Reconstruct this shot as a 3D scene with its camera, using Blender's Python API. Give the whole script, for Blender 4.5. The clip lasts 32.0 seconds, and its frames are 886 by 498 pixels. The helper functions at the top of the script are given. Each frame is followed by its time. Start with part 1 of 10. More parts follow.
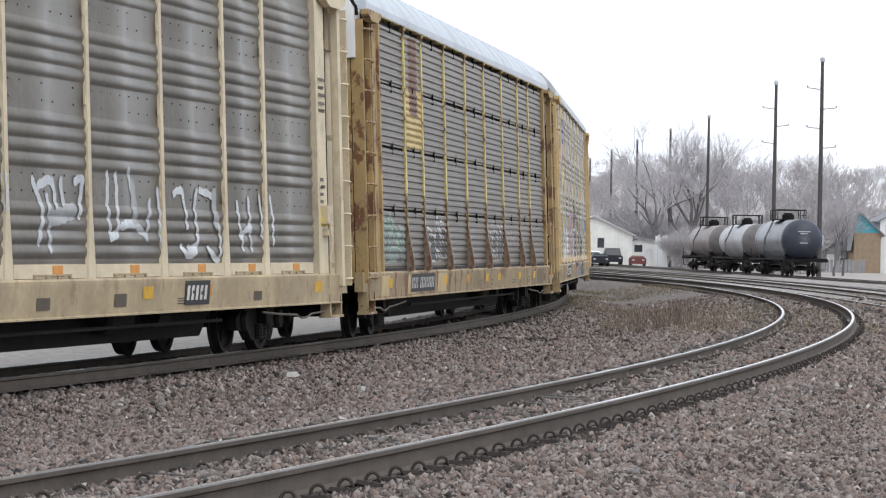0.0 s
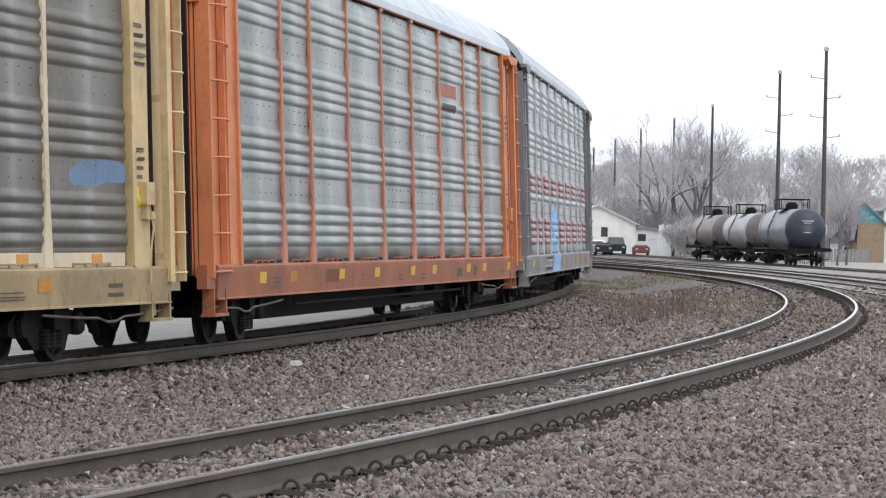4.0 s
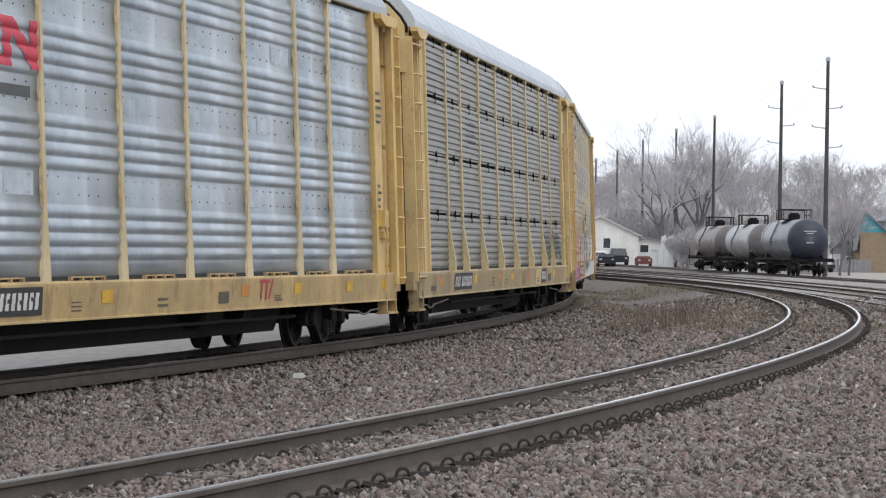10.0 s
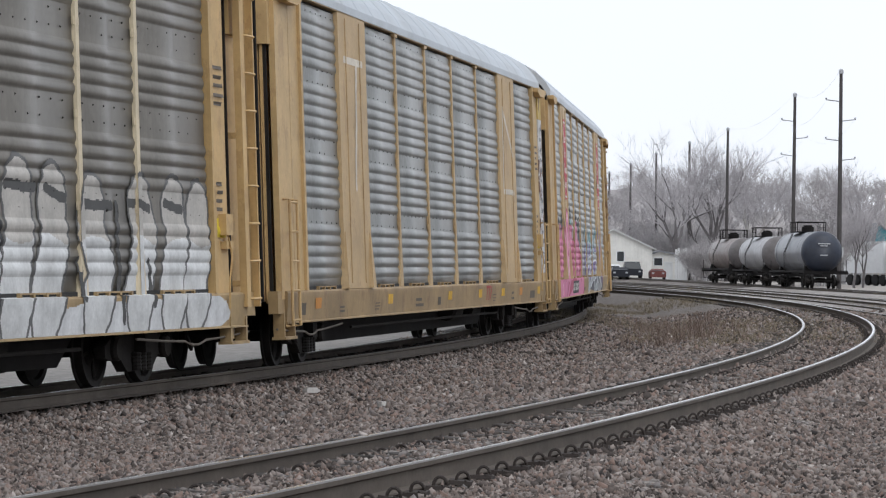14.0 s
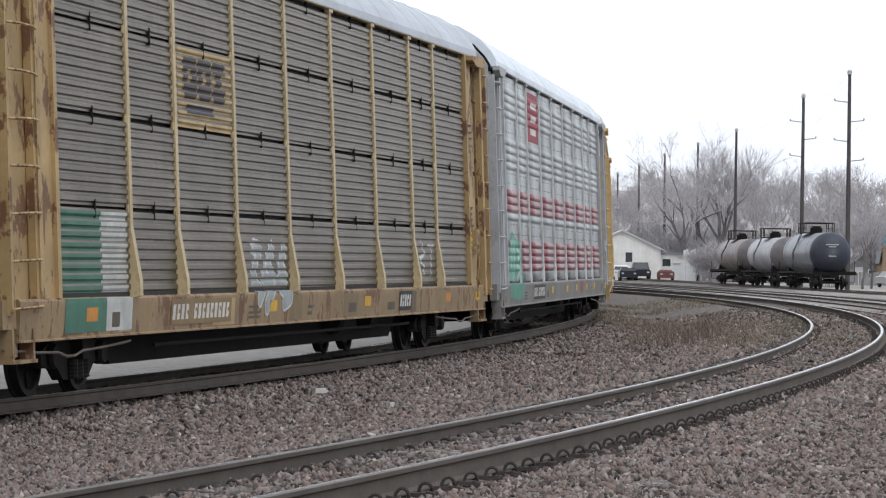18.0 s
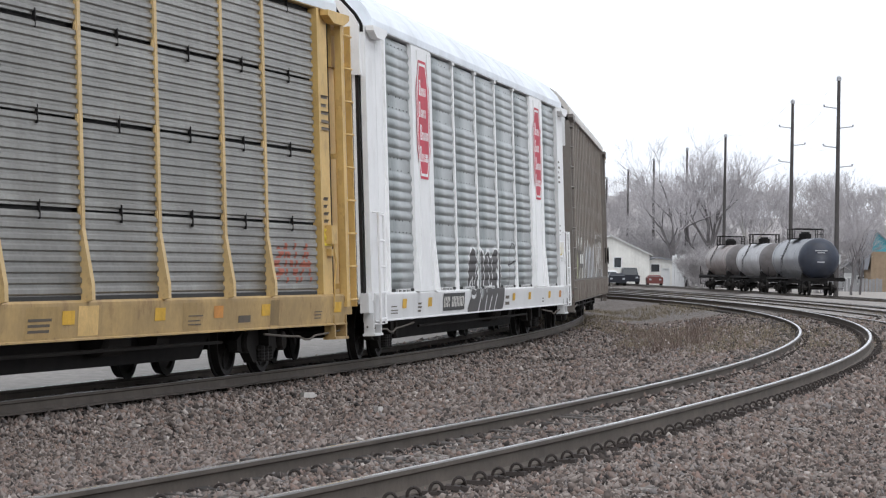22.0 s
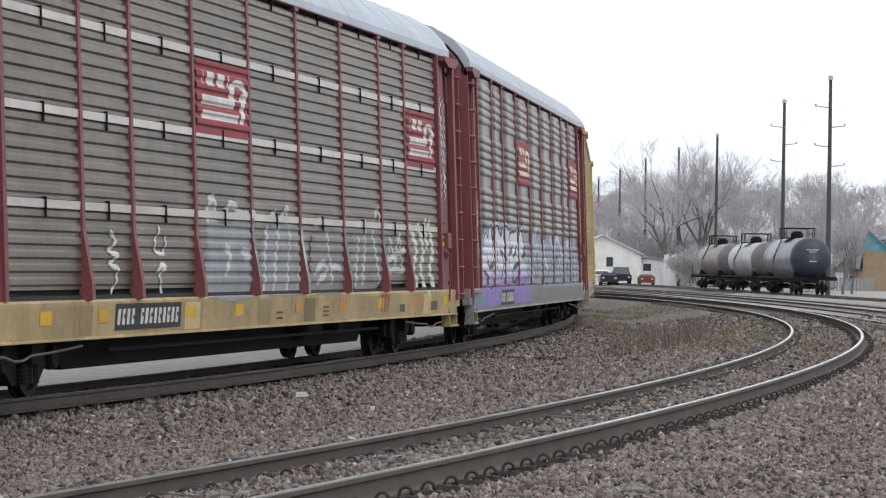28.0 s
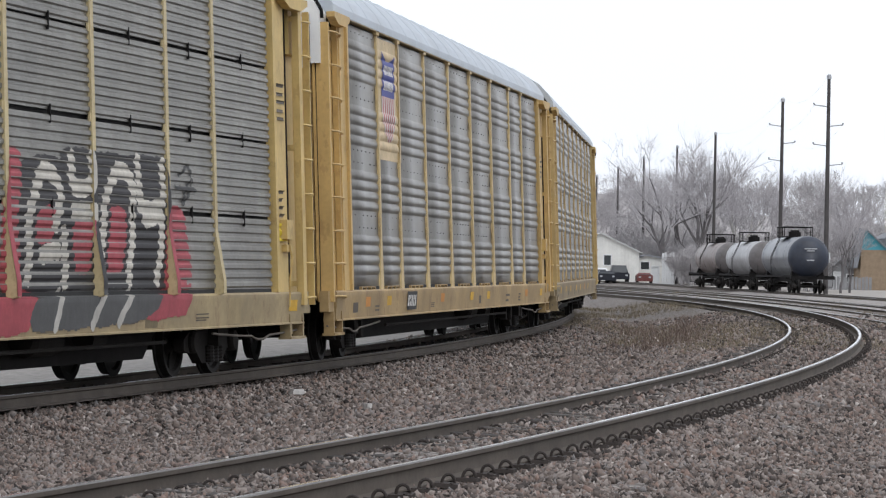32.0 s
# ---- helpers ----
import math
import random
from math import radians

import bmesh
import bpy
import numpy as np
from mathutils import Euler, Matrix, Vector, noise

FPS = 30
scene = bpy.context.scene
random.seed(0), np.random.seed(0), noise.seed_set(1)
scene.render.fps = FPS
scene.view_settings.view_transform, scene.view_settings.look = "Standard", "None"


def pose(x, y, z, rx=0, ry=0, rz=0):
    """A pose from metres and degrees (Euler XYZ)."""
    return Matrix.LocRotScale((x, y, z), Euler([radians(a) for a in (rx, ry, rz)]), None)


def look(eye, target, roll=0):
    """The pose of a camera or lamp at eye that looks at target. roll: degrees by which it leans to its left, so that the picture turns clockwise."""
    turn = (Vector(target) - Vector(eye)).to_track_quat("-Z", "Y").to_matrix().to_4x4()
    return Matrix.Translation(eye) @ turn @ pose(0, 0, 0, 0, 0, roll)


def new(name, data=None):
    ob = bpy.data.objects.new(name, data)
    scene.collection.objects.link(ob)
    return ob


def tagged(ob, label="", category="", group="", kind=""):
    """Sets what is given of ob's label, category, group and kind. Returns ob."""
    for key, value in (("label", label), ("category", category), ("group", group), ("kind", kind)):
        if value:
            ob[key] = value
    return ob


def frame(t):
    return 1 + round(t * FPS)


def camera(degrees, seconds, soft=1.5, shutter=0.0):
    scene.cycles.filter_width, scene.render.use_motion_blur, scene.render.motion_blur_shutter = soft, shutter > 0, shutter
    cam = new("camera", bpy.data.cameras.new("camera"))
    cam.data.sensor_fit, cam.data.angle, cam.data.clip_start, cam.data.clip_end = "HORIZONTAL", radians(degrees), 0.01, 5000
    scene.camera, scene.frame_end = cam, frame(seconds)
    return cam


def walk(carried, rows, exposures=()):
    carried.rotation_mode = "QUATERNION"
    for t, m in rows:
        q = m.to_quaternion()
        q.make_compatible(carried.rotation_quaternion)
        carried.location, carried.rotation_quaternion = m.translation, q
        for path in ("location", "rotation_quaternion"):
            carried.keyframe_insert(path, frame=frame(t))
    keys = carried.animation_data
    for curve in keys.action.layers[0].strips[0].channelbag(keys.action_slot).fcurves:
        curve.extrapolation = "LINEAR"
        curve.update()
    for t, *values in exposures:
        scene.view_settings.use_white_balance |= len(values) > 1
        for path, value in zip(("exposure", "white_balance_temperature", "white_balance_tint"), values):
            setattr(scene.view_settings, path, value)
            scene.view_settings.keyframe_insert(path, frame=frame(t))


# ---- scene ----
# ---- camera and its walk: a hand-held long lens, turning a little on one spot ----
cam = camera(16.285, 32.0, soft=1.2)
EYE_Z = 1.4785
TURNS = [  # seconds, yaw, pitch, lean in degrees
    (0, 0.000, 0.073, 1.10), (0.5, -0.018, 0.083, 1.02), (1, -0.044, 0.056, 1.22), (1.5, -0.073, 0.004, 1.35),
    (2, -0.120, -0.034, 1.37), (2.5, -0.135, -0.055, 1.36), (3, -0.088, -0.082, 1.21), (3.5, -0.033, -0.107, 1.10),
    (4, 0.060, -0.134, 1.18), (4.5, 0.144, -0.157, 1.29), (6.5, 0.267, -0.101, 1.18), (7, 0.215, -0.058, 1.19),
    (7.5, 0.161, 0.022, 1.26), (8, 0.114, 0.102, 1.18), (8.5, 0.128, 0.139, 1.18), (9, 0.176, 0.018, 1.13),
    (9.5, 0.140, -0.019, 0.94), (10, 0.111, 0.086, 0.93), (10.5, 0.121, 0.284, 0.76), (11, 0.148, 0.438, 0.59),
    (11.5, 0.177, 0.458, 0.67), (12, 0.195, 0.436, 0.60), (12.5, 0.202, 0.426, 0.63), (13, 0.238, 0.389, 0.70),
    (13.5, 0.307, 0.340, 0.71), (15.5, 0.452, 0.346, 0.66), (16, 0.466, 0.344, 0.67), (16.5, 0.464, 0.322, 0.70),
    (17, 0.496, 0.327, 0.67), (17.5, 0.504, 0.340, 0.71), (18, 0.522, 0.351, 0.73), (18.5, 0.530, 0.346, 0.73),
    (19, 0.520, 0.311, 0.78), (19.5, 0.502, 0.302, 0.87), (20, 0.472, 0.299, 0.89), (20.5, 0.437, 0.322, 0.85),
    (21, 0.407, 0.360, 0.80), (21.5, 0.347, 0.391, 0.80), (22, 0.318, 0.441, 0.92), (22.5, 0.279, 0.476, 0.92),
    (23, 0.257, 0.498, 0.97), (23.5, 0.217, 0.488, 0.84), (24, 0.188, 0.461, 0.91), (24.5, 0.180, 0.429, 0.96),
    (25, 0.162, 0.408, 1.00), (25.5, 0.168, 0.397, 0.95), (27.5, 0.182, 0.415, 0.92), (28, 0.168, 0.432, 0.90),
    (28.5, 0.138, 0.441, 0.82), (29, 0.105, 0.435, 0.84), (29.5, 0.092, 0.412, 0.81), (30, 0.097, 0.401, 0.90),
    (30.5, 0.084, 0.391, 0.97), (31, 0.094, 0.402, 1.00), (31.5, 0.101, 0.396, 1.04), (32, 0.128, 0.391, 1.08)]


def view(yaw, pitch, lean):
    return pose(0, 0, EYE_Z, 90 + pitch, 0, yaw) @ pose(0, 0, 0, 0, 0, lean)


walk(cam, [(t, view(a, b, c)) for t, a, b, c in TURNS],
     exposures=[(0, 0.2, 6330, 10), (4, 0.25, 6330, 10), (8, 0.2, 6330, 10), (9, 0.1, 6330, 10), (10, 0.0, 6330, 10), (12, -0.12, 6330, 10), (13, -0.15, 6330, 10), (16, -0.12, 6330, 10), (18, -0.05, 6330, 10), (20, 0.05, 6330, 10), (22, 0.0, 6330, 10), (23, -0.2, 6330, 10), (25, -0.15, 6330, 10), (28, 0.0, 6330, 10), (30, 0.0, 6330, 10), (32, -0.08, 6330, 10)])

# ---- light: a bright overcast sky ----
SUN_ELEV, SUN_ROT = radians(54), radians(148)
world = bpy.data.worlds.new("overcast_sky")
scene.world = world
world.use_nodes = True
wn = world.node_tree.nodes
wl = world.node_tree.links
wn.clear()
w_out = wn.new("ShaderNodeOutputWorld")
w_bg = wn.new("ShaderNodeBackground")
w_sky = wn.new("ShaderNodeTexSky")
w_sky.sky_type, w_sky.sun_disc, w_sky.sun_elevation, w_sky.sun_rotation = "NISHITA", False, SUN_ELEV, SUN_ROT
w_sky.dust_density = 3.0
w_scale = wn.new("ShaderNodeMixRGB")
w_scale.blend_type = "MULTIPLY"
w_scale.inputs[0].default_value = 1.0
w_scale.inputs[2].default_value = (0.10, 0.10, 0.10, 1)
w_tc = wn.new("ShaderNodeTexCoord")
w_noise = wn.new("ShaderNodeTexNoise")
w_noise.inputs["Scale"].default_value = 2.2
w_noise.inputs["Detail"].default_value = 5
w_ramp = wn.new("ShaderNodeValToRGB")
w_ramp.color_ramp.elements[0].color = (0.95, 0.985, 1.045, 1)
w_ramp.color_ramp.elements[1].color = (1.05, 1.07, 1.115, 1)
w_ramp.color_ramp.elements[0].position, w_ramp.color_ramp.elements[1].position = 0.35, 0.62
w_mix = wn.new("ShaderNodeMixRGB")
w_mix.inputs[0].default_value = 0.93
wl.new(w_tc.outputs["Generated"], w_noise.inputs["Vector"])
wl.new(w_noise.outputs["Fac"], w_ramp.inputs[0])
wl.new(w_sky.outputs[0], w_scale.inputs[1])
wl.new(w_scale.outputs[0], w_mix.inputs[1])
wl.new(w_ramp.outputs[0], w_mix.inputs[2])
wl.new(w_mix.outputs[0], w_bg.inputs[0])
w_bg.inputs[1].default_value = 1.17
wl.new(w_bg.outputs[0], w_out.inputs[0])

sun_data = bpy.data.lights.new("sun", "SUN")
sun_data.energy, sun_data.angle, sun_data.color = 1.0, radians(35), (1.0, 0.985, 0.96)
sun_lamp = new("sun", sun_data)
sun_lamp.matrix_world = look((26, -2, 70), (0, 40, 0))
scene.view_settings.exposure = 0.0


# ---- materials ----
def mat(name, color, rough=0.7, metal=0.0, vary=0.25, scale=3.0, streak=0.0, grime=(0.05, 0.045, 0.04), grime_amount=0.0,
        bump=0.1, bump_scale=40.0, band=0.0, per_object=0.0, per_island=0.0, rust=0.0, rust_at=0.56, spec=0.4):
    """A worn surface: base colour, blotches, vertical streaks of dirt, patches of rust and a fine relief."""
    m = bpy.data.materials.new(name)
    m.use_nodes = True
    n, l = m.node_tree.nodes, m.node_tree.links
    b = n["Principled BSDF"]
    b.inputs["Roughness"].default_value, b.inputs["Metallic"].default_value = rough, metal
    b.inputs["Specular IOR Level"].default_value = spec
    tc = n.new("ShaderNodeTexCoord")
    col = n.new("ShaderNodeRGB")
    col.outputs[0].default_value = (*color, 1)
    out = col.outputs[0]

    def noise_tex(sc, detail=4, stretch=None, rough_=0.6):
        t = n.new("ShaderNodeTexNoise")
        t.inputs["Scale"].default_value, t.inputs["Detail"].default_value, t.inputs["Roughness"].default_value = sc, detail, rough_
        if stretch:
            mp = n.new("ShaderNodeMapping")
            mp.inputs["Scale"].default_value = stretch
            l.new(tc.outputs["Object"], mp.inputs[0])
            l.new(mp.outputs[0], t.inputs["Vector"])
        else:
            l.new(tc.outputs["Object"], t.inputs["Vector"])
        return t.outputs["Fac"]

    def ramp(src, lo, hi, a=0.0, z=1.0):
        r = n.new("ShaderNodeMapRange")
        r.inputs["From Min"].default_value, r.inputs["From Max"].default_value = lo, hi
        r.inputs["To Min"].default_value, r.inputs["To Max"].default_value = a, z
        l.new(src, r.inputs["Value"])
        return r.outputs[0]

    def blend(fac, a, c, mode="MIX"):
        x = n.new("ShaderNodeMixRGB")
        x.blend_type = mode
        l.new(fac, x.inputs[0])
        l.new(a, x.inputs[1])
        if isinstance(c, tuple):
            x.inputs[2].default_value = (*c, 1)
        else:
            l.new(c, x.inputs[2])
        return x.outputs[0]

    def value(src, k):
        x = n.new("ShaderNodeHueSaturation")
        l.new(out, x.inputs["Color"])
        l.new(src, x.inputs["Value"])
        return x.outputs[0]

    if per_object:
        oi = n.new("ShaderNodeObjectInfo")
        out = value(ramp(oi.outputs["Random"], 0, 1, 1 - per_object, 1 + per_object), 1)
    if per_island:
        gi = n.new("ShaderNodeNewGeometry")
        out = value(ramp(gi.outputs["Random Per Island"], 0, 1, 1 - per_island, 1 + per_island), 1)
    if vary:
        out = value(ramp(noise_tex(scale), 0.3, 0.7, 1 - vary, 1 + vary), 1)
        out = value(ramp(noise_tex(scale * 9, 3), 0.3, 0.7, 1 - vary * 0.5, 1 + vary * 0.5), 1)
    if band:
        out = value(ramp(noise_tex(1.0, 3, (0.10, 1.0, 1.9)), 0.32, 0.68, 1 - band, 1 + band), 1)
    if streak:
        out = blend(ramp(noise_tex(2.2, 5, (3.0, 3.0, 0.22)), 0.48, 0.75, 0, streak), out, grime)
    if grime_amount:
        out = blend(ramp(noise_tex(0.9, 6), 0.45, 0.75, 0, grime_amount), out, grime)
    if rust:
        out = blend(ramp(noise_tex(2.6, 8, (1, 1, 0.6), 0.7), rust_at, rust_at + 0.03, 0, rust), out, (0.13, 0.055, 0.028))
    l.new(out, b.inputs["Base Color"])
    if bump:
        bp = n.new("ShaderNodeBump")
        bp.inputs["Strength"].default_value, bp.inputs["Distance"].default_value = bump, 0.02
        l.new(noise_tex(bump_scale, 4), bp.inputs["Height"])
        l.new(bp.outputs[0], b.inputs["Normal"])
    return m


MATS = {}


def paint_mat(color, kind="paint"):
    """One material for each colour and kind of coat."""
    key = (kind, tuple(round(c, 3) for c in color))
    if key not in MATS:
        if kind in ("paint", "worn", "sill"):
            grey = sum(color) / 3
            k = 1.12 if kind == "paint" else 1.0
            color = tuple(k * (0.73 * c + 0.27 * grey) for c in color)
        nm = kind + "_%02x%02x%02x" % tuple(min(255, int(c * 255)) for c in color)
        if kind == "panel":
            MATS[key] = mat(nm, tuple(1.15 * q for q in color), 0.34, 0.42, 0.15, 1.2, band=0.15, streak=0.28, grime=tuple(c * 0.65 for c in color), grime_amount=0.25,
                            bump=0.03, bump_scale=14, per_object=0.07)
        elif kind == "screen":
            MATS[key] = mat(nm, (0.93 * color[0], 0.89 * color[1], 0.82 * color[2]), 0.38, 0.42, 0.22, 1.2, band=0.24, streak=0.5, grime=(0.50 * color[0], 0.44 * color[1], 0.36 * color[2]), grime_amount=0.45,
                            bump=0.03, bump_scale=14, per_object=0.10)
        elif kind == "shiny":
            MATS[key] = mat(nm, tuple(1.14 * q for q in color), 0.3, 0.4, 0.2, 0.8, band=0.22, streak=0.15, grime=tuple(c * 0.75 for c in color), grime_amount=0.45,
                            bump=0.03, bump_scale=14, per_object=0.08)
        elif kind == "worn":
            MATS[key] = mat(nm, color, 0.6, 0.0, 0.15, 1.6, streak=0.2, grime=(0.16, 0.10, 0.055), grime_amount=0.4, rust=0.88, rust_at=0.53, bump=0.06, per_object=0.05)
        elif kind == "sill":
            MATS[key] = mat(nm, color, 0.6, 0.0, 0.2, 1.1, streak=0.06, grime=tuple(0.4 * c + 0.03 for c in color), grime_amount=0.5, rust=0.3, bump=0.06, per_object=0.05)
        elif kind == "spray":
            MATS[key] = mat(nm, color, 0.6, 0.0, 0.18, 2.5, streak=0.25, grime=tuple(c * 0.5 for c in color), bump=0.0)
        elif kind == "roof":
            MATS[key] = mat(nm, color, 0.45, 0.3, 0.1, 0.8, grime=(0.3, 0.28, 0.25), grime_amount=0.25, bump=0.03, bump_scale=8)
        else:
            clean = 0.3 if min(color) > 0.6 else 1.0
            MATS[key] = mat(nm, color, 0.55, 0.0, 0.12 * clean, 1.4, streak=0.10 * clean, grime=tuple(c * 0.5 for c in color), grime_amount=0.24 * clean, rust=0.2 * clean, bump=0.05, per_object=0.05)
    return MATS[key]


BLACK = mat("grimy_black_steel", (0.011, 0.010, 0.010), 0.85, 0.0, 0.3, 3, grime=(0.022, 0.019, 0.017), grime_amount=0.5, spec=0.2)
GEAR = mat("brown_running_gear", (0.017, 0.015, 0.014), 0.85, 0.0, 0.35, 4, grime=(0.034, 0.028, 0.023), grime_amount=0.5, spec=0.25)
WHEEL = mat("dark_wheel_steel", (0.02, 0.018, 0.017), 0.75, 0.1, 0.3, 5, spec=0.25)
PIPE = mat("dusty_pale_pipe", (0.15, 0.13, 0.11), 0.8, 0.0, 0.3, 3, grime=(0.08, 0.07, 0.06), grime_amount=0.6)
# near-black that stands in for shade inside the cars and in their gaps
HOLLOW_SHADE = mat("dark_hollow_shade", (0.03, 0.03, 0.03), 0.9, 0, 0.2)
RAIL_SIDE = mat("rusty_rail", (0.092, 0.076, 0.063), 0.85, 0.0, 0.2, 2, grime=(0.05, 0.043, 0.038), grime_amount=0.6, bump=0.1)
RAIL_TOP = mat("worn_rail_head", (0.13, 0.122, 0.115), 0.5, 0.4, 0.15, 2)
RAIL_SHINE = mat("polished_running_band", (0.74, 0.73, 0.73), 0.2, 1.0, 0.12, 2, bump=0.0)
TIE = mat("weathered_tie", (0.050, 0.044, 0.040), 0.9, 0, 0.35, 6, bump=0.4, bump_scale=25, per_object=0.3)
CLIP = mat("rusty_spring_clip", (0.045, 0.036, 0.032), 0.75, 0.2, 0.3, 8)


def stone_material():
    """Crushed stone: each piece takes its own shade, from dark brown to a few pale ones."""
    m = mat("crushed_ballast", (0.2, 0.18, 0.165), 0.92, 0, 0.0, 12, bump=0.25, bump_scale=55, spec=0.2)
    n, l = m.node_tree.nodes, m.node_tree.links
    gi = n.new("ShaderNodeNewGeometry")
    r = n.new("ShaderNodeValToRGB")
    e = r.color_ramp.elements
    e[0].position, e[0].color = 0.0, (0.035, 0.031, 0.030, 1)
    e[1].position, e[1].color = 1.0, (0.46, 0.42, 0.39, 1)
    for pos, c in ((0.2, (0.110, 0.094, 0.085)), (0.45, (0.172, 0.142, 0.126)), (0.62, (0.224, 0.164, 0.139)), (0.70, (0.177, 0.172, 0.170)), (0.78, (0.234, 0.205, 0.187)), (0.93, (0.255, 0.225, 0.204)), (0.985, (0.302, 0.266, 0.242))):
        e.new(pos).color = (c[0] * 1.02, c[1] * 0.995, c[2] * 0.99, 1)
    l.new(gi.outputs["Random Per Island"], r.inputs[0])
    l.new(r.outputs[0], n["Principled BSDF"].inputs["Base Color"])
    return m


STONE = stone_material()
LOT_GRAVEL = mat("trodden_pale_gravel", (0.33, 0.305, 0.28), 0.95, 0, 0.2, 0.5, grime=(0.24, 0.22, 0.20), grime_amount=0.5, bump=0.3, bump_scale=12)
PALE_GRAVEL = mat("pale_fine_gravel", (0.265, 0.25, 0.235), 0.95, 0, 0.32, 5.0, grime=(0.21, 0.19, 0.17), grime_amount=0.5, bump=0.4, bump_scale=18)
YARD_GRAVEL = mat("rusty_yard_gravel", (0.27, 0.25, 0.235), 0.95, 0, 0.3, 3.0, grime=(0.10, 0.085, 0.075), grime_amount=0.6, bump=0.4, bump_scale=14)
# near-black ballast: the shade under the train is put into its colour
BED_SHADE = mat("shade_dark_ballast", (0.03, 0.027, 0.026), 0.9, 0, 0.35, 6, bump=0.6, bump_scale=20)


# ---- mesh helpers ----
class Build:
    """Collects the faces of one mesh, with a material slot for each face."""

    def __init__(self):
        self.v, self.f, self.m = [], [], []

    def add(self, verts, faces, slot=0):
        k = len(self.v)
        self.v += [tuple(p) for p in verts]
        self.f += [tuple(i + k for i in q) for q in faces]
        self.m += [slot] * len(faces)
        return self

    def box(self, x0, x1, y0, y1, z0, z1, slot=0):
        p = [(x, y, z) for x in (x0, x1) for y in (y0, y1) for z in (z0, z1)]
        return self.add(p, [(0, 1, 3, 2), (4, 6, 7, 5), (0, 4, 5, 1), (2, 3, 7, 6), (0, 2, 6, 4), (1, 5, 7, 3)], slot)

    def prism(self, outline, a, b, axis="x", slot=0):
        """An outline of 2D points drawn out from a to b along an axis."""
        put = {"x": lambda p, t: (t, p[0], p[1]), "y": lambda p, t: (p[0], t, p[1]), "z": lambda p, t: (p[0], p[1], t)}[axis]
        n = len(outline)
        self.add([put(p, a) for p in outline] + [put(p, b) for p in outline],
                 [tuple(range(n)), tuple(range(2 * n - 1, n - 1, -1))] + [(i, i + n, (i + 1) % n + n, (i + 1) % n) for i in range(n)], slot)
        return self

    def tube(self, points, radius, sides=6, slot=0, radii=None):
        pts = [Vector(p) for p in points]
        rings = []
        for i, p in enumerate(pts):
            d = (pts[min(i + 1, len(pts) - 1)] - pts[max(i - 1, 0)]).normalized()
            u = d.orthogonal().normalized()
            w = d.cross(u)
            r = radii[i] if radii else radius
            rings.append([p + (u * math.cos(2 * math.pi * k / sides) + w * math.sin(2 * math.pi * k / sides)) * r for k in range(sides)])
        # keep the rings from twisting
        for i in range(1, len(rings)):
            a = rings[i - 1][0]
            k = min(range(sides), key=lambda q: (rings[i][q] - a).length)
            rings[i] = rings[i][k:] + rings[i][:k]
        v = [q for ring in rings for q in ring]
        f = [(i * sides + k, i * sides + (k + 1) % sides, (i + 1) * sides + (k + 1) % sides, (i + 1) * sides + k)
             for i in range(len(pts) - 1) for k in range(sides)]
        f += [tuple(range(sides)), tuple(len(v) - 1 - k for k in range(sides))]
        return self.add(v, f, slot)

    def lathe(self, outline, axis="y", sides=24, centre=(0, 0, 0), slot=0):
        """Turns (radius, along) points round an axis."""
        v = []
        for r, t in outline:
            for k in range(sides):
                c, s = r * math.cos(2 * math.pi * k / sides), r * math.sin(2 * math.pi * k / sides)
                p = {"y": (c, t, s), "x": (t, c, s), "z": (c, s, t)}[axis]
                v.append((p[0] + centre[0], p[1] + centre[1], p[2] + centre[2]))
        n = len(outline)
        f = [(i * sides + k, i * sides + (k + 1) % sides, (i + 1) * sides + (k + 1) % sides, (i + 1) * sides + k)
             for i in range(n - 1) for k in range(sides)]
        f += [tuple(range(sides)), tuple(n * sides - 1 - k for k in range(sides))]
        return self.add(v, f, slot)

    def mesh(self, name, mats, smooth=False):
        me = bpy.data.meshes.new(name)
        me.from_pydata(self.v, [], self.f)
        for m in mats:
            me.materials.append(m)
        if len(mats) > 1:
            me.polygons.foreach_set("material_index", self.m)
        if smooth == "sheet":       # all but the two ends and the back
            me.polygons.foreach_set("use_smooth", [2 <= i < len(self.f) - 3 for i in range(len(self.f))])
        elif smooth:
            me.polygons.foreach_set("use_smooth", [True] * len(self.f))
        bm = bmesh.new()
        bm.from_mesh(me)
        bmesh.ops.recalc_face_normals(bm, faces=bm.faces)
        bm.to_mesh(me)
        bm.free()
        return me


def part(name, build, mats, parent=None, label="", smooth=False, at=None):
    """Links a mesh as one object, under a thing or a part."""
    if not isinstance(mats, (list, tuple)):
        mats = [mats]
    me = build if isinstance(build, bpy.types.Mesh) else build.mesh(name, mats, smooth)
    ob = new(name, me)
    if parent is not None:
        ob.parent = parent
    if at is not None:
        ob.matrix_basis = at
    if label:
        tagged(ob, label)
    return ob


def thing(name, label, category, group="", at=None, kind=""):
    ob = new(name)
    ob.empty_display_size = 0.2
    if at is not None:
        ob.matrix_basis = at
    return tagged(ob, label, category, group, kind)


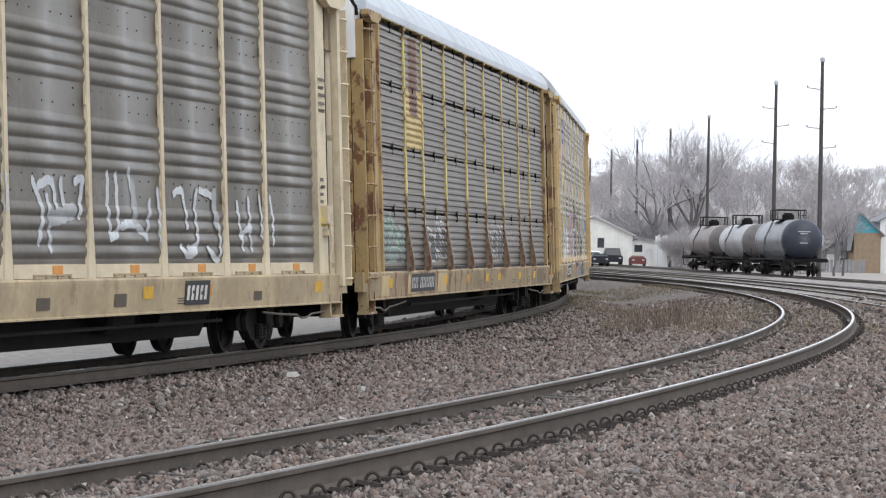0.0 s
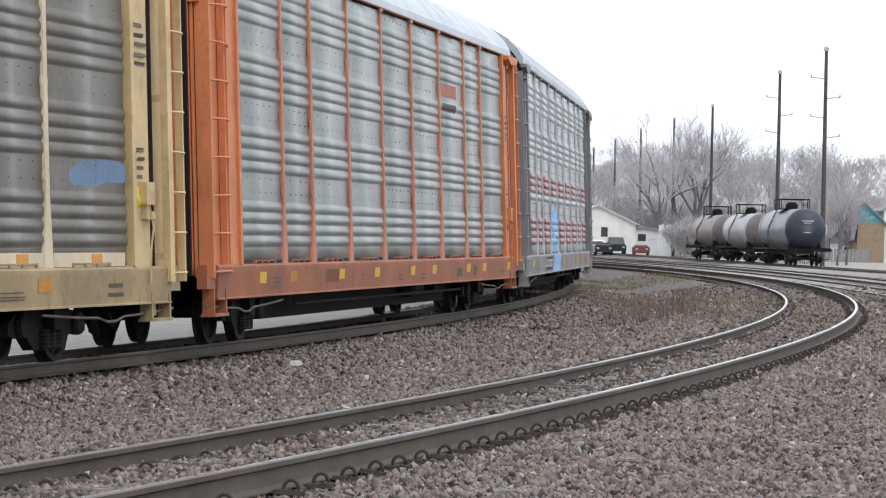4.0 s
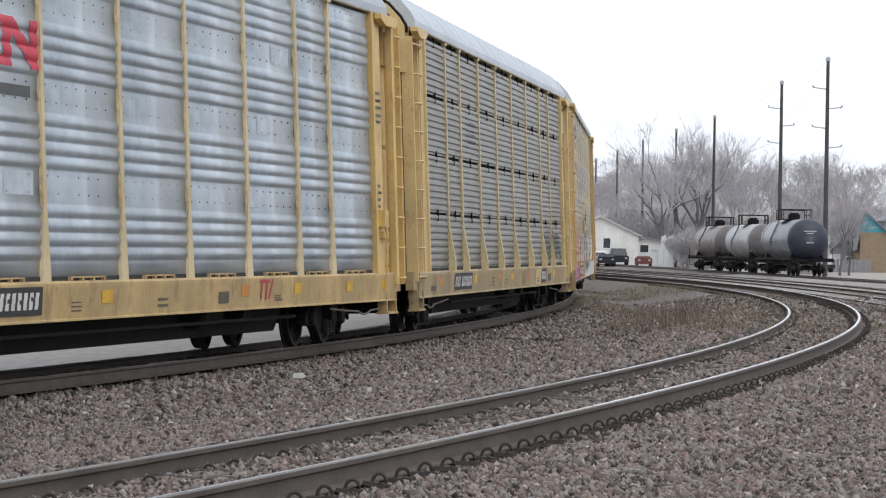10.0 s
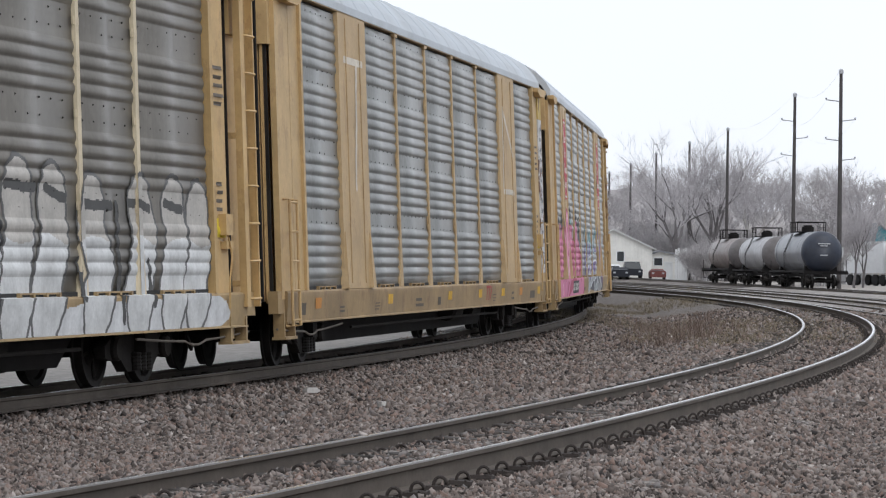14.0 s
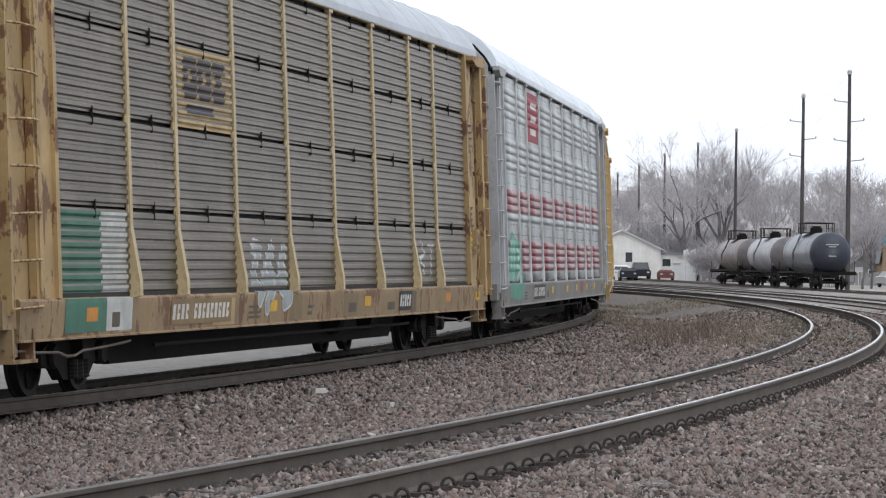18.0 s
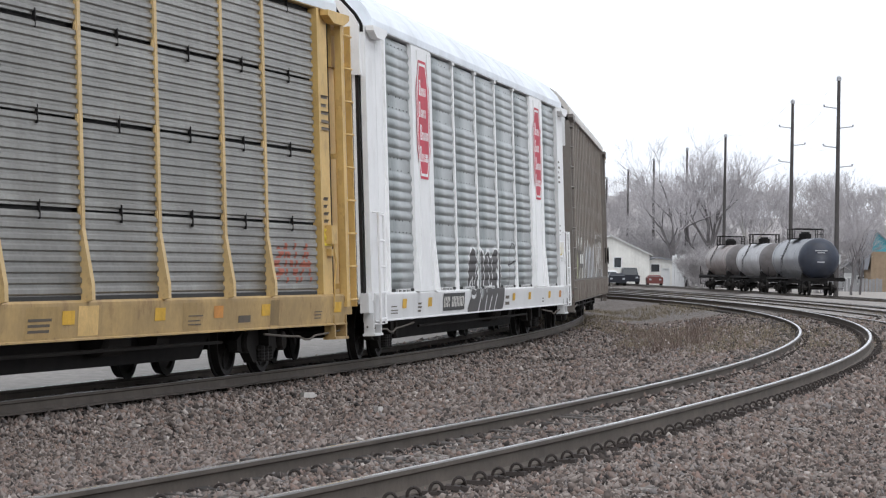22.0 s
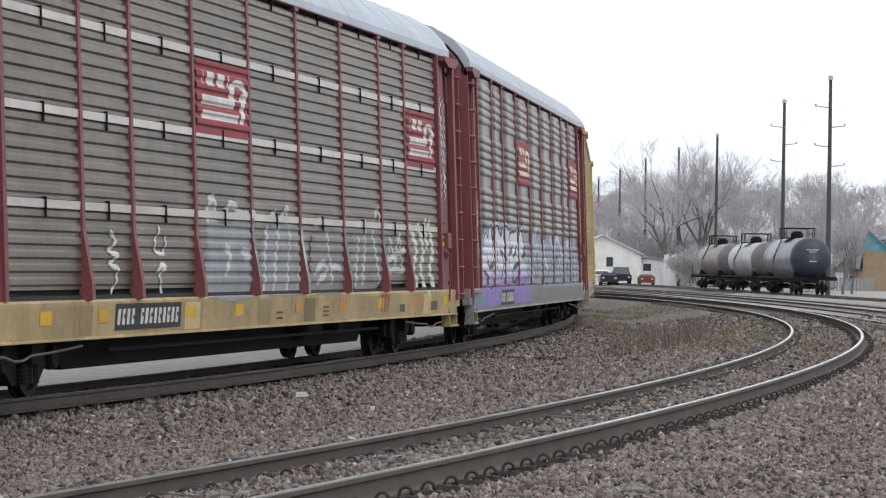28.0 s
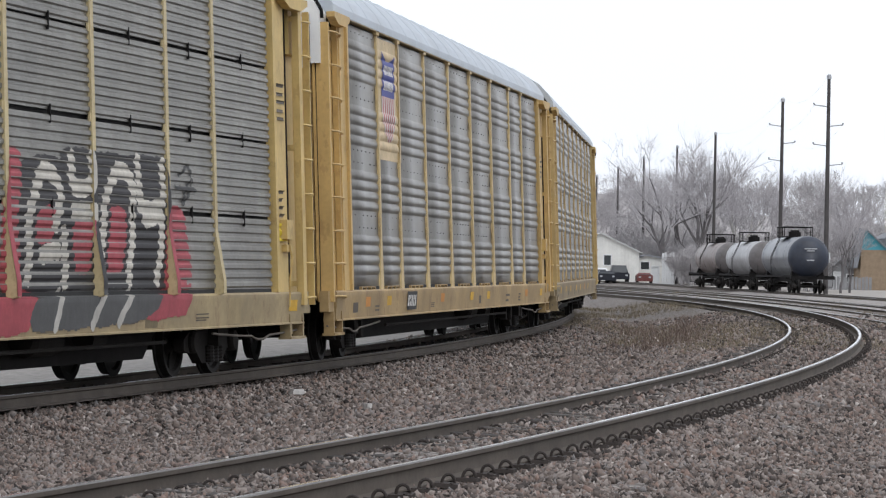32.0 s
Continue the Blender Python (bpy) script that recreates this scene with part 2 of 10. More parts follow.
# ---- the two curved tracks, as lines on the ground ----
def arc_at(s, x0, y0, psi, k, kd=0.0):
    """Place and heading (to the right of +y) s metres along a curve that bends left, its bend changing by kd a metre."""
    a = psi - k * s - kd * s * s / 2
    if not kd:
        return x0 + (math.cos(a) - math.cos(psi)) / k, y0 + (math.sin(psi) - math.sin(a)) / k, a
    n = 24
    h = s / n
    for i in range(n):
        m = (i + 0.5) * h
        b = psi - k * m - kd * m * m / 2
        x0 += math.sin(b) * h
        y0 += math.cos(b) * h
    return x0, y0, a


NEAR = dict(x0=-0.7517, y0=21.7354, psi=0.267704, k=0.003273, kd=-4.0e-6)
MAIN = dict(x0=-0.5283, y0=64.1117, psi=0.1485, k=0.002563)
NEAR_LEAN, MAIN_LEAN = 0.0429, 0.0435


def near_z(s):
    return 0.1577 + 0.0029 * max(-120, min(260, s))


def main_z(s):
    return 0.00326 * max(-140, min(300, s))


TRACKS = {
    "near": (lambda s: arc_at(s, **NEAR), near_z, NEAR_LEAN),
    "main": (lambda s: arc_at(s, **MAIN), main_z, MAIN_LEAN),
    "yard": (lambda s: arc_at(s, 16.95, 118.0, 0.0, 0.0013), lambda s: 0.30 + 0.0031 * s, 0.0),
    "lead": (lambda s: arc_at(s, 13.6, 104.0, 0.005, 0.0011), lambda s: 0.26 + 0.0031 * s, 0.0),
    "tank": (lambda s: arc_at(s, 31.35, 100.0, -0.062, 0.00005), lambda s: 0.03 + 0.0030 * s, 0.0),
}
SPAN = {"near": (-60, 260), "main": (-620, 660), "yard": (-90, 180), "lead": (-80, 170), "tank": (-60, 260)}


def on_track(name, s, across=0.0, up=0.0):
    """A point beside (right +) and above the top of rail of a track."""
    path, height, lean = TRACKS[name]
    x, y, a = path(s)
    o = across * math.cos(lean) - up * math.sin(lean)
    return x + math.cos(a) * o, y - math.sin(a) * o, height(s) + across * math.sin(lean) + up * math.cos(lean)


def samples(name, step):
    s0, s1 = SPAN[name]
    out, s = [], s0
    while s <= s1:
        out.append(s)
        s += step if -60 < s < 200 else step * 4
    return out


# ---- the ground: one sheet, with the ballast beds raised ----
BED = {"near": -0.178, "main": -0.205, "yard": -0.10, "lead": -0.10, "tank": -0.12}


def track_table():
    tab = []
    for name in TRACKS:
        for s in samples(name, 1.0):
            x, y, _ = TRACKS[name][0](s)
            tab.append((x, y, TRACKS[name][1](s), BED[name]))
    return np.array(tab)


TABLE = track_table()


def ground_z(xs, ys):
    """Height of the ground at arrays of points: the beds under the tracks, and the level ground between them."""
    xs, ys = np.asarray(xs, float), np.asarray(ys, float)
    out = np.empty(len(xs))
    for i in range(0, len(xs), 4000):
        dx = xs[i:i + 4000, None] - TABLE[None, :, 0]
        dy = ys[i:i + 4000, None] - TABLE[None, :, 1]
        d2 = dx * dx + dy * dy
        w = 1 / (d2 + 0.5) ** 2
        level = (w * TABLE[None, :, 2]).sum(1) / w.sum(1)
        d = np.sqrt(d2.min(1))
        near = d2.argmin(1)
        bed = TABLE[near, 3] - 0.17 * np.clip((d - 1.55) / 1.2, 0, 1) - 0.12 * np.clip((d - 4) / 6, 0, 1)
        out[i:i + 4000] = level + bed
    return out


def one_ground(x, y):
    return float(ground_z([x], [y])[0])


def spread(lo, hi, fine_lo, fine_hi, step, grow=1.35):
    a = list(np.arange(fine_lo, fine_hi, step))
    d, p = step, fine_lo
    while p > lo:
        d *= grow
        p -= d
        a.insert(0, p)
    d, p = step, a[-1]
    while p < hi:
        d *= grow
        p += d
        a.append(p)
    return np.array(a)


GX = spread(-2500, 2500, -9, 13, 0.4, 1.25)
GY = spread(-1500, 3500, 8, 100, 0.6, 1.22)
gxx, gyy = np.meshgrid(GX, GY)
gz = ground_z(gxx.ravel(), gyy.ravel())
rng = np.random.default_rng(5)
# a dark, finely crushed bed shows between the near rails
gz = gz + rng.normal(0, 0.012, len(gz)) * (np.hypot(gxx.ravel(), gyy.ravel()) < 120)
gv = np.stack([gxx.ravel(), gyy.ravel(), gz], 1)
nx_, ny_ = len(GX), len(GY)
gf = [(j * nx_ + i, j * nx_ + i + 1, (j + 1) * nx_ + i + 1, (j + 1) * nx_ + i) for j in range(ny_ - 1) for i in range(nx_ - 1)]


def ground_material():
    """Grey-brown crushed stone, with dry grass between the far tracks."""
    m = bpy.data.materials.new("gravel_ground")
    m.use_nodes = True
    n, l = m.node_tree.nodes, m.node_tree.links
    b = n["Principled BSDF"]
    b.inputs["Roughness"].default_value = 0.95
    b.inputs["Specular IOR Level"].default_value = 0.15
    tc = n.new("ShaderNodeTexCoord")
    vo = n.new("ShaderNodeTexVoronoi")
    vo.inputs["Scale"].default_value = 17
    l.new(tc.outputs["Object"], vo.inputs["Vector"])
    hsv = n.new("ShaderNodeSeparateColor")
    l.new(vo.outputs["Color"], hsv.inputs[0])
    r1 = n.new("ShaderNodeValToRGB")
    e = r1.color_ramp.elements
    e[0].color, e[1].color = (0.06, 0.053, 0.049, 1), (0.31, 0.285, 0.265, 1)
    e.new(0.55).color = (0.155, 0.138, 0.128, 1)
    l.new(hsv.outputs[0], r1.inputs[0])
    big = n.new("ShaderNodeTexNoise")
    big.inputs["Scale"].default_value, big.inputs["Detail"].default_value = 0.22, 6
    l.new(tc.outputs["Object"], big.inputs["Vector"])
    mr = n.new("ShaderNodeMapRange")
    mr.inputs["From Min"].default_value, mr.inputs["From Max"].default_value = 0.5, 0.68
    mr.inputs["To Max"].default_value = 0.55
    l.new(big.outputs["Fac"], mr.inputs["Value"])
    mx = n.new("ShaderNodeMixRGB")
    mx.inputs[2].default_value = (0.15, 0.13, 0.112, 1)
    l.new(mr.outputs[0], mx.inputs[0])
    l.new(r1.outputs[0], mx.inputs[1])
    l.new(mx.outputs[0], b.inputs["Base Color"])
    bp = n.new("ShaderNodeBump")
    bp.inputs["Strength"].default_value, bp.inputs["Distance"].default_value = 0.8, 0.03
    l.new(vo.outputs["Distance"], bp.inputs["Height"])
    l.new(bp.outputs[0], b.inputs["Normal"])
    return m


gme = bpy.data.meshes.new("ground")
gme.from_pydata(gv.tolist(), [], gf)
gme.materials.append(ground_material())
ground = tagged(new("ground", gme), "grey-brown crushed stone ground with patches of dry grass", "ground", kind="structure")

# rails, ties and spring clips
RAIL_OUT = [(-0.075, -0.17), (0.075, -0.17), (0.075, -0.158), (0.012, -0.14), (0.009, -0.05), (0.036, -0.036), (0.037, -0.008),
            (0.030, 0.0), (0.019, 0.001), (-0.021, 0.001), (-0.030, 0.0), (-0.037, -0.008), (-0.036, -0.036), (-0.009, -0.05), (-0.012, -0.14), (-0.075, -0.158)]


def rail(name, side):
    v, f, m = [], [], []
    ss = samples(name, 1.0)
    n = len(RAIL_OUT)
    for s in ss:
        for a, u in RAIL_OUT:
            v.append(on_track(name, s, side * 0.7535 + a, u))
    for i in range(len(ss) - 1):
        for k in range(n):
            f.append((i * n + k, i * n + (k + 1) % n, (i + 1) * n + (k + 1) % n, (i + 1) * n + k))
            m.append(2 if k == 8 else 1 if k in (6, 7, 9, 10) else 0)
    b = Build()
    b.v, b.f, b.m = v, f, m
    return b


def tie_mesh():
    b = Build()
    b.prism([(-0.115, -0.17), (0.115, -0.17), (0.115, -0.012), (0.1, 0.0), (-0.1, 0.0), (-0.115, -0.012)], -1.3, 1.3, "y")
    return b.mesh("tie", [TIE])


def clip_mesh():
    """A bent spring clip over a rail foot, on its tie plate."""
    b = Build()
    pts = [(0.03, -0.040, -0.02)]
    for k in range(9):
        a = math.pi * k / 8
        pts.append((0.015 * math.cos(a), -0.042 * math.cos(a), 0.008 + 0.060 * math.sin(a)))
    pts.append((-0.03, 0.045, 0.0))
    pts.append((0.04, 0.02, 0.005))
    b.tube(pts, 0.0115, 6)
    b.prism([(-0.05, -0.02), (0.05, -0.02), (0.04, 0.008), (-0.04, 0.008)], -0.09, 0.07, "y")
    return b.mesh("clip", [CLIP])


tie_me, clip_me = tie_mesh(), clip_mesh()
LABELS = {"near": "curved track with polished rail heads, spring clips and buried ties", "main": "curved main track with rusty rails under the train",
          "yard": "far yard track joining the curve", "lead": "far yard lead beside the curve", "tank": "far siding with three parked tank cars"}
TRACK_OB = {}
for tname in TRACKS:
    holder = thing("railway_track", LABELS[tname], "railway track", kind="structure")
    TRACK_OB[tname] = holder
    for sd in (-1, 1):
        part("rail", rail(tname, sd), [RAIL_SIDE, RAIL_TOP, RAIL_SHINE], holder)


def track_pose(name, s, across, up):
    path, _, lean = TRACKS[name]
    p = on_track(name, s, across, up)
    a = path(s)[2]
    return Matrix.Translation(p) @ Euler((0, 0, math.pi / 2 - a)).to_matrix().to_4x4() @ Euler((lean, 0, 0)).to_matrix().to_4x4()


random.seed(3)
for tname, s0, s1, gap in (("near", -14, 110, 0.54), ("main", -45, 60, 0.54), ("yard", -10, 60, 0.9), ("lead", -10, 60, 0.9)):
    s = s0
    while s < s1:
        part("tie", tie_me, None, TRACK_OB[tname], at=track_pose(tname, s + random.uniform(-0.03, 0.03), random.uniform(-0.06, 0.06), -0.178 + random.uniform(-0.014, 0.006)))
        if tname == "near" and s < 70:
            for side, flip in [q for q in ((0.925, 0), (0.60, 180), (-0.60, 0), (-0.925, 180)) if random.random() < 0.93]:
                part("clip", clip_me, None, TRACK_OB[tname], at=track_pose(tname, s + random.uniform(-0.03, 0.03), side, -0.168) @ pose(0, 0, 0, random.uniform(-6, 6), random.uniform(-8, 8), 180 - flip + random.uniform(-12, 12)))
        s += gap


# crushed stone: loose pieces over the beds, the nearest ground densest
def stones(name, count, x_of, y0, y1, size, label, seed, keep=None):
    r = np.random.default_rng(seed)
    y = y0 + (y1 - y0) * r.random(count)
    lo, hi = x_of(y)
    x = lo + (hi - lo) * r.random(count)
    if keep is not None:
        ok = keep(x, y)
        x, y = x[ok], y[ok]
    n = len(x)
    z = ground_z(x, y)
    base = np.array([(1, 0, 0), (-1, 0, 0), (0, 1, 0), (0, -1, 0), (0, 0, 1), (0, 0, -1)], float)
    faces = np.array([(0, 2, 4), (2, 1, 4), (1, 3, 4), (3, 0, 4), (2, 0, 5), (1, 2, 5), (3, 1, 5), (0, 3, 5)])
    sz = size * np.clip(r.lognormal(0, 0.35, n), 0.5, 2.0)
    shape = base[None] * (sz[:, None] * r.uniform(0.55, 1.0, (n, 3)))[:, None, :]
    shape += r.normal(0, 0.22, (n, 6, 3)) * sz[:, None, None]
    a = r.uniform(0, 2 * np.pi, n)
    t = r.normal(0, 0.5, n)
    ca, sa, ct, st = np.cos(a)[:, None], np.sin(a)[:, None], np.cos(t)[:, None], np.sin(t)[:, None]
    X, Y, Z = shape[..., 0], shape[..., 1], shape[..., 2]
    Y, Z = Y * ct - Z * st, Y * st + Z * ct
    X, Y = X * ca - Y * sa, X * sa + Y * ca
    v = np.stack([X + x[:, None], Y + y[:, None], Z + (z + sz * r.uniform(-0.1, 0.5, n))[:, None]], 2).reshape(-1, 3)
    f = (faces[None] + (np.arange(n) * 6)[:, None, None]).reshape(-1, 3)
    me = bpy.data.meshes.new(name)
    me.vertices.add(len(v))
    me.vertices.foreach_set("co", v.ravel())
    me.loops.add(f.size)
    me.loops.foreach_set("vertex_index", f.ravel().astype(np.int32))
    me.polygons.add(len(f))
    me.polygons.foreach_set("loop_start", np.arange(0, f.size, 3, dtype=np.int32))
    me.update(calc_edges=True)
    me.validate()
    me.materials.append(STONE)
    return tagged(new(name, me), label, "gravel", kind="stuff")


def off_rails(x, y):
    """Keeps stones clear of the rail heads."""
    ok = np.ones(len(x), bool)
    for tn in ("near", "main"):
        for side in (-0.7535, 0.7535):
            ln = np.array([on_track(tn, s, side)[:2] for s in np.arange(-45, 110, 0.25)])
            for i in range(0, len(x), 5000):
                d = np.min((x[i:i + 5000, None] - ln[None, :, 0]) ** 2 + (y[i:i + 5000, None] - ln[None, :, 1]) ** 2, 1)
                ok[i:i + 5000] &= d > 0.085 ** 2
    # none on the gravel road beyond the main track
    ln = np.array([on_track("main", s, -1.9)[:2] for s in np.arange(-60, 120, 1.0)])
    edge = np.interp(y, ln[:, 1], ln[:, 0])
    # a little fewer between the near rails
    mid = np.array([on_track("near", s)[:2] for s in np.arange(-12, 100, 0.5)])
    pick = np.random.default_rng(len(x)).random(len(x))
    for i in range(0, len(x), 5000):
        d = np.min((x[i:i + 5000, None] - mid[None, :, 0]) ** 2 + (y[i:i + 5000, None] - mid[None, :, 1]) ** 2, 1)
        ok[i:i + 5000] &= (d > 0.66 ** 2) | (pick[i:i + 5000] < 0.42)
    return ok & (x > edge)


stones("ballast", 140000, lambda y: (-0.16 * y, 0.16 * y), 14, 34, 0.0235, "loose grey-brown crushed ballast stones beside the tracks", 1, off_rails)
stones("ballast", 85000, lambda y: (-0.15 * y, 0.15 * y), 34, 62, 0.034, "loose grey-brown crushed ballast stones beside the tracks", 2, off_rails)
stones("ballast", 30000, lambda y: (-0.02 * y, 0.15 * y), 62, 105, 0.042, "small grey ballast stones in dry grass", 3, off_rails)


def strip(name, label, line, material, lift=0.02):
    """A band of ground laid over the sheet; line gives pairs of edge points."""
    b = Build()
    v, f = [], []
    cols = 9
    for (xa, ya), (xb, yb) in line:
        for k in range(cols):
            v.append((xa + (xb - xa) * k / (cols - 1), ya + (yb - ya) * k / (cols - 1)))
    z = ground_z([q[0] for q in v], [q[1] for q in v])
    b.v = [(q[0], q[1], float(h) + lift) for q, h in zip(v, z)]
    for j in range(len(line) - 1):
        for i in range(cols - 1):
            a = j * cols + i
            b.f.append((a, a + 1, a + 1 + cols, a + cols))
    b.m = [0] * len(b.f)
    return tagged(part(name, b, [material]), label, "ground", kind="structure")


strip("gravel_road", "pale fine gravel road along the main track", [(on_track("main", s, -2.3)[:2], on_track("main", s, -16.0)[:2]) for s in range(-60, 90, 2)], PALE_GRAVEL, 0.03)
# the next sheet carries the train's shade on the bed as dark colour
strip("oily_bed", "dark sheet on the ballast bed, coloured for the train's shade", [(on_track("main", s, 0.66)[:2], on_track("main", s, -2.25)[:2]) for s in range(-60, 120, 2)], BED_SHADE, 0.045)
strip("gravel_lot", "pale gravel lot beyond the siding", [(on_track("tank", s, 1.6)[:2], on_track("tank", s, 40.0)[:2]) for s in range(0, 220, 4)], LOT_GRAVEL, 0.10)
strip("gravel_lot", "grey-brown gravel between the siding and the yard track", [(on_track("yard", s, 1.9)[:2], on_track("tank", s + 18, -1.9)[:2]) for s in range(0, 110, 4)], YARD_GRAVEL, 0.09)

for tn, sa, sb in (("yard", -8, 130), ("lead", -8, 130), ("tank", 0, 200)):
    strip("gravel_infill", "pale gravel between the rails of a yard track", [(on_track(tn, s, -0.66)[:2], on_track(tn, s, 0.66)[:2]) for s in range(sa, sb, 4)], YARD_GRAVEL, 0.035)


def flat_rock(px, py, size, seed):
    r = random.Random(seed)
    b = Build()
    ring = [(size * r.uniform(0.75, 1.15) * math.cos(a), size * 0.7 * r.uniform(0.75, 1.15) * math.sin(a)) for a in [k * math.pi / 5 for k in range(10)]]
    b.prism(ring, 0.0, 0.05, "z")
    b.prism([(x * 0.8, y * 0.8) for x, y in ring], 0.05, 0.075, "z")
    z = one_ground(px, py)
    ob = part("flat_rock", b, [mat("pale_limestone", (0.48, 0.46, 0.44), 0.9, 0, 0.12, 8)], at=pose(px, py, z + 0.03, r.uniform(-4, 4), r.uniform(-6, 6), r.uniform(0, 90)))
    return tagged(ob, "pale flat rock lying on the ballast", "rock", "pale rocks on the ballast")


flat_rock(-2.12, 43.45, 0.17, 0)
flat_rock(-0.96, 37.94, 0.08, 1)


# ---- autorack cars ----
# In a car's own space x runs along it, away from the camera as it comes; its seen side faces -y; z is up from the rail.
EDGES = [-11.75, -9.05, -7.05, -4.25, -1.4, 1.4, 4.25, 7.05, 9.05, 11.75]
ROWS_Z = [1.13, 2.17, 3.25, 4.33, 5.36]
POST = 0.042      # how far the posts stand out
SIDE = 1.46       # the side panels' plane


def bold_profile(z0=1.15, z1=5.38, ribs=4, pitch=0.165, period=1.05, first=0.20, amp=0.022):
    """Outline of a side panel with groups of round ribs between flat bands: pairs (depth, z)."""
    pts = [(0.0, z0)]
    z = z0 + first
    while z + ribs * pitch < z1:
        pts.append((0.0, z - 0.008))
        for k in range(ribs):
            c = z + k * pitch
            for q in range(9):
                a = q / 8
                pts.append((amp * math.sin(math.pi * a) ** 0.8, c + pitch * (0.04 + 0.92 * a)))
        pts.append((0.0, z + ribs * pitch + 0.008))
        z += period
    pts.append((0.0, z1))
    return pts


def fine_profile(z0, z1, pitch=0.118, amp=0.023):
    """Outline of a side panel with close trapezoid corrugation."""
    n = max(2, round((z1 - z0) / pitch))
    p = (z1 - z0) / n
    pts = []
    for k in range(n):
        c = z0 + k * p
        pts += [(0.0, c), (0.0, c + 0.25 * p), (amp, c + 0.42 * p), (amp, c + 0.80 * p)]
    pts.append((0.0, z1))
    return pts


def depth_at(profile, z):
    for (d0, z0), (d1, z1) in zip(profile, profile[1:]):
        if z0 <= z <= z1 and z1 > z0:
            return d0 + (d1 - d0) * (z - z0) / (z1 - z0)
    return 0.0


PROFILES = {"bold": [bold_profile()], "fine": [fine_profile(a + 0.022, b - 0.022) for a, b in zip(ROWS_Z, ROWS_Z[1:])],
            "band": [fine_profile(a + 0.11, b - 0.004, 0.155, 0.024) for a, b in zip(ROWS_Z, ROWS_Z[1:])],
            "mid": [bold_profile(ribs=5, pitch=0.165, period=1.05, first=0.13, amp=0.022)],
            "plain": [[(0.0, 1.15), (0.0, 5.38)]]}


def panel_build(profile, l0, l1, side=SIDE):
    """A corrugated sheet with a back, drawn out along the car."""
    b = Build()
    out = [(-(side + d), z) for d, z in profile]
    zs = [z for _, z in profile]
    out += [(-(side - 0.05), zs[-1]), (-(side - 0.05), zs[0])]
    n = len(out)
    b.add([(l0, y, z) for y, z in out] + [(l1, y, z) for y, z in out],
          [tuple(range(n)), tuple(range(2 * n - 1, n - 1, -1))] + [(i, i + n, (i + 1) % n + n, (i + 1) % n) for i in range(n)])
    return b


def post_build(style):
    """An upright post, with a gusset at its foot and a bracket at its head."""
    b = Build()
    y0, y1 = -(SIDE - 0.02), -(SIDE + POST)
    if style in ("bold", "mid"):
        b.add([(-0.17, y0, 1.05), (0.17, y0, 1.05), (0.15, y1, 1.05), (-0.15, y1, 1.05),
               (-0.075, y0, 1.95), (0.075, y0, 1.95), (0.06, y1, 1.95), (-0.06, y1, 1.95),
               (-0.065, y0, 5.42), (0.065, y0, 5.42), (0.05, y1, 5.42), (-0.05, y1, 5.42)],
              [(0, 1, 2, 3), (0, 4, 5, 1), (1, 5, 6, 2), (2, 6, 7, 3), (3, 7, 4, 0), (4, 8, 9, 5), (5, 9, 10, 6), (6, 10, 11, 7), (7, 11, 8, 4), (8, 11, 10, 9)])
    else:
        b.box(-0.055, 0.055, y1, y0, 1.95, 5.42)
        yo = y1 - 0.10
        b.add([(-0.06, y0, 1.08), (0.06, y0, 1.08), (0.06, yo, 1.12), (-0.06, yo, 1.12), (0.06, yo, 1.30), (-0.06, yo, 1.30),
               (0.06, y1, 1.95), (-0.06, y1, 1.95), (0.06, y0, 1.95), (-0.06, y0, 1.95)],
              [(0, 1, 2, 3), (3, 2, 4, 5), (5, 4, 6, 7), (7, 6, 8, 9), (1, 8, 6, 4, 2), (0, 3, 5, 7, 9), (0, 9, 8, 1)], 1)
    b.box(-0.12, 0.12, -(SIDE + 0.06), y0, 5.37, 5.47)
    for z in ROWS_Z[1:4]:
        b.box(-0.095, 0.095, -(SIDE + 0.03), -(SIDE + 0.005), z - 0.05, z + 0.05)
    return b


ROOF_HALF = [(1.53, 5.44), (1.53, 5.56), (1.43, 5.74), (1.20, 6.00), (0.82, 6.24), (0.42, 6.37)]
ROOF_ARCH = [(-y, z) for y, z in ROOF_HALF] + [(0, 6.41)] + ROOF_HALF[::-1]


def roof_build():
    """The arched roof with raised cross seams, cut off square at the ends."""
    b = Build()
    st = []
    stations = [-13.0, -12.95, -12.4]
    while stations[-1] < 12.0:
        p = stations[-1]
        stations += [p + 1.12, p + 1.15, p + 1.21, p + 1.24]
    stations = [q for q in stations if q < 12.35] + [12.4, 12.95, 13.0]
    n = len(ROOF_ARCH)
    for i, l in enumerate(stations):
        seam = 0.016 if (abs(l) < 12.3 and (i - 3) % 4 in (1, 2)) or abs(l) > 12.9 else 0.0
        for y, z in ROOF_ARCH:
            st.append((l, y, z + (seam if z > 5.5 else 0)))
    m = len(stations)
    f = [(i * n + k, i * n + k + 1, (i + 1) * n + k + 1, (i + 1) * n + k) for i in range(m - 1) for k in range(n - 1)]
    f += [(i * n + n - 1, i * n, (i + 1) * n, (i + 1) * n + n - 1) for i in range(m - 1)]
    f += [tuple(range(n)), tuple(m * n - 1 - k for k in range(n))]
    b.add(st, f)
    return b


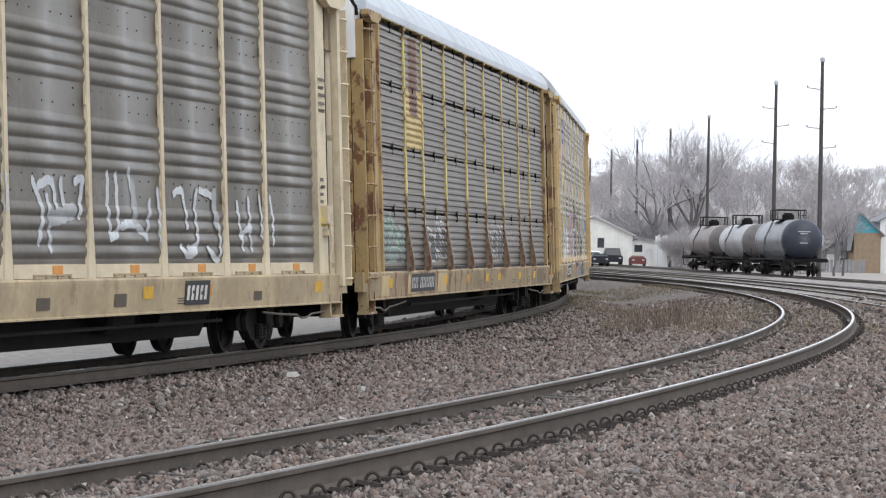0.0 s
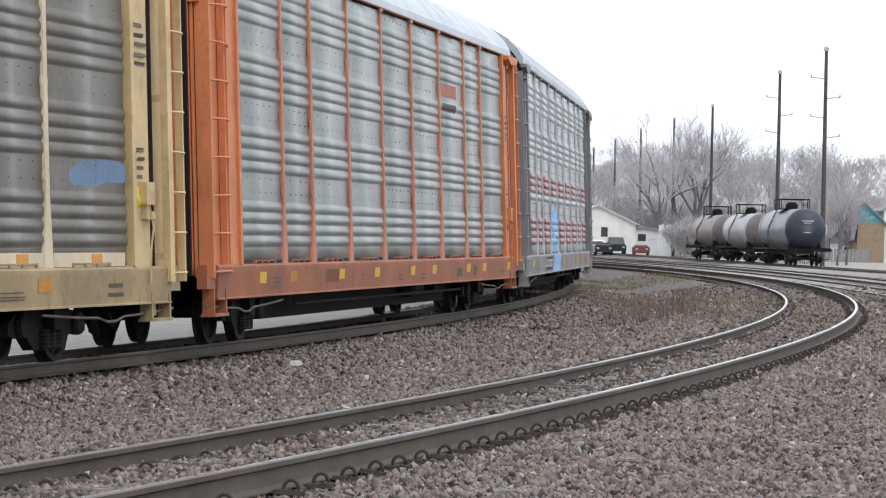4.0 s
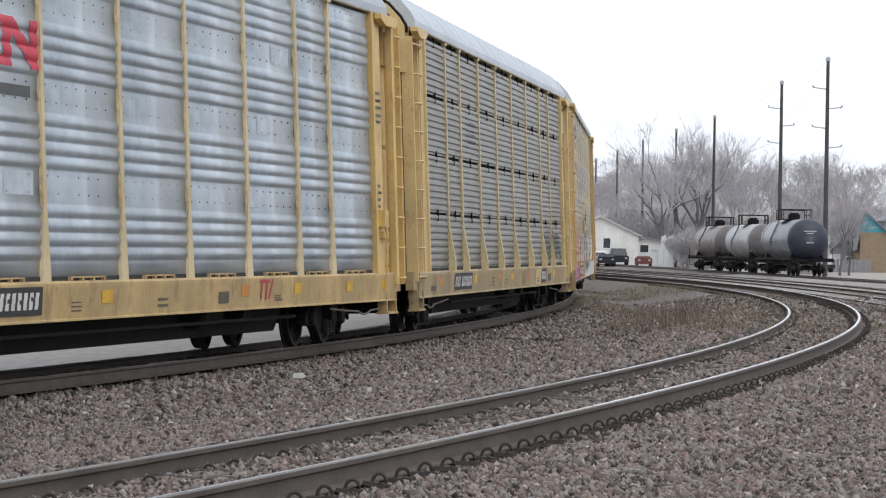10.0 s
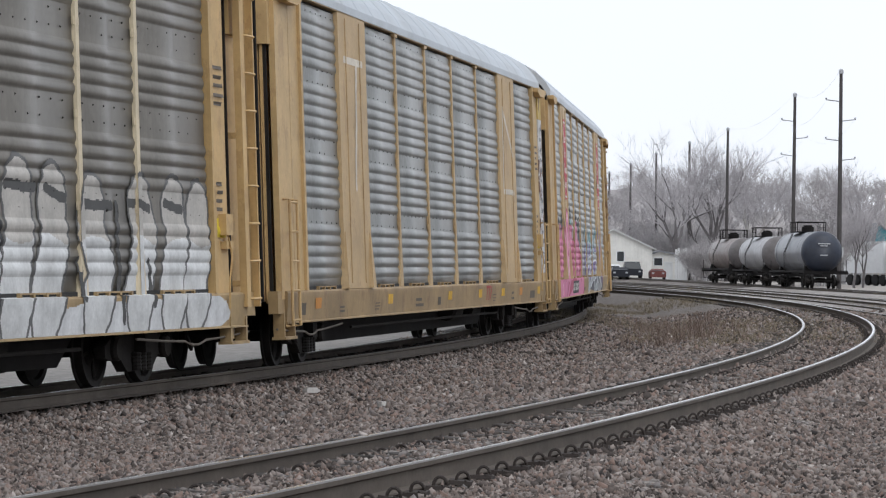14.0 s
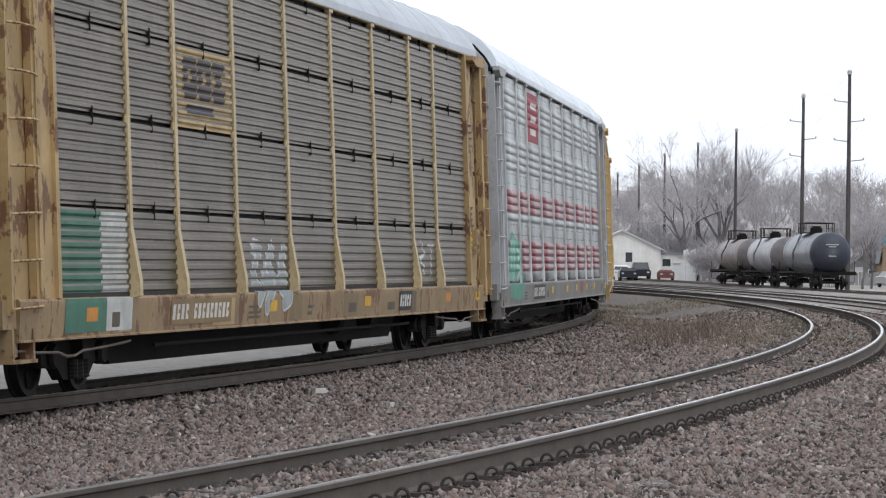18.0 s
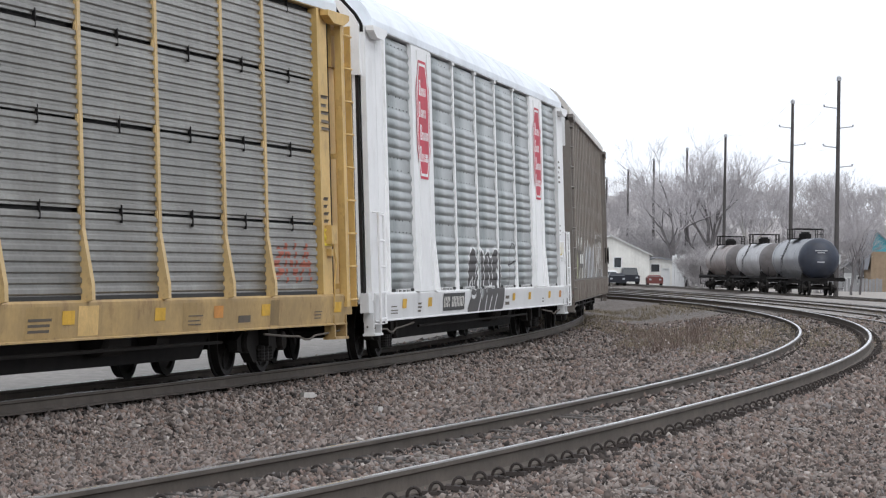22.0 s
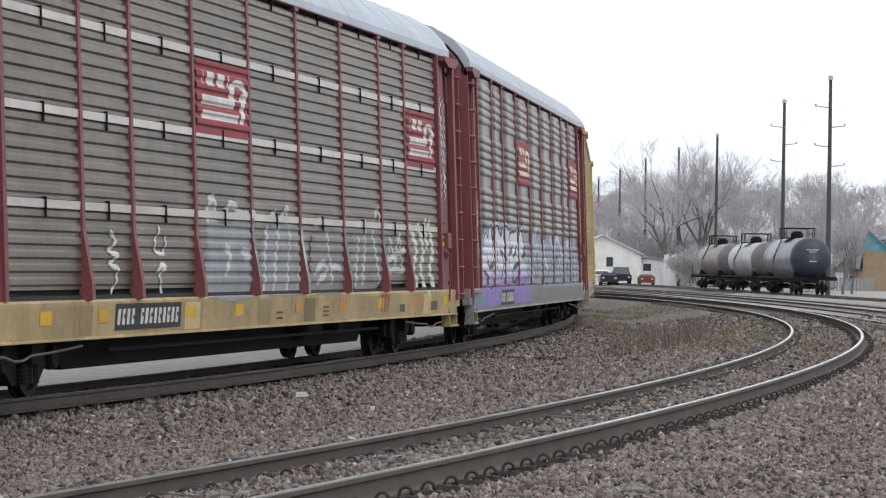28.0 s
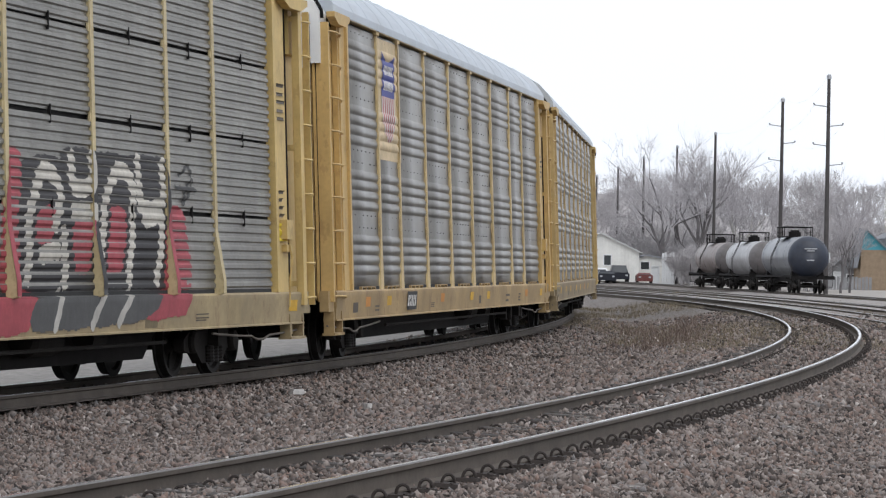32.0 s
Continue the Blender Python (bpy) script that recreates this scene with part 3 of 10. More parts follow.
def hood_build():
    """The rounded head of a car's end, set in a little under the roof, over the end doors; it faces -x."""
    b = Build()
    arch = [(y * 0.93, 5.30 + (z - 5.44) * 0.93) for y, z in ROOF_ARCH]
    low = [(1.42, 4.62), (-1.42, 4.62)]
    b.prism(arch + low, -0.55, -0.02, "x")
    edge = [(y * 0.95, 5.31 + (z - 5.44) * 0.95) for y, z in ROOF_ARCH]
    for p, q in zip(edge, edge[1:]):
        b.tube([(-0.50, *p), (-0.50, *q)], 0.028, 5, slot=1)
    b.tube([(-0.56, -1.0, 5.75), (-0.50, -1.30, 5.35)], 0.02, 5, slot=1)
    return b


def sill_build(deep=0.0):
    """The long side sill with a folded top and bottom flange, cut up at its ends."""
    b = Build()
    outline = [(-1.34, 1.12), (-1.50, 1.12), (-1.53, 1.09), (-1.53, 1.05), (-1.50, 0.68 - deep), (-1.52, 0.67 - deep), (-1.52, 0.65 - deep), (-1.30, 0.65 - deep)]
    b.prism(outline, -13.2, 13.2, "x")
    return b


def ladder_build():
    """The channel that carries a near-end ladder's rungs: a back plate between two flanges."""
    b = Build()
    b.prism([(-0.54, -1.53), (-0.46, -1.53), (-0.46, -1.38), (0.50, -1.38), (0.50, -1.50), (0.62, -1.50), (0.62, -1.33), (-0.54, -1.33)], 0.95, 5.25, "z")
    return b


def rail_ladder_build():
    """A far-end ladder: one stout stile that stands clear of the end, and a thin one."""
    b = Build()
    b.box(-0.30, -0.13, -1.56, -1.46, 0.92, 5.28)
    b.box(0.26, 0.30, -1.56, -1.46, 0.92, 5.28)
    for z in (1.2, 3.2, 5.1):
        b.box(-0.28, -0.22, -1.47, -1.34, z, z + 0.08)
    return b


def rung_build():
    b = Build()
    b.tube([(-0.48, -1.525, -0.004), (-0.2, -1.575, 0), (0.2, -1.575, 0), (0.50, -1.515, -0.004)], 0.017, 5)
    return b


def short_rung_build():
    b = Build()
    b.tube([(-0.14, -1.55, 0), (-0.1, -1.585, 0), (0.24, -1.585, 0), (0.28, -1.55, 0)], 0.017, 5)
    return b


def short_ladder_build():
    """Two round stiles on stand-offs, for a ladder on the lower part of a flush end plate."""
    b = Build()
    for x in (-0.24, 0.24):
        b.tube([(x, -1.50, 2.42), (x, -1.60, 2.42), (x, -1.60, 0.62), (x, -1.50, 0.62)], 0.022, 6)
    return b


def short_bar_build():
    b = Build()
    b.tube([(-0.28, -1.60, 0), (0.28, -1.60, 0)], 0.018, 6)
    return b


def recess_build(sgn):
    """The set-back end wall behind a ladder."""
    b = Build()
    b.box(-0.68, 0.68, -1.325, -1.28, 0.95, 5.42)
    return b


def door_build():
    """A bowed end door across the car's end, facing -x."""
    b = Build()
    n = 12
    bot = []
    for k in range(n + 1):
        y = -1.26 + 2.52 * k / n
        x = -0.10 * (1 - (y / 1.3) ** 2)
        bot.append((x, y))
    out = bot + [(0.12, 1.26), (0.12, -1.26)]
    b.prism(out, 0.98, 5.36, "z")
    return b


def ridge_build():
    b = Build()
    b.box(-0.115, 0.0, -0.9, 0.9, 0.0, 0.03)
    return b


def side_frame_build():
    """The cast side frame of a two-axle truck with its two bearing caps, on the -y side."""
    fr = Build()
    y = -1.0
    o = [(-1.22, 0.50), (-1.22, 0.36), (-1.0, 0.32), (-0.72, 0.36), (-0.45, 0.17), (0.45, 0.17), (0.72, 0.36), (1.0, 0.32), (1.22, 0.36), (1.22, 0.50),
         (1.0, 0.60), (0.72, 0.62), (0.5, 0.72), (-0.5, 0.72), (-0.72, 0.62), (-1.0, 0.60)]
    fr.prism(o, y - 0.07, y + 0.07, "y")
    for x in (-0.89, 0.89):
        fr.lathe([(0.0, -0.06), (0.13, -0.06), (0.15, -0.02), (0.15, 0.05), (0.0, 0.05)], "y", 14, (x, y - 0.09, 0.46))
    return fr


def bolster_build():
    """The cross beam of a truck, with a nest of coil springs under each end."""
    bo = Build()
    bo.box(-0.16, 0.16, -1.22, 1.22, 0.40, 0.64)
    bo.box(-0.3, 0.3, -0.3, 0.3, 0.6, 0.72)
    for y in (-1.09, 1.09):
        for x in (-0.2, 0.0, 0.2):
            for k in range(5):
                bo.lathe([(0.0, 0), (0.075, 0), (0.085, 0.02), (0.075, 0.046), (0, 0.046)], "z", 10, (x, y, 0.18 + k * 0.045))
    return bo


def add_truck(car, x):
    tk = new("truck")
    tk.parent = car
    tk.empty_display_size = 0.2
    tk.matrix_basis = pose(x, 0, 0)
    part("side_frame", FRAME_ME, None, tk)
    part("side_frame", FRAME_ME, None, tk, at=pose(0, 0, 0, 0, 0, 180))
    part("bolster", BOLSTER_ME, None, tk)
    for q in (-0.89, 0.89):
        part("wheelset", WHEEL_ME, None, tk, at=pose(q, 0, 0.46))


def wheelset_build():
    b = Build()
    tread = [(0.0, 0.04), (0.09, 0.045), (0.12, 0.02), (0.20, -0.02), (0.37, -0.01), (0.39, 0.045), (0.455, 0.05), (0.46, -0.05), (0.485, -0.065), (0.485, -0.09), (0.40, -0.09), (0.37, -0.05), (0.2, -0.06), (0.11, -0.09), (0.0, -0.09)]
    for s in (-1, 1):
        b.lathe([(r, s * (0.76 + t)) for r, t in tread], "y", 28)
    b.lathe([(0.0, -1.0), (0.075, -1.0), (0.085, -0.7), (0.085, 0.7), (0.075, 1.0), (0.0, 1.0)], "y", 12)
    # lightening webs make the turn of the wheel visible
    for s in (-1, 1):
        for k in range(4):
            a = math.pi / 2 * k + 0.3
            c, q = math.cos(a), math.sin(a)
            y = s * 0.765
            b.tube([(0.13 * c, y, 0.13 * q), (0.36 * c, y, 0.36 * q)], 0.02, 5)
    return b


SHARED = {}


def shared(name, make, mats, smooth=False):
    key = (name, tuple(m.name for m in mats))
    if key not in SHARED:
        SHARED[key] = make().mesh(name, mats, smooth)
    return SHARED[key]


FRAME_ME, BOLSTER_ME = side_frame_build().mesh("side_frame", [GEAR]), bolster_build().mesh("bolster", [GEAR])
WHEEL_ME = wheelset_build().mesh("wheelset", [WHEEL])
CELL = 0.016


class Surface:
    """The seen side of a car as a sheet that paint can follow: panels, posts, plates and sill."""

    def __init__(self, style, posts, plates):
        self.profiles = PROFILES[style]
        self.posts, self.plates, self.style = posts, plates, style

    def breaks(self):
        out = []
        for p in self.posts:
            out += [p - 0.065, p + 0.065]
        for a, b in self.plates:
            out += [a, b]
        return sorted(out)

    def depth(self, l, z):
        if z < 1.12:
            return 1.53 - 0.03 * (1.05 - z) / 0.37 if z < 1.05 else 1.53
        for p in self.posts:
            if abs(l - p) < 0.065:
                if self.style in ("fine", "band") and z < 1.95:
                    return SIDE + POST + 0.10 * min(1.0, (1.95 - z) / 0.65)
                return SIDE + POST
            if self.style in ("bold", "mid") and z < 1.95 and abs(l - p) < 0.065 + 0.1 * (1.95 - z) / 0.9:
                return SIDE + POST
        for a, b in self.plates:
            if a <= l <= b:
                return SIDE + 0.06
        for prof in self.profiles:
            if prof[0][1] <= z <= prof[-1][1]:
                return SIDE + depth_at(prof, z)
        return SIDE


def lay_paint(car, name, grid, l0, z0, colours, surf, label, lift=0.006, cell=CELL, kind="spray"):
    """Turns a grid of colour numbers into thin coats of paint that follow the side's relief; row 0 is the lowest."""
    cuts = surf.breaks()
    builds = {}
    rows, cols = grid.shape
    for j in range(rows):
        za, zb = z0 + j * cell, z0 + (j + 1) * cell
        row = grid[j]
        if not row.any():
            continue
        ch = np.flatnonzero(np.diff(row)) + 1
        marks = [0, *ch.tolist(), cols]
        for a, b in zip(marks, marks[1:]):
            c = int(row[a])
            if c == 0:
                continue
            la, lb = l0 + a * cell, l0 + b * cell
            stops = [la] + [q for q in cuts if la < q < lb] + [lb]
            bd = builds.setdefault(c, Build())
            for p, q in zip(stops, stops[1:]):
                mid = (p + q) / 2
                ya, yb = -(surf.depth(mid, za) + lift), -(surf.depth(mid, zb) + lift)
                k = len(bd.v)
                bd.v += [(p, ya, za), (q, ya, za), (q, yb, zb), (p, yb, zb)]
                bd.f.append((k, k + 1, k + 2, k + 3))
    for c, bd in sorted(builds.items()):
        if colours[min(c, len(colours)) - 1] is None:
            continue
        me = bpy.data.meshes.new(name)
        me.from_pydata(bd.v, [], bd.f)
        me.materials.append(paint_mat(colours[min(c, len(colours)) - 1], kind))
        ob = new(name, me)
        ob.parent = car
        tagged(ob, label, kind="stuff" if name in ("graffiti", "number_plate_patch", "stencil", "lettering", "trade_mark", "shield_logo", "octagon_sign", "logo_plate") else "")


def seg_dist(L, Z, a, b):
    ax, az, bx, bz = *a, *b
    dx, dz = bx - ax, bz - az
    t = np.clip(((L - ax) * dx + (Z - az) * dz) / (dx * dx + dz * dz + 1e-9), 0, 1)
    return np.hypot(L - ax - t * dx, Z - az - t * dz)


def tag_grid(l0, l1, z0, z1, seed, fat=0.17, line=0.05, halo=0.0, letters=None, ragged=0.12, thin=False):
    """Spray-can letters without meaning: 1 fill, 2 outline, 3 halo, 4 shine."""
    r = random.Random(seed)
    cols, rows = int((l1 - l0) / CELL), int((z1 - z0) / CELL)
    L, Z = np.meshgrid(l0 + (np.arange(cols) + 0.5) * CELL, z0 + (np.arange(rows) + 0.5) * CELL)
    Lw = L + 0.015 * np.sin(Z * 5 + L * 2 + seed) + 0.01 * np.sin(Z * 17 + L * 5)
    n = letters or max(2, round((l1 - l0) / (0.75 * (z1 - z0) ** 0.5)))
    w = (l1 - l0) / n
    g = np.zeros((rows, cols), np.int8)
    H = z1 - z0
    dist = np.full(L.shape, 9.0)
    cuts = [0.0]
    for k in range(n):
        cuts.append(cuts[-1] + r.uniform(0.7, 1.3))
    for k in range(n):
        la, lb = l0 + (l1 - l0) * cuts[k] / cuts[-1], l0 + (l1 - l0) * cuts[k + 1] / cuts[-1]
        c, w = (la + lb) / 2, lb - la
        top = z1 - fat - line - r.uniform(0, ragged * 2) * H
        bot = z0 + fat + line + r.uniform(0, ragged) * H
        a, b = max(l0 + fat, c - 0.36 * w), min(l1 - fat, c + 0.36 * w)
        mid = (top + bot) / 2 + r.uniform(-0.1, 0.1) * H
        lean = r.uniform(-0.15, 0.2) * w
        kinds = [[((a, bot), (a + lean, top)), ((a + lean, top), (b, mid)), ((a, bot), (b, bot))], [((a, bot), (c + lean, top)), ((c + lean, top), (b, bot)), ((a, mid), (b, mid))],
                 [((a, top), (b, top)), ((c + lean, top), (c, bot))], [((b, top), (a, mid)), ((a, mid), (b, mid)), ((b, mid), (a, bot))],
                 [((a, bot), (a + lean, top)), ((b, bot), (b + lean, top)), ((a + lean, top), (b, bot))], [((a, top), (a - lean, bot)), ((a - lean, bot), (b, bot)), ((b, bot), (b, top))],
                 [((a, bot), (b, top)), ((a, top), (b, bot))]]
        # a wandering stroke in place of some letters
        walk_pts = [(r.uniform(a, b), bot)]
        for q in range(1, 6):
            walk_pts.append((c + (0.36 * w) * math.sin(q * r.uniform(1.6, 2.6)), bot + (top - bot) * (q / 5 + r.uniform(-0.12, 0.12))))
        kinds += [list(zip(walk_pts, walk_pts[1:]))] * 4
        one = np.full(L.shape, 9.0)
        for p, q in r.choice(kinds):
            one = np.minimum(one, seg_dist(Lw, Z, p, q))
        f = fat * r.uniform(0.8, 1.15)
        if thin:
            g[one < fat] = 1
            continue
        if halo:
            g[(one < f + line + halo) & (g == 0)] = 3
        g[one < f + line] = 2
        g[one < f] = 1
        shine = (np.abs(one - f * 0.6) < 0.018) & (Lw < c) & (Z > mid)
        g[shine] = 4
    return g


def wild_grid(l0, l1, z0, z1, seed, letters, fat=0.2, line=0.035, rim=0.04, cut=0.5, splash=0, foot=0.25, shine=0.012):
    """Tall sprayed shapes that lean on each other, with pointed feet and arched heads:
    1 lower fill, 2 dark line, 3 rim, 4 shine, 5 upper fill, 6 splash, 7 edge of the splash."""
    r = random.Random(seed)
    cols, rows = int((l1 - l0) / CELL), int((z1 - z0) / CELL)
    L, Z = np.meshgrid(l0 + (np.arange(cols) + 0.5) * CELL, z0 + (np.arange(rows) + 0.5) * CELL)
    Lw = L + 0.09 * np.sin(Z * 2.3 + seed + L * 0.8) + 0.018 * np.sin(Z * 7 + L * 3)
    Zw = Z + 0.05 * np.sin(L * 2.1 + seed * 0.7) + 0.015 * np.sin(L * 9)
    g = np.zeros((rows, cols), np.int8)
    H, W = z1 - z0, l1 - l0
    for k in range(splash):
        cx, cz = l0 + W * (k + r.uniform(0.1, 0.9)) / splash, z0 + H * r.uniform(0.25, 0.6)
        a = r.choice((r.uniform(0.3, 1.2), r.uniform(1.9, 2.8), r.uniform(-0.3, 0.2), r.uniform(3.0, 3.4)))
        reach, half = H * r.uniform(0.35, 0.6), H * r.uniform(0.15, 0.28)
        u = (L - cx) * math.cos(a) + (Z - cz) * math.sin(a)
        v = np.abs(-(L - cx) * math.sin(a) + (Z - cz) * math.cos(a))
        room = half * (1 - u / reach) - v
        inside = (u > -half) & (room > 0)
        g[inside & (g != 6) & (room < 0.07)] = 7
        g[inside & (room >= 0.07)] = 6
    edges = [0.0]
    for k in range(letters):
        edges.append(edges[-1] + r.uniform(0.7, 1.3))
    for k in range(letters):
        la, lb = l0 + W * edges[k] / edges[-1], l0 + W * edges[k + 1] / edges[-1]
        w = lb - la
        f = min(fat, 0.30 * w)
        m = f + line + rim
        a, b = la + m * 0.6, lb - m * 0.6
        top = z1 - m - r.uniform(0, 0.36) * H
        bot = z0 + 0.02 + r.uniform(0, 0.16) * H
        mid = bot + (top - bot) * r.uniform(0.4, 0.62)
        lean = r.uniform(-0.34, 0.38) * w
        kind = r.randrange(6)
        down = foot
        st = []                        # strokes: from, to, half widths
        left = [((a + lean, top), (a, mid), f * 0.9, f), ((a, mid), (a + lean * 0.4, bot + f * down), f, f * 0.45), ((a + lean * 0.4, bot + f * down), (a + lean * 0.4 - 0.06, bot), f * 0.45, 0.01)]
        right = [((b + lean * 0.5, top - 0.06 * H), (b, mid), f * 0.85, f), ((b, mid), (b - lean * 0.3, bot + f * down), f, f * 0.5), ((b - lean * 0.3, bot + f * down), (b - lean * 0.3 + 0.08, bot), f * 0.5, 0.01)]
        arch = [((a + lean, top), ((a + b) / 2 + lean, top + 0.03), f * 0.8, f * 0.7), (((a + b) / 2 + lean, top + 0.03), (b + lean * 0.5, top - 0.08 * H), f * 0.7, f * 0.8)]
        bar = [((a, mid), (b, mid + 0.06 * H), f * 0.7, f * 0.5)]
        base = [((a, bot + f), (b, bot + f * 0.8), f * 0.75, f * 0.4)]
        cross = [((a + lean, top), (b, bot + f), f * 0.7, f * 0.8)]
        st = {0: left + right + arch, 1: left + base + bar, 2: left + arch + bar + right[1:], 3: right + base + left[:2], 4: left + right + cross, 5: left + bar + base + arch}[kind]
        for q in range(r.randint(1, 3)):       # loose points that stick out
            px, pz = r.uniform(a, b), r.choice((top, mid, bot + f))
            st = st + [((px, pz), (px + r.uniform(-0.5, 0.5) * w, pz + r.uniform(-0.22, 0.26) * H), f * r.uniform(0.5, 0.8), 0.01)]
        one = np.full(L.shape, 9.0)
        for (ax, az), (bx, bz), wa, wb in st:
            dx, dz = bx - ax, bz - az
            t = np.clip(((Lw - ax) * dx + (Zw - az) * dz) / (dx * dx + dz * dz + 1e-9), 0, 1)
            one = np.minimum(one, np.hypot(Lw - ax - t * dx, Zw - az - t * dz) - (wa + (wb - wa) * t))
        g[one < line + rim] = 3
        g[one < line] = 2
        high = Zw > z0 + H * cut + 0.12 * np.sin(L * 4.1 + k) + 0.05 * np.sin(L * 13)
        g[(one < 0) & high] = 5
        g[(one < 0) & ~high] = 1
        if shine:
            g[(np.abs(one + f * 0.45) < shine) & (Lw < (a + b) / 2 + 0.1)] = 4
    return g


def rect_grid(w, h):
    return np.ones((max(1, int(h / CELL)), max(1, int(w / CELL))), np.int8)


def bars_grid(w, h, n=2, seed=0):
    """Lines of lettering reduced to plain bars."""
    g = rect_grid(w, h) * 0
    rows, cols = g.shape
    r = random.Random(seed)
    band = rows / (2 * n - 1)
    for k in range(n):
        j0 = int(2 * k * band)
        g[j0:max(j0 + 1, int(j0 + band)), : int(cols * r.uniform(0.7, 1.0))] = 1
    return g


def shield_grid(w, h):
    """A striped shield with a horned head: 1 stripes, 2 field, 3 ground of the stripes and pale bars."""
    g = rect_grid(w, h) * 0
    rows, cols = g.shape
    jj, ii = np.mgrid[0:rows, 0:cols]
    u, v = np.abs((ii + 0.5) / cols - 0.5) * 2, jj / rows
    side = np.sqrt(np.clip(v / 0.25, 0, 1)) * (1 - 0.10 * np.exp(-((v - 0.78) / 0.12) ** 2))
    inside = (u < side) & (v < 0.90 + 0.10 * u ** 2)
    stripe = ((ii / cols * 13).astype(int) % 2).astype(bool)
    g[inside & stripe] = 1
    g[inside & ~stripe] = 3
    g[inside & (v > 0.50)] = 2
    for lo, hi, reach in ((0.58, 0.68, 0.72), (0.74, 0.85, 0.66)):
        g[(v > lo) & (v < hi) & (u < reach) & (ii % max(3, cols // 9) > 1)] = 3
    g[(u > side - 0.06) & (u < side) & (v < 0.5)] = 3
    return g


def octagon_grid(w, h):
    """A tall eight-cornered sign: 1 red, 2 white rim and bars."""
    g = rect_grid(w, h) * 0
    rows, cols = g.shape
    jj, ii = np.mgrid[0:rows, 0:cols]
    c = 0.26 * cols

    def inside(m):
        x = np.minimum(ii, cols - 1 - ii) - m
        y = np.minimum(jj, rows - 1 - jj) - m
        return (x >= 0) & (y >= 0) & (x + y * 0.6 >= c * 0.8)

    g[inside(0)] = 1
    g[inside(3)] = 2
    g[inside(6)] = 1
    # four words, each a tall sign and a row of smaller ones
    for k, (a, b) in enumerate(((0.20, 0.66), (0.26, 0.80), (0.20, 0.60), (0.24, 0.62))):
        j = int(rows * (0.15 + 0.185 * k))
        tall, low = int(rows * 0.135), int(rows * 0.075)
        g[j:j + tall, int(cols * a):int(cols * (a + 0.12))] = 2
        g[j + 2:j + tall - 2, int(cols * (a + 0.05)):int(cols * (a + 0.08))] = 1
        u = a + 0.16
        while u < b + 0.1:
            g[j:j + low, int(cols * u):int(cols * (u + 0.06))] = 2
            g[j + low // 2:j + low // 2 + 1, int(cols * (u + 0.02)):int(cols * (u + 0.04))] = 1
            u += 0.09
    return g


def wheel_rail_grid(w, h):
    """A red plate with three pale bars and a curved bar: 1 plate, 2 pale."""
    g = rect_grid(w, h)
    rows, cols = g.shape
    jj, ii = np.mgrid[0:rows, 0:cols]
    u, v = ii / cols, jj / rows
    g[(v > 0.20) & (v < 0.32) & (u > 0.10) & (u < 0.80)] = 2
    g[(v > 0.40) & (v < 0.52) & (u > 0.10) & (u < 0.72)] = 2
    g[(v > 0.66) & (v < 0.84) & (u > 0.12) & (u < 0.62) & ((ii // max(2, cols // 14)) % 3 != 2)] = 2
    rr = np.hypot((u - 0.80) * 1.1, (v - 0.62))
    g[(rr < 0.20) & (rr > 0.10) & (v > 0.5)] = 2
    g[(u > 0.84) & (u < 0.92) & (v > 0.2) & (v < 0.62)] = 2
    return g


def letter_pair_grid(w, h):
    """Two joined angular strokes, a trade mark reduced to plain shapes."""
    g = rect_grid(w, h) * 0
    rows, cols = g.shape
    jj, ii = np.mgrid[0:rows, 0:cols]
    u, v = ii / cols, jj / rows
    s = 0.13
    g[(u < s) | ((u < 0.45) & ((v < 0.18) | (v > 0.82)))] = 1
    g[(u > 0.45) & (u < 0.45 + s)] = 1
    g[u > 1 - s] = 1
    g[(u > 0.45) & (np.abs((v - 1) + (u - 0.5) / 0.5) < 0.2)] = 1
    return g


def legs_grid(w, h):
    """A bar on three slanting legs, a trade mark reduced to plain shapes."""
    g = rect_grid(w, h) * 0
    rows, cols = g.shape
    jj, ii = np.mgrid[0:rows, 0:cols]
    u, v = ii / cols, jj / rows
    g[(v > 0.8) & (u < 0.72)] = 1
    for c in (0.16, 0.50):
        g[(np.abs(u - c - 0.06 * (v - 0.5)) < 0.06) & (v <= 0.8)] = 1
    g[(np.abs(u - 0.82 - 0.26 * (v - 0.5)) < 0.055)] = 1
    return g


def three_block_grid(w, h):
    """Three dark blocks with notches, a trade mark reduced to plain shapes."""
    g = rect_grid(w, h) * 0
    rows, cols = g.shape
    jj, ii = np.mgrid[0:rows, 0:cols]
    v = jj / rows
    for k in range(3):
        u = (ii / cols - 0.34 * k) / 0.31
        body = (u > 0) & (u < 1) & (np.abs(u - 0.5) + np.abs(v - 0.5) < 0.88)
        hole = (np.abs(v - 0.5) < 0.16) & (np.abs(u - 0.5) > 0.22 if k == 2 else np.abs(u - 0.5) < 0.14)
        g[body & ~hole] = 1
    return g


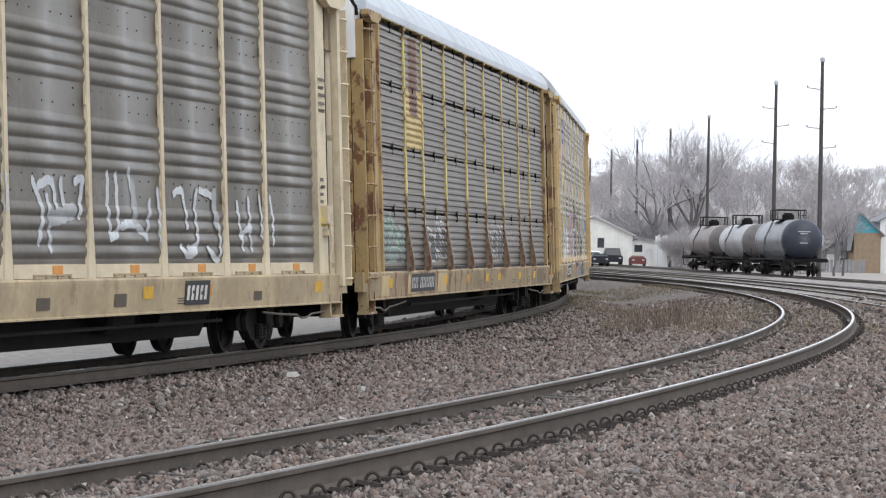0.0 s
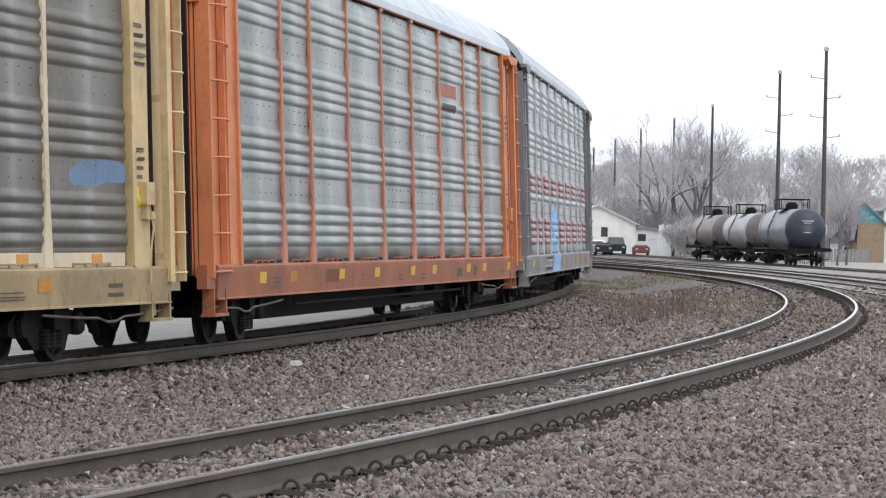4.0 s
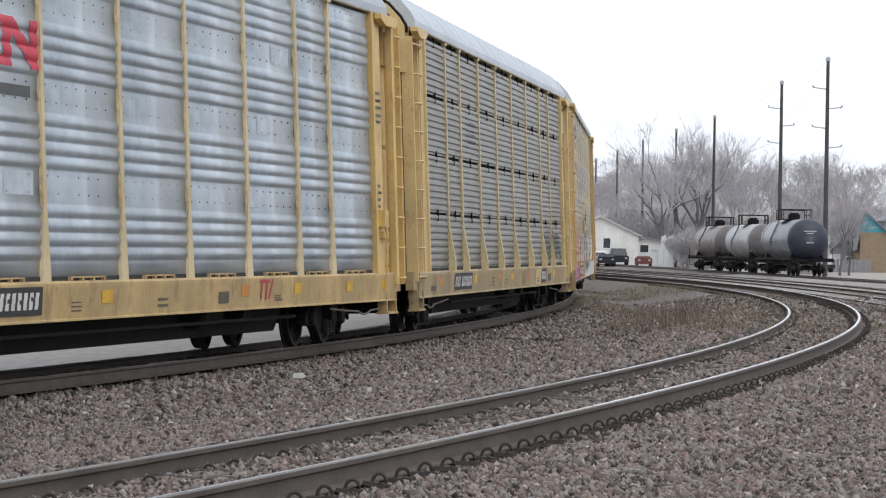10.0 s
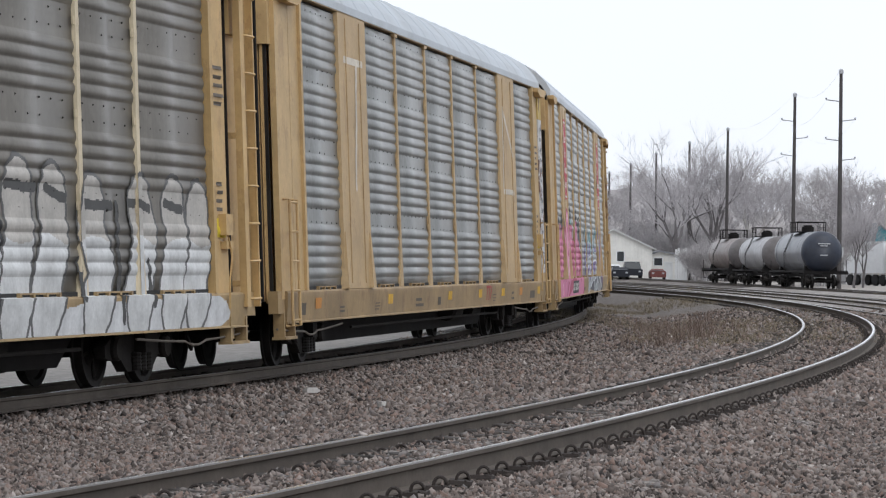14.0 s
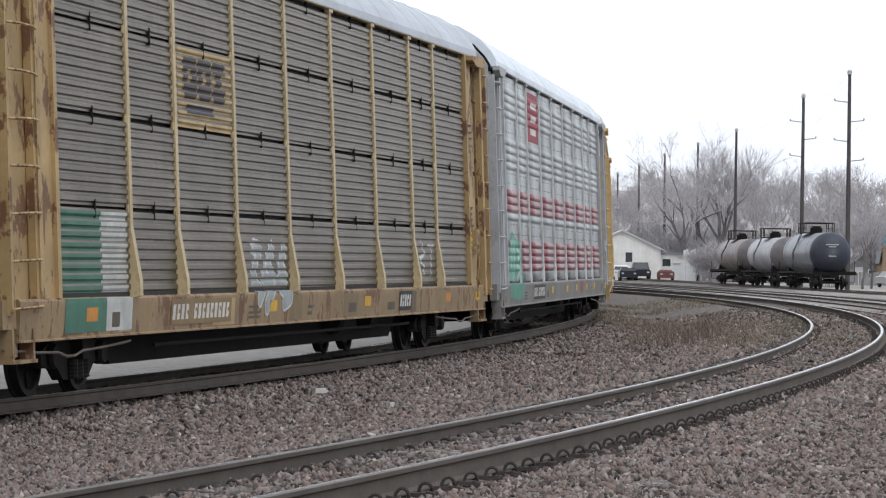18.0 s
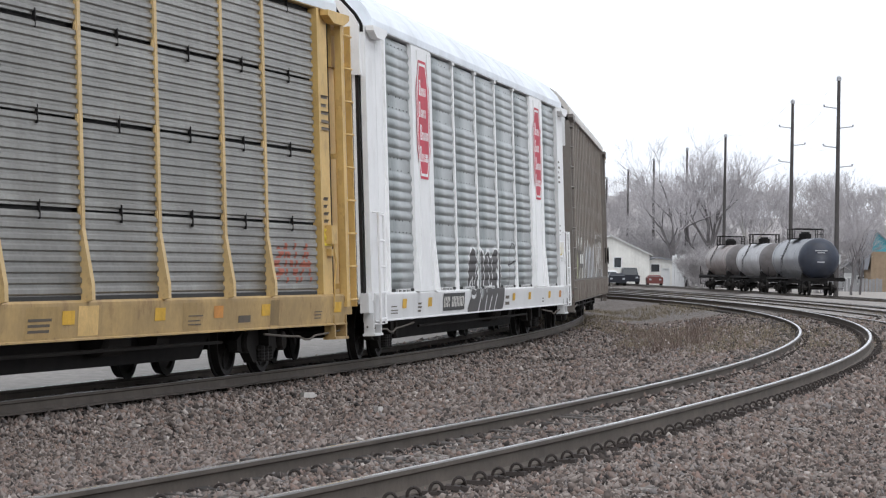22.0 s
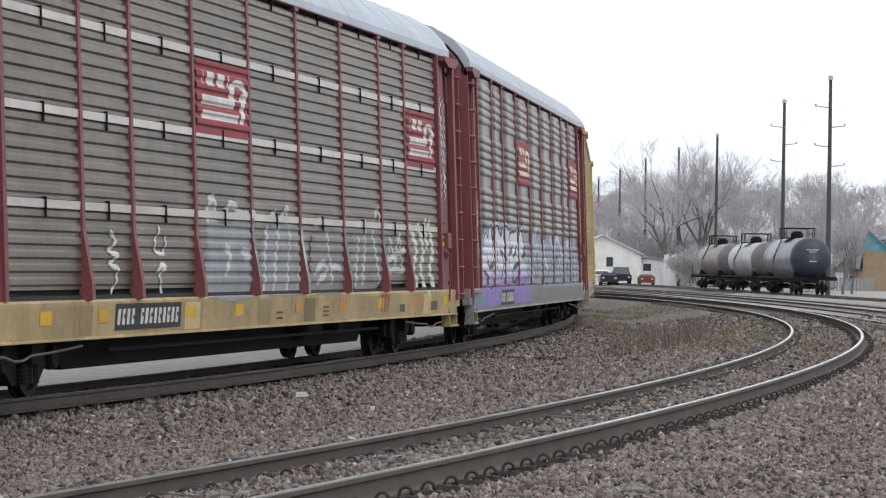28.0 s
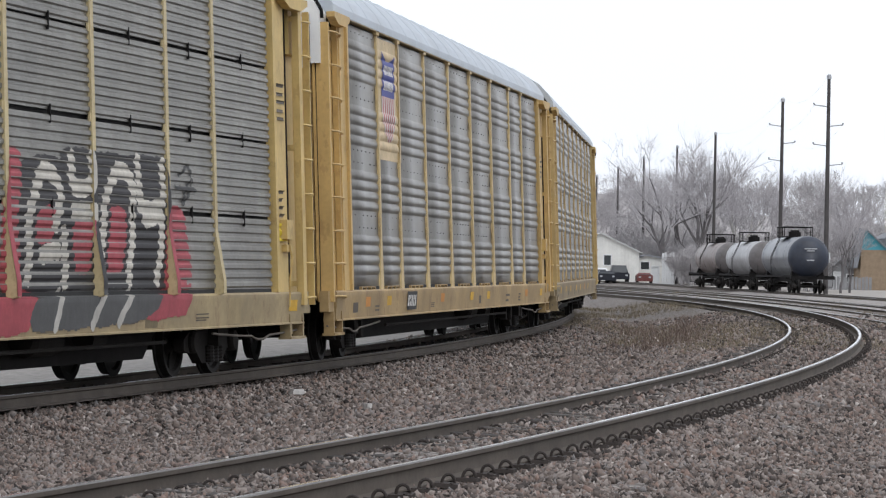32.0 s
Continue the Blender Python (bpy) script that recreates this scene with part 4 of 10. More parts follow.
def autorack(label, style, post, panel, sill, end=None, roof=(0.62, 0.64, 0.66), panel_kind="panel", wear="paint", ribs_red=None, wide=(), post_kind=None,
             kick=False, cap=None, sill_kind=None, foot=None, seed=0):
    """One covered car carrier with all its parts."""
    r = random.Random(seed)
    car = thing("autorack_car", label, "railway car", "cars of the passing train")
    end = end or post
    post_m, sill_m, end_m = paint_mat(post, post_kind or wear), paint_mat(tuple(0.82 * q for q in sill), sill_kind or ("worn" if wear == "worn" else "sill")), paint_mat(end, wear)
    pan_m, roof_m = paint_mat(panel, "screen" if style in ("fine", "band") else panel_kind), paint_mat((roof[0] * 0.73, roof[1] * 0.77, roof[2] * 0.82), "roof")
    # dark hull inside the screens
    # solid block behind the screens, coloured near-black for the unlit inside
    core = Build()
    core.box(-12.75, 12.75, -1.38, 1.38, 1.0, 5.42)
    part("inner_hull", shared("inner_hull", lambda: core, [HOLLOW_SHADE]), None, car)
    part("roof", shared("roof", roof_build, [roof_m]), None, car, "pale arched sheet-metal roof")
    part("side_sill", shared("side_sill", sill_build, [sill_m]), None, car)
    se = Build()
    se.prism([(-1.34, 1.12), (-1.48, 1.12), (-1.48, 0.80), (-1.34, 0.80)], -0.22, 0.22, "x")
    for x in (-13.425, 13.425):
        part("sill_end", shared("sill_end", lambda: se, [sill_m]), None, car, at=pose(x, 0, 0))
    fb = Build()
    fb.prism([(-8.7, 0.80), (8.7, 0.80), (7.9, 0.28), (-7.9, 0.28)], -0.80, -0.70, "y")
    part("belly_plate", shared("belly_plate", lambda: fb, [BLACK]), None, car)
    if kick:
        kp = Build()
        kp.box(-0.5, 0.5, -SIDE - 0.035, -SIDE + 0.0, 1.125, 1.29)
        for a, b in zip(EDGES, EDGES[1:]):
            part("kick_plate", shared("kick_plate", lambda: kp, [post_m]), None, car, at=pose((a + b) / 2, 0, 0) @ Matrix.Diagonal((b - a - 0.34, 1, 1, 1)))
            rp = Build()
            rp.box(-0.17, 0.17, -SIDE - 0.041, -SIDE - 0.0355, 1.145, 1.275)
            part("reflector", shared("kick_reflector", lambda: rp, [paint_mat((0.58, 0.25, 0.05), "spray")]), None, car, "orange reflector", at=pose((a + b) / 2 + 0.2, 0, 0))
    rail_top = Build()
    rail_top.box(-12.8, 12.8, -1.52, -1.40, 5.425, 5.475)
    part("top_rail", shared("top_rail", lambda: rail_top, [post_m]), None, car)
    # posts and panels
    posts = [p for p in EDGES[1:-1]]
    plates = []
    if wide:
        plates = [(-9.15, -6.95), (6.95, 9.15)]
        posts = [-4.25, -1.4, 1.4, 4.25]
    surf = Surface(style, posts, plates)
    for p in posts:
        part("post", shared("post_" + style, lambda: post_build(style), [post_m, paint_mat(foot, "worn") if foot else post_m]), None, car, at=pose(p, 0, 0))
    for a, b in plates:
        pl = Build()
        pl.prism([(a, -SIDE + 0.02), (b, -SIDE + 0.02), (b - 0.02, -SIDE - 0.06), (a + 0.02, -SIDE - 0.06)], 1.12, 5.42, "z")
        wp = part("wide_post", pl, [post_m], car)
        for x in (a + 0.55, b - 0.55):
            sm = Build()
            sm.box(x - 0.012, x + 0.012, -SIDE - 0.075, -SIDE - 0.06, 1.2, 5.35)
            part("seam_strip", sm, [post_m], wp)
        for q in (a + 0.12, b - 0.12):
            rib = Build()
            rib.add([(q - 0.16, -SIDE, 1.12), (q + 0.16, -SIDE, 1.12), (q + 0.12, -SIDE - 0.13, 1.12), (q - 0.12, -SIDE - 0.13, 1.12), (q - 0.04, -SIDE, 2.0), (q + 0.04, -SIDE, 2.0), (q + 0.03, -SIDE - 0.075, 2.0), (q - 0.03, -SIDE - 0.075, 2.0)],
                    [(0, 1, 2, 3), (4, 7, 6, 5), (0, 4, 5, 1), (1, 5, 6, 2), (2, 6, 7, 3), (3, 7, 4, 0)])
            part("gusset", rib, [post_m], car)
    for i, (a, b) in enumerate(zip(EDGES, EDGES[1:])):
        if wide and i in (1, 7):
            continue
        for j, prof in enumerate(PROFILES[style]):
            if style == "bold" and ribs_red:
                bd = panel_build(prof, a + 0.05, b - 0.05)
                n = len(prof) + 2
                bd.m = [0] * len(bd.f)
                for q in range(len(prof) - 1):
                    zc = (prof[q][1] + prof[q + 1][1]) / 2
                    if any(lo < zc < hi for lo, hi in ribs_red) and (prof[q][0] > 0.004 or prof[q + 1][0] > 0.004):
                        bd.m[2 + q] = 1
                key = ("panel_red", round(a, 2), pan_m.name)
                if key not in SHARED:
                    SHARED[key] = bd.mesh("panel", [pan_m, paint_mat((0.235, 0.078, 0.088), "panel")], "sheet")
                part("panel", SHARED[key], None, car)
            else:
                key = ("panel", style, round(b - a, 2), j, pan_m.name)
                if key not in SHARED:
                    SHARED[key] = panel_build(prof, -(b - a) / 2 + 0.05, (b - a) / 2 - 0.05).mesh("panel", [pan_m], smooth="sheet" if style in ("bold", "mid") else False)
                part("panel", SHARED[key], None, car, at=pose((a + b) / 2, r.uniform(-0.006, 0.006), r.uniform(-0.012, 0.012) if style == "fine" else 0, 0, 0, r.uniform(-0.06, 0.06)))
    if style in ("bold", "mid"):
        # rows of bolts on the flat bands, and the hinge bars along the foot of the screens
        bo = Build()
        for a, b in zip(EDGES, EDGES[1:]):
            if wide and (a, b) in ((EDGES[1], EDGES[2]), (EDGES[7], EDGES[8])):
                continue
            x = a + 0.2
            while x < b - 0.15:
                for z in (2.13, 2.33, 3.18, 3.38, 4.23, 4.43, 5.28):
                    if r.random() < 0.85:
                        y = -SIDE
                        bo.add([(x - 0.012, y, z - 0.012), (x + 0.012, y, z - 0.012), (x + 0.012, y, z + 0.012), (x - 0.012, y, z + 0.012), (x, y - 0.014, z)],
                               [(0, 1, 4), (1, 2, 4), (2, 3, 4), (3, 0, 4)])
                x += 0.36
        tagged(part("bolts", shared("bolts" + str(bool(wide)), lambda: bo, [GEAR]), None, car), kind="stuff")
    if style == "fine":
        lt = Build()
        lt.box(-0.012, 0.012, -SIDE - 0.030, -SIDE + 0.01, -0.12, 0.10)
        for a, b in zip(EDGES, EDGES[1:]):
            for z in ROWS_Z[1:]:
                x = (a + b) / 2
                part("latch", shared("latch", lambda: lt, [BLACK]), None, car, at=pose(x, 0, z + r.uniform(-0.012, 0.012)))
    if style == "band":
        for a, b in zip(EDGES, EDGES[1:]):
            for z in ROWS_Z[1:4]:
                sb = Build()
                sb.box(a + 0.07, b - 0.07, -SIDE - 0.028, -SIDE + 0.02, z + 0.002, z + 0.10)
                part("band", sb, [paint_mat((0.42, 0.39, 0.35), "panel")], car, "pale bare strip between two screens")
        lt = Build()
        lt.box(-0.014, 0.014, -SIDE - 0.045, -SIDE + 0.01, -0.10, 0.13)
        for a, b in zip(EDGES, EDGES[1:]):
            for z in ROWS_Z[1:]:
                part("latch", shared("latch_b", lambda: lt, [BLACK]), None, car, at=pose((a + b) / 2, 0, z))
    # foot rail below the screens
    fr = Build()
    fr.box(-0.62, 0.62, -SIDE - 0.05, -SIDE - 0.03, 1.152, 1.172)
    for q in (-0.60, -0.2, 0.2, 0.60):
        fr.box(q - 0.03, q + 0.03, -SIDE - 0.055, -SIDE - 0.01, 1.122, 1.172)
    for i, (a, b) in enumerate(zip(EDGES, EDGES[1:])):
        if not (wide and i in (1, 7)):
            if style in ("bold", "mid"):
                part("hinge_bar", shared("hinge_bar", lambda: fr, [sill_m]), None, car, at=pose((a + b) / 2, 0, 0))
            # a solid dark strip gives the shade of the gap under each screen
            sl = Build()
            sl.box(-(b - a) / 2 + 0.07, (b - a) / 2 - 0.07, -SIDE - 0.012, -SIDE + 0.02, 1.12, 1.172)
            part("foot_slot", shared("foot_slot%.2f" % (b - a), lambda: sl, [HOLLOW_SHADE]), None, car, "dark strip for the shaded gap at the foot of a screen", at=pose((a + b) / 2, 0, 0))
    hb = Build()
    hb.box(12.12, 12.42, -1.60, -1.49, 1.88, 2.16)
    hb.box(12.2, 12.5, -1.57, -1.49, 1.7, 1.8)
    hb.tube([(12.3, -1.56, 1.9), (12.34, -1.6, 1.6), (12.28, -1.58, 1.3), (12.33, -1.55, 0.9)], 0.015, 5)
    part("hand_brake", shared("hand_brake", lambda: hb, [end_m, BLACK]), None, car, "brake box with a hanging chain")
    # ends: corner plates, ladders in their recess, bowed doors
    for sgn in (-1, 1):
        cp = Build()
        cp.prism([(-0.36, -SIDE + 0.06), (0.34, -SIDE + 0.06), (0.34, -SIDE - 0.03), (-0.36, -SIDE - 0.03)], 1.12, 5.42, "z")
        cr = Build()
        cr.box(0.30 * -sgn - 0.06, 0.30 * -sgn + 0.06, -SIDE - 0.075, -SIDE - 0.03, 1.12, 5.42)
        part("corner_rib", shared("corner_rib%d" % sgn, lambda: cr, [end_m]), None, car, at=pose(sgn * 12.17, 0, 0))
        if wide:
            x0, x1 = sorted((0.34 * sgn, 1.22 * sgn))
            fl = Build()
            fl.box(x0, x1, -SIDE - 0.026, -SIDE + 0.06, 1.0, 5.42)
            part("flush_plate", shared("flush_plate%d" % sgn, lambda: fl, [end_m]), None, car, at=pose(sgn * 12.17, 0, 0))
        part("corner_plate", shared("corner_plate", lambda: cp, [end_m]), None, car, at=pose(sgn * 12.17, 0, 0))
        part("end_wall", shared("end_wall", lambda: recess_build(sgn), [end_m]), None, car, at=pose(sgn * 12.82, 0, 0))
        if wide:
            ladder = part("ladder", shared("short_ladder", short_ladder_build, [end_m]), None, car, at=pose(sgn * 13.0, 0, 0))
            for q in range(5):
                part("rung", shared("short_bar", short_bar_build, [end_m]), None, ladder, at=pose(0, 0, 0.70 + 0.42 * q))
        elif sgn < 0:
            ladder = part("ladder", shared("ladder", ladder_build, [end_m]), None, car, at=pose(-12.95, -0.01, 0))
        else:
            ladder = part("ladder", shared("rail_ladder", rail_ladder_build, [end_m]), None, car, at=pose(13.34, -0.01, 0))
        for q in range(0 if wide else 9):
            part("rung", shared("rung", rung_build, [end_m]) if sgn < 0 else shared("short_rung", short_rung_build, [end_m]), None, ladder, at=pose(0, 0, 1.03 + 0.51 * q, 0, r.uniform(-1.5, 1.5), 0))
        door = part("end_door", shared("end_door", door_build, [end_m]), None, car, "smooth bowed end door", at=pose(sgn * 13.55, 0, 0, 0, 0, 0 if sgn < 0 else 180))
        for z in (1.9, 3.2, 4.4):
            part("door_ridge", shared("door_ridge", ridge_build, [end_m]), None, door, at=pose(0, 0, z))
        head_m = paint_mat(cap, "paint") if cap and sgn < 0 else end_m
        part("end_hood", shared("end_hood", hood_build, [head_m, BLACK]), None, car, "white-painted head of the end" if cap and sgn < 0 else "", at=pose(sgn * 13.0, 0, 0, 0, 0, 0 if sgn < 0 else 180))
        if cap and sgn < 0:
            wt = Build()
            wt.box(-0.118, -0.104, -1.0, 1.0, 4.55, 5.34)
            wt.box(-0.07, -0.03, -1.27, -1.0, 4.55, 5.34)
            part("door_head", shared("door_head", lambda: wt, [head_m]), None, door, "white-painted upper part of the door")
        bx = Build()
        bx.prism([(-0.62, 5.42), (0.62, 5.42), (0.62, 5.34), (0.3, 5.24), (-0.3, 5.24), (-0.62, 5.34)], -1.63, -1.50, "y")
        part("head_bracket", shared("head_bracket", lambda: bx, [end_m]), None, car, at=pose(sgn * 12.75, 0, 0))
        ds = Build()
        ds.box(*((-0.04, 0.03, -1.30, -1.24) if sgn < 0 else (-0.06, 0.06, -1.34, -1.22)), 0.98, 5.36)
        part("door_edge", shared("door_edge", lambda: ds, [BLACK if sgn < 0 else end_m]), None, car, "narrow black strip at the edge of the end door" if sgn < 0 else "", at=pose(sgn * 13.74, 0, 0))
        # a dark upright strip stands in for shade in the recess by the ladder
        dg = Build()
        dg.box(-0.02, 0.02, -1.375, -1.32, 0.98, 5.40)
        for x in ((12.98,) if sgn > 0 else (-13.46,)):
            part("door_track", shared("door_track", lambda: dg, [GEAR]), None, car, "dark strip for the shaded recess beside the ladder", at=pose(x, 0, 0))
        # step, coupler and hose
        st = Build()
        st.box(-0.36, -0.30, -1.52, -1.36, 0.46, 0.80)
        st.box(0.30, 0.36, -1.52, -1.36, 0.46, 0.80)
        st.box(-0.38, 0.38, -1.54, -1.34, 0.43, 0.47)
        st.box(-0.10, 0.02, -1.44, -1.38, 0.50, 0.80)
        part("step", shared("step", lambda: st, [sill_m]), None, car, at=pose(sgn * 12.95 - 0.15, 0, 0))
        co = Build()
        co.box(-0.35, 0.25, -0.12, 0.12, 0.74, 0.96)
        co.prism([(0.22, -0.2), (0.52, -0.22), (0.56, -0.05), (0.40, 0.0), (0.56, 0.16), (0.40, 0.22), (0.22, 0.2)], 0.70, 1.0, "z")
        part("coupler", shared("coupler", lambda: co, [GEAR]), None, car, at=pose(sgn * 13.65, 0, 0, 0, 0, 0 if sgn > 0 else 180))
        hs = Build()
        hs.tube([(0.0, -0.5, 0.75), (0.12, -0.52, 0.52), (0.32, -0.5, 0.36), (0.52, -0.45, 0.42)], 0.03, 6)
        part("air_hose", shared("air_hose", lambda: hs, [BLACK]), None, car, at=pose(sgn * 13.45, 0, 0, 0, 0, 0 if sgn > 0 else 180))
        pipe = Build()
        x0 = 9.0
        pts = [(x0 + 0.3 * k, -1.42, 0.58 - (0.07 + 0.05 * (k in (7, 8))) * math.sin(math.pi * k / 15)) for k in range(16)]
        pipe.tube(pts, 0.017, 5)
        part("brake_pipe", shared("brake_pipe", lambda: pipe, [PIPE]), None, car, at=pose(0, 0, 0) if sgn > 0 else Matrix.Diagonal((-1, 1, 1, 1)))
        add_truck(car, sgn * 10.05)
    # underframe
    cs = Build()
    cs.prism([(-0.32, 0.78), (0.32, 0.78), (0.32, 0.46), (-0.32, 0.46)], -8.6, 8.6, "x")
    cs.box(-13.4, 13.4, -0.3, 0.3, 0.72, 0.98)
    cs.box(-13.3, 13.3, -1.36, 1.40, 0.98, 1.02)
    for x in (-8.4, -5.6, -2.8, 0.0, 2.8, 5.6, 8.4):
        cs.prism([(-1.33, 0.98), (1.33, 0.98), (1.33, 0.80), (0.4, 0.5), (-0.4, 0.5), (-1.33, 0.80)], x - 0.07, x + 0.07, "x")
    cs.box(-8.2, 8.2, 1.28, 1.46, 0.34, 1.1)
    part("underframe", shared("underframe", lambda: cs, [BLACK]), None, car)
    tank = Build()
    tank.lathe([(0, -0.55), (0.16, -0.52), (0.21, -0.42), (0.21, 0.42), (0.16, 0.52), (0, 0.55)], "x", 16, (3.6, -0.95, 0.62))
    tank.lathe([(0, -0.25), (0.14, -0.25), (0.14, 0.25), (0, 0.25)], "x", 14, (5.2, -1.05, 0.60))
    tank.tube([(-7.5, -1.25, 0.50), (7.5, -1.25, 0.50)], 0.025, 6)
    part("brake_reservoir", shared("brake_reservoir", lambda: tank, [GEAR]), None, car)
    # far side
    fs = Build()
    fs.prism([(1.40, 1.02), (1.50, 1.02), (1.50, 5.42), (1.40, 5.42)], -12.8, 12.8, "x")
    for p in EDGES:
        fs.box(p - 0.06, p + 0.06, 1.50, 1.56, 1.05, 5.42)
    fs.box(-13.4, 13.4, 1.36, 1.52, 0.65, 1.02)
    part("far_side", shared("far_side", lambda: fs, [pan_m]), None, car)
    # stencils and patches on the sill, kept as plain bars
    for k in range(9):
        x = -12.3 + 2.9 * k + r.uniform(-0.6, 0.6)
        if r.random() < 0.7:
            lay_paint(car, "stencil", bars_grid(r.uniform(0.3, 0.8), r.uniform(0.10, 0.2), r.choice((1, 2, 3)), k + seed), x, 0.76, [(0.09, 0.07, 0.05)], surf, "")
        if r.random() < 0.85:
            lay_paint(car, "reflector", rect_grid(0.42, 0.16), x + 1.1, 0.84, [(0.62, 0.36, 0.03) if r.random() < 0.75 else (0.52, 0.22, 0.04)], surf, "yellow reflector patch")
    lay_paint(car, "stencil", bars_grid(0.5, 0.55, 5, seed), 12.0, 3.6, [(0.10, 0.08, 0.06)], surf, "", lift=0.035)
    lay_paint(car, "stencil", bars_grid(0.3, 0.4, 4, seed + 1), 12.05, 2.2, [(0.10, 0.08, 0.06)], surf, "", lift=0.035)
    lay_paint(car, "warning_label", rect_grid(0.40, 0.26), 12.0, 1.85, [(0.70, 0.55, 0.04)], surf, "yellow warning label", lift=0.035)
    if wear == "worn" or style in ("fine", "band"):
        # repainted patches of other shades along the sill
        for k in range(7):
            x = -12.4 + 3.6 * k + r.uniform(-1, 1)
            k2 = r.choice((0.4, 0.6, 0.75, 1.25))
            g2 = sum(sill) / 3
            c = tuple(min(1.0, k2 * (0.75 * q + 0.25 * g2)) for q in sill)
            lay_paint(car, "repainted_patch", rect_grid(r.uniform(0.4, 1.3), 0.36), x, 0.70, [c], surf, "", lift=0.003)
    return car, surf


def number_bar(car, surf, x, back=(0.02, 0.02, 0.02), ink=(0.6, 0.58, 0.54), w=1.9):
    g = rect_grid(w, 0.32)
    rows, cols = g.shape
    n = max(5, int(w / 0.19))
    step = (cols - 8) / n
    for k in range(n):
        if k != 4 or n < 8:
            for q in range(4, rows - 4):      # each sign leans a little
                a = int(4 + k * step + 0.15 * q)
                g[q, a:min(cols - 2, a + int(step * 0.66))] = 2
            if k % 2:
                mid = int(4 + (k + 0.33) * step + 0.08 * rows)
                g[rows // 2 + (k % 3) - 2:rows // 2 + (k % 3) + 1, mid - 1:mid + 3] = 1
    lay_paint(car, "number_plate_patch", g, x, 0.74, [back, ink], surf, "black patch with pale bars", lift=0.011)


def tag(car, surf, l0, l1, z0, z1, seed, colours, **kw):
    lay_paint(car, "graffiti", tag_grid(l0, l1, z0, z1, seed, **kw), l0, z0, colours, surf, "sprayed graffiti lettering")


def wild(car, surf, l0, l1, z0, z1, seed, colours, letters, **kw):
    """colours: lower fill, line, rim, shine, upper fill, splash, edge of the splash."""
    lay_paint(car, "graffiti", wild_grid(l0, l1, z0, z1, seed, letters, **kw), l0, z0, colours, surf, "sprayed graffiti piece")


def block(car, surf, l0, l1, z0, z1, colour, name="painted_patch", label="", lift=0.005):
    lay_paint(car, name, rect_grid(l1 - l0, z1 - z0), l0, z0, [colour], surf, label, lift=lift)


def shield(car, surf, x=-8.05):
    block(car, surf, -8.98, -7.0, 3.3, 5.36, (0.58, 0.45, 0.27), "logo_plate", "cream plate behind a shield", 0.012)
    lay_paint(car, "shield_logo", shield_grid(1.25, 1.55), x - 0.58, 3.6, [(0.36, 0.06, 0.06), (0.06, 0.07, 0.26), (0.60, 0.58, 0.54)], surf, "red, white and blue shield", lift=0.022)


CREAM = (0.58, 0.47, 0.28)
GREY = (0.162, 0.152, 0.136)
DUSK = (0.125, 0.112, 0.094)
WHITE, INK = (0.62, 0.63, 0.63), (0.015, 0.015, 0.018)
def curve(points, closed=False, steps=4):
    """Points along a smooth curve through the given ones."""
    p = [np.array(q, float) for q in points]
    n = len(p)
    if n < 3:
        return p
    out = []
    for i in range(n if closed else n - 1):
        a, b = p[i - 1] if closed or i else p[0], p[i]
        c, d = p[(i + 1) % n], p[(i + 2) % n] if closed or i + 2 < n else p[n - 1]
        for k in range(steps):
            t = k / steps
            m = 0.5 * (2 * b + (c - a) * t + (2 * a - 5 * b + 4 * c - d) * t * t + (3 * b - 3 * c + d - a) * t ** 3)
            out.append(m if not closed else 0.5 * m + 0.5 * (b + (c - b) * t))
    if not closed:
        out.append(p[-1])
    return out


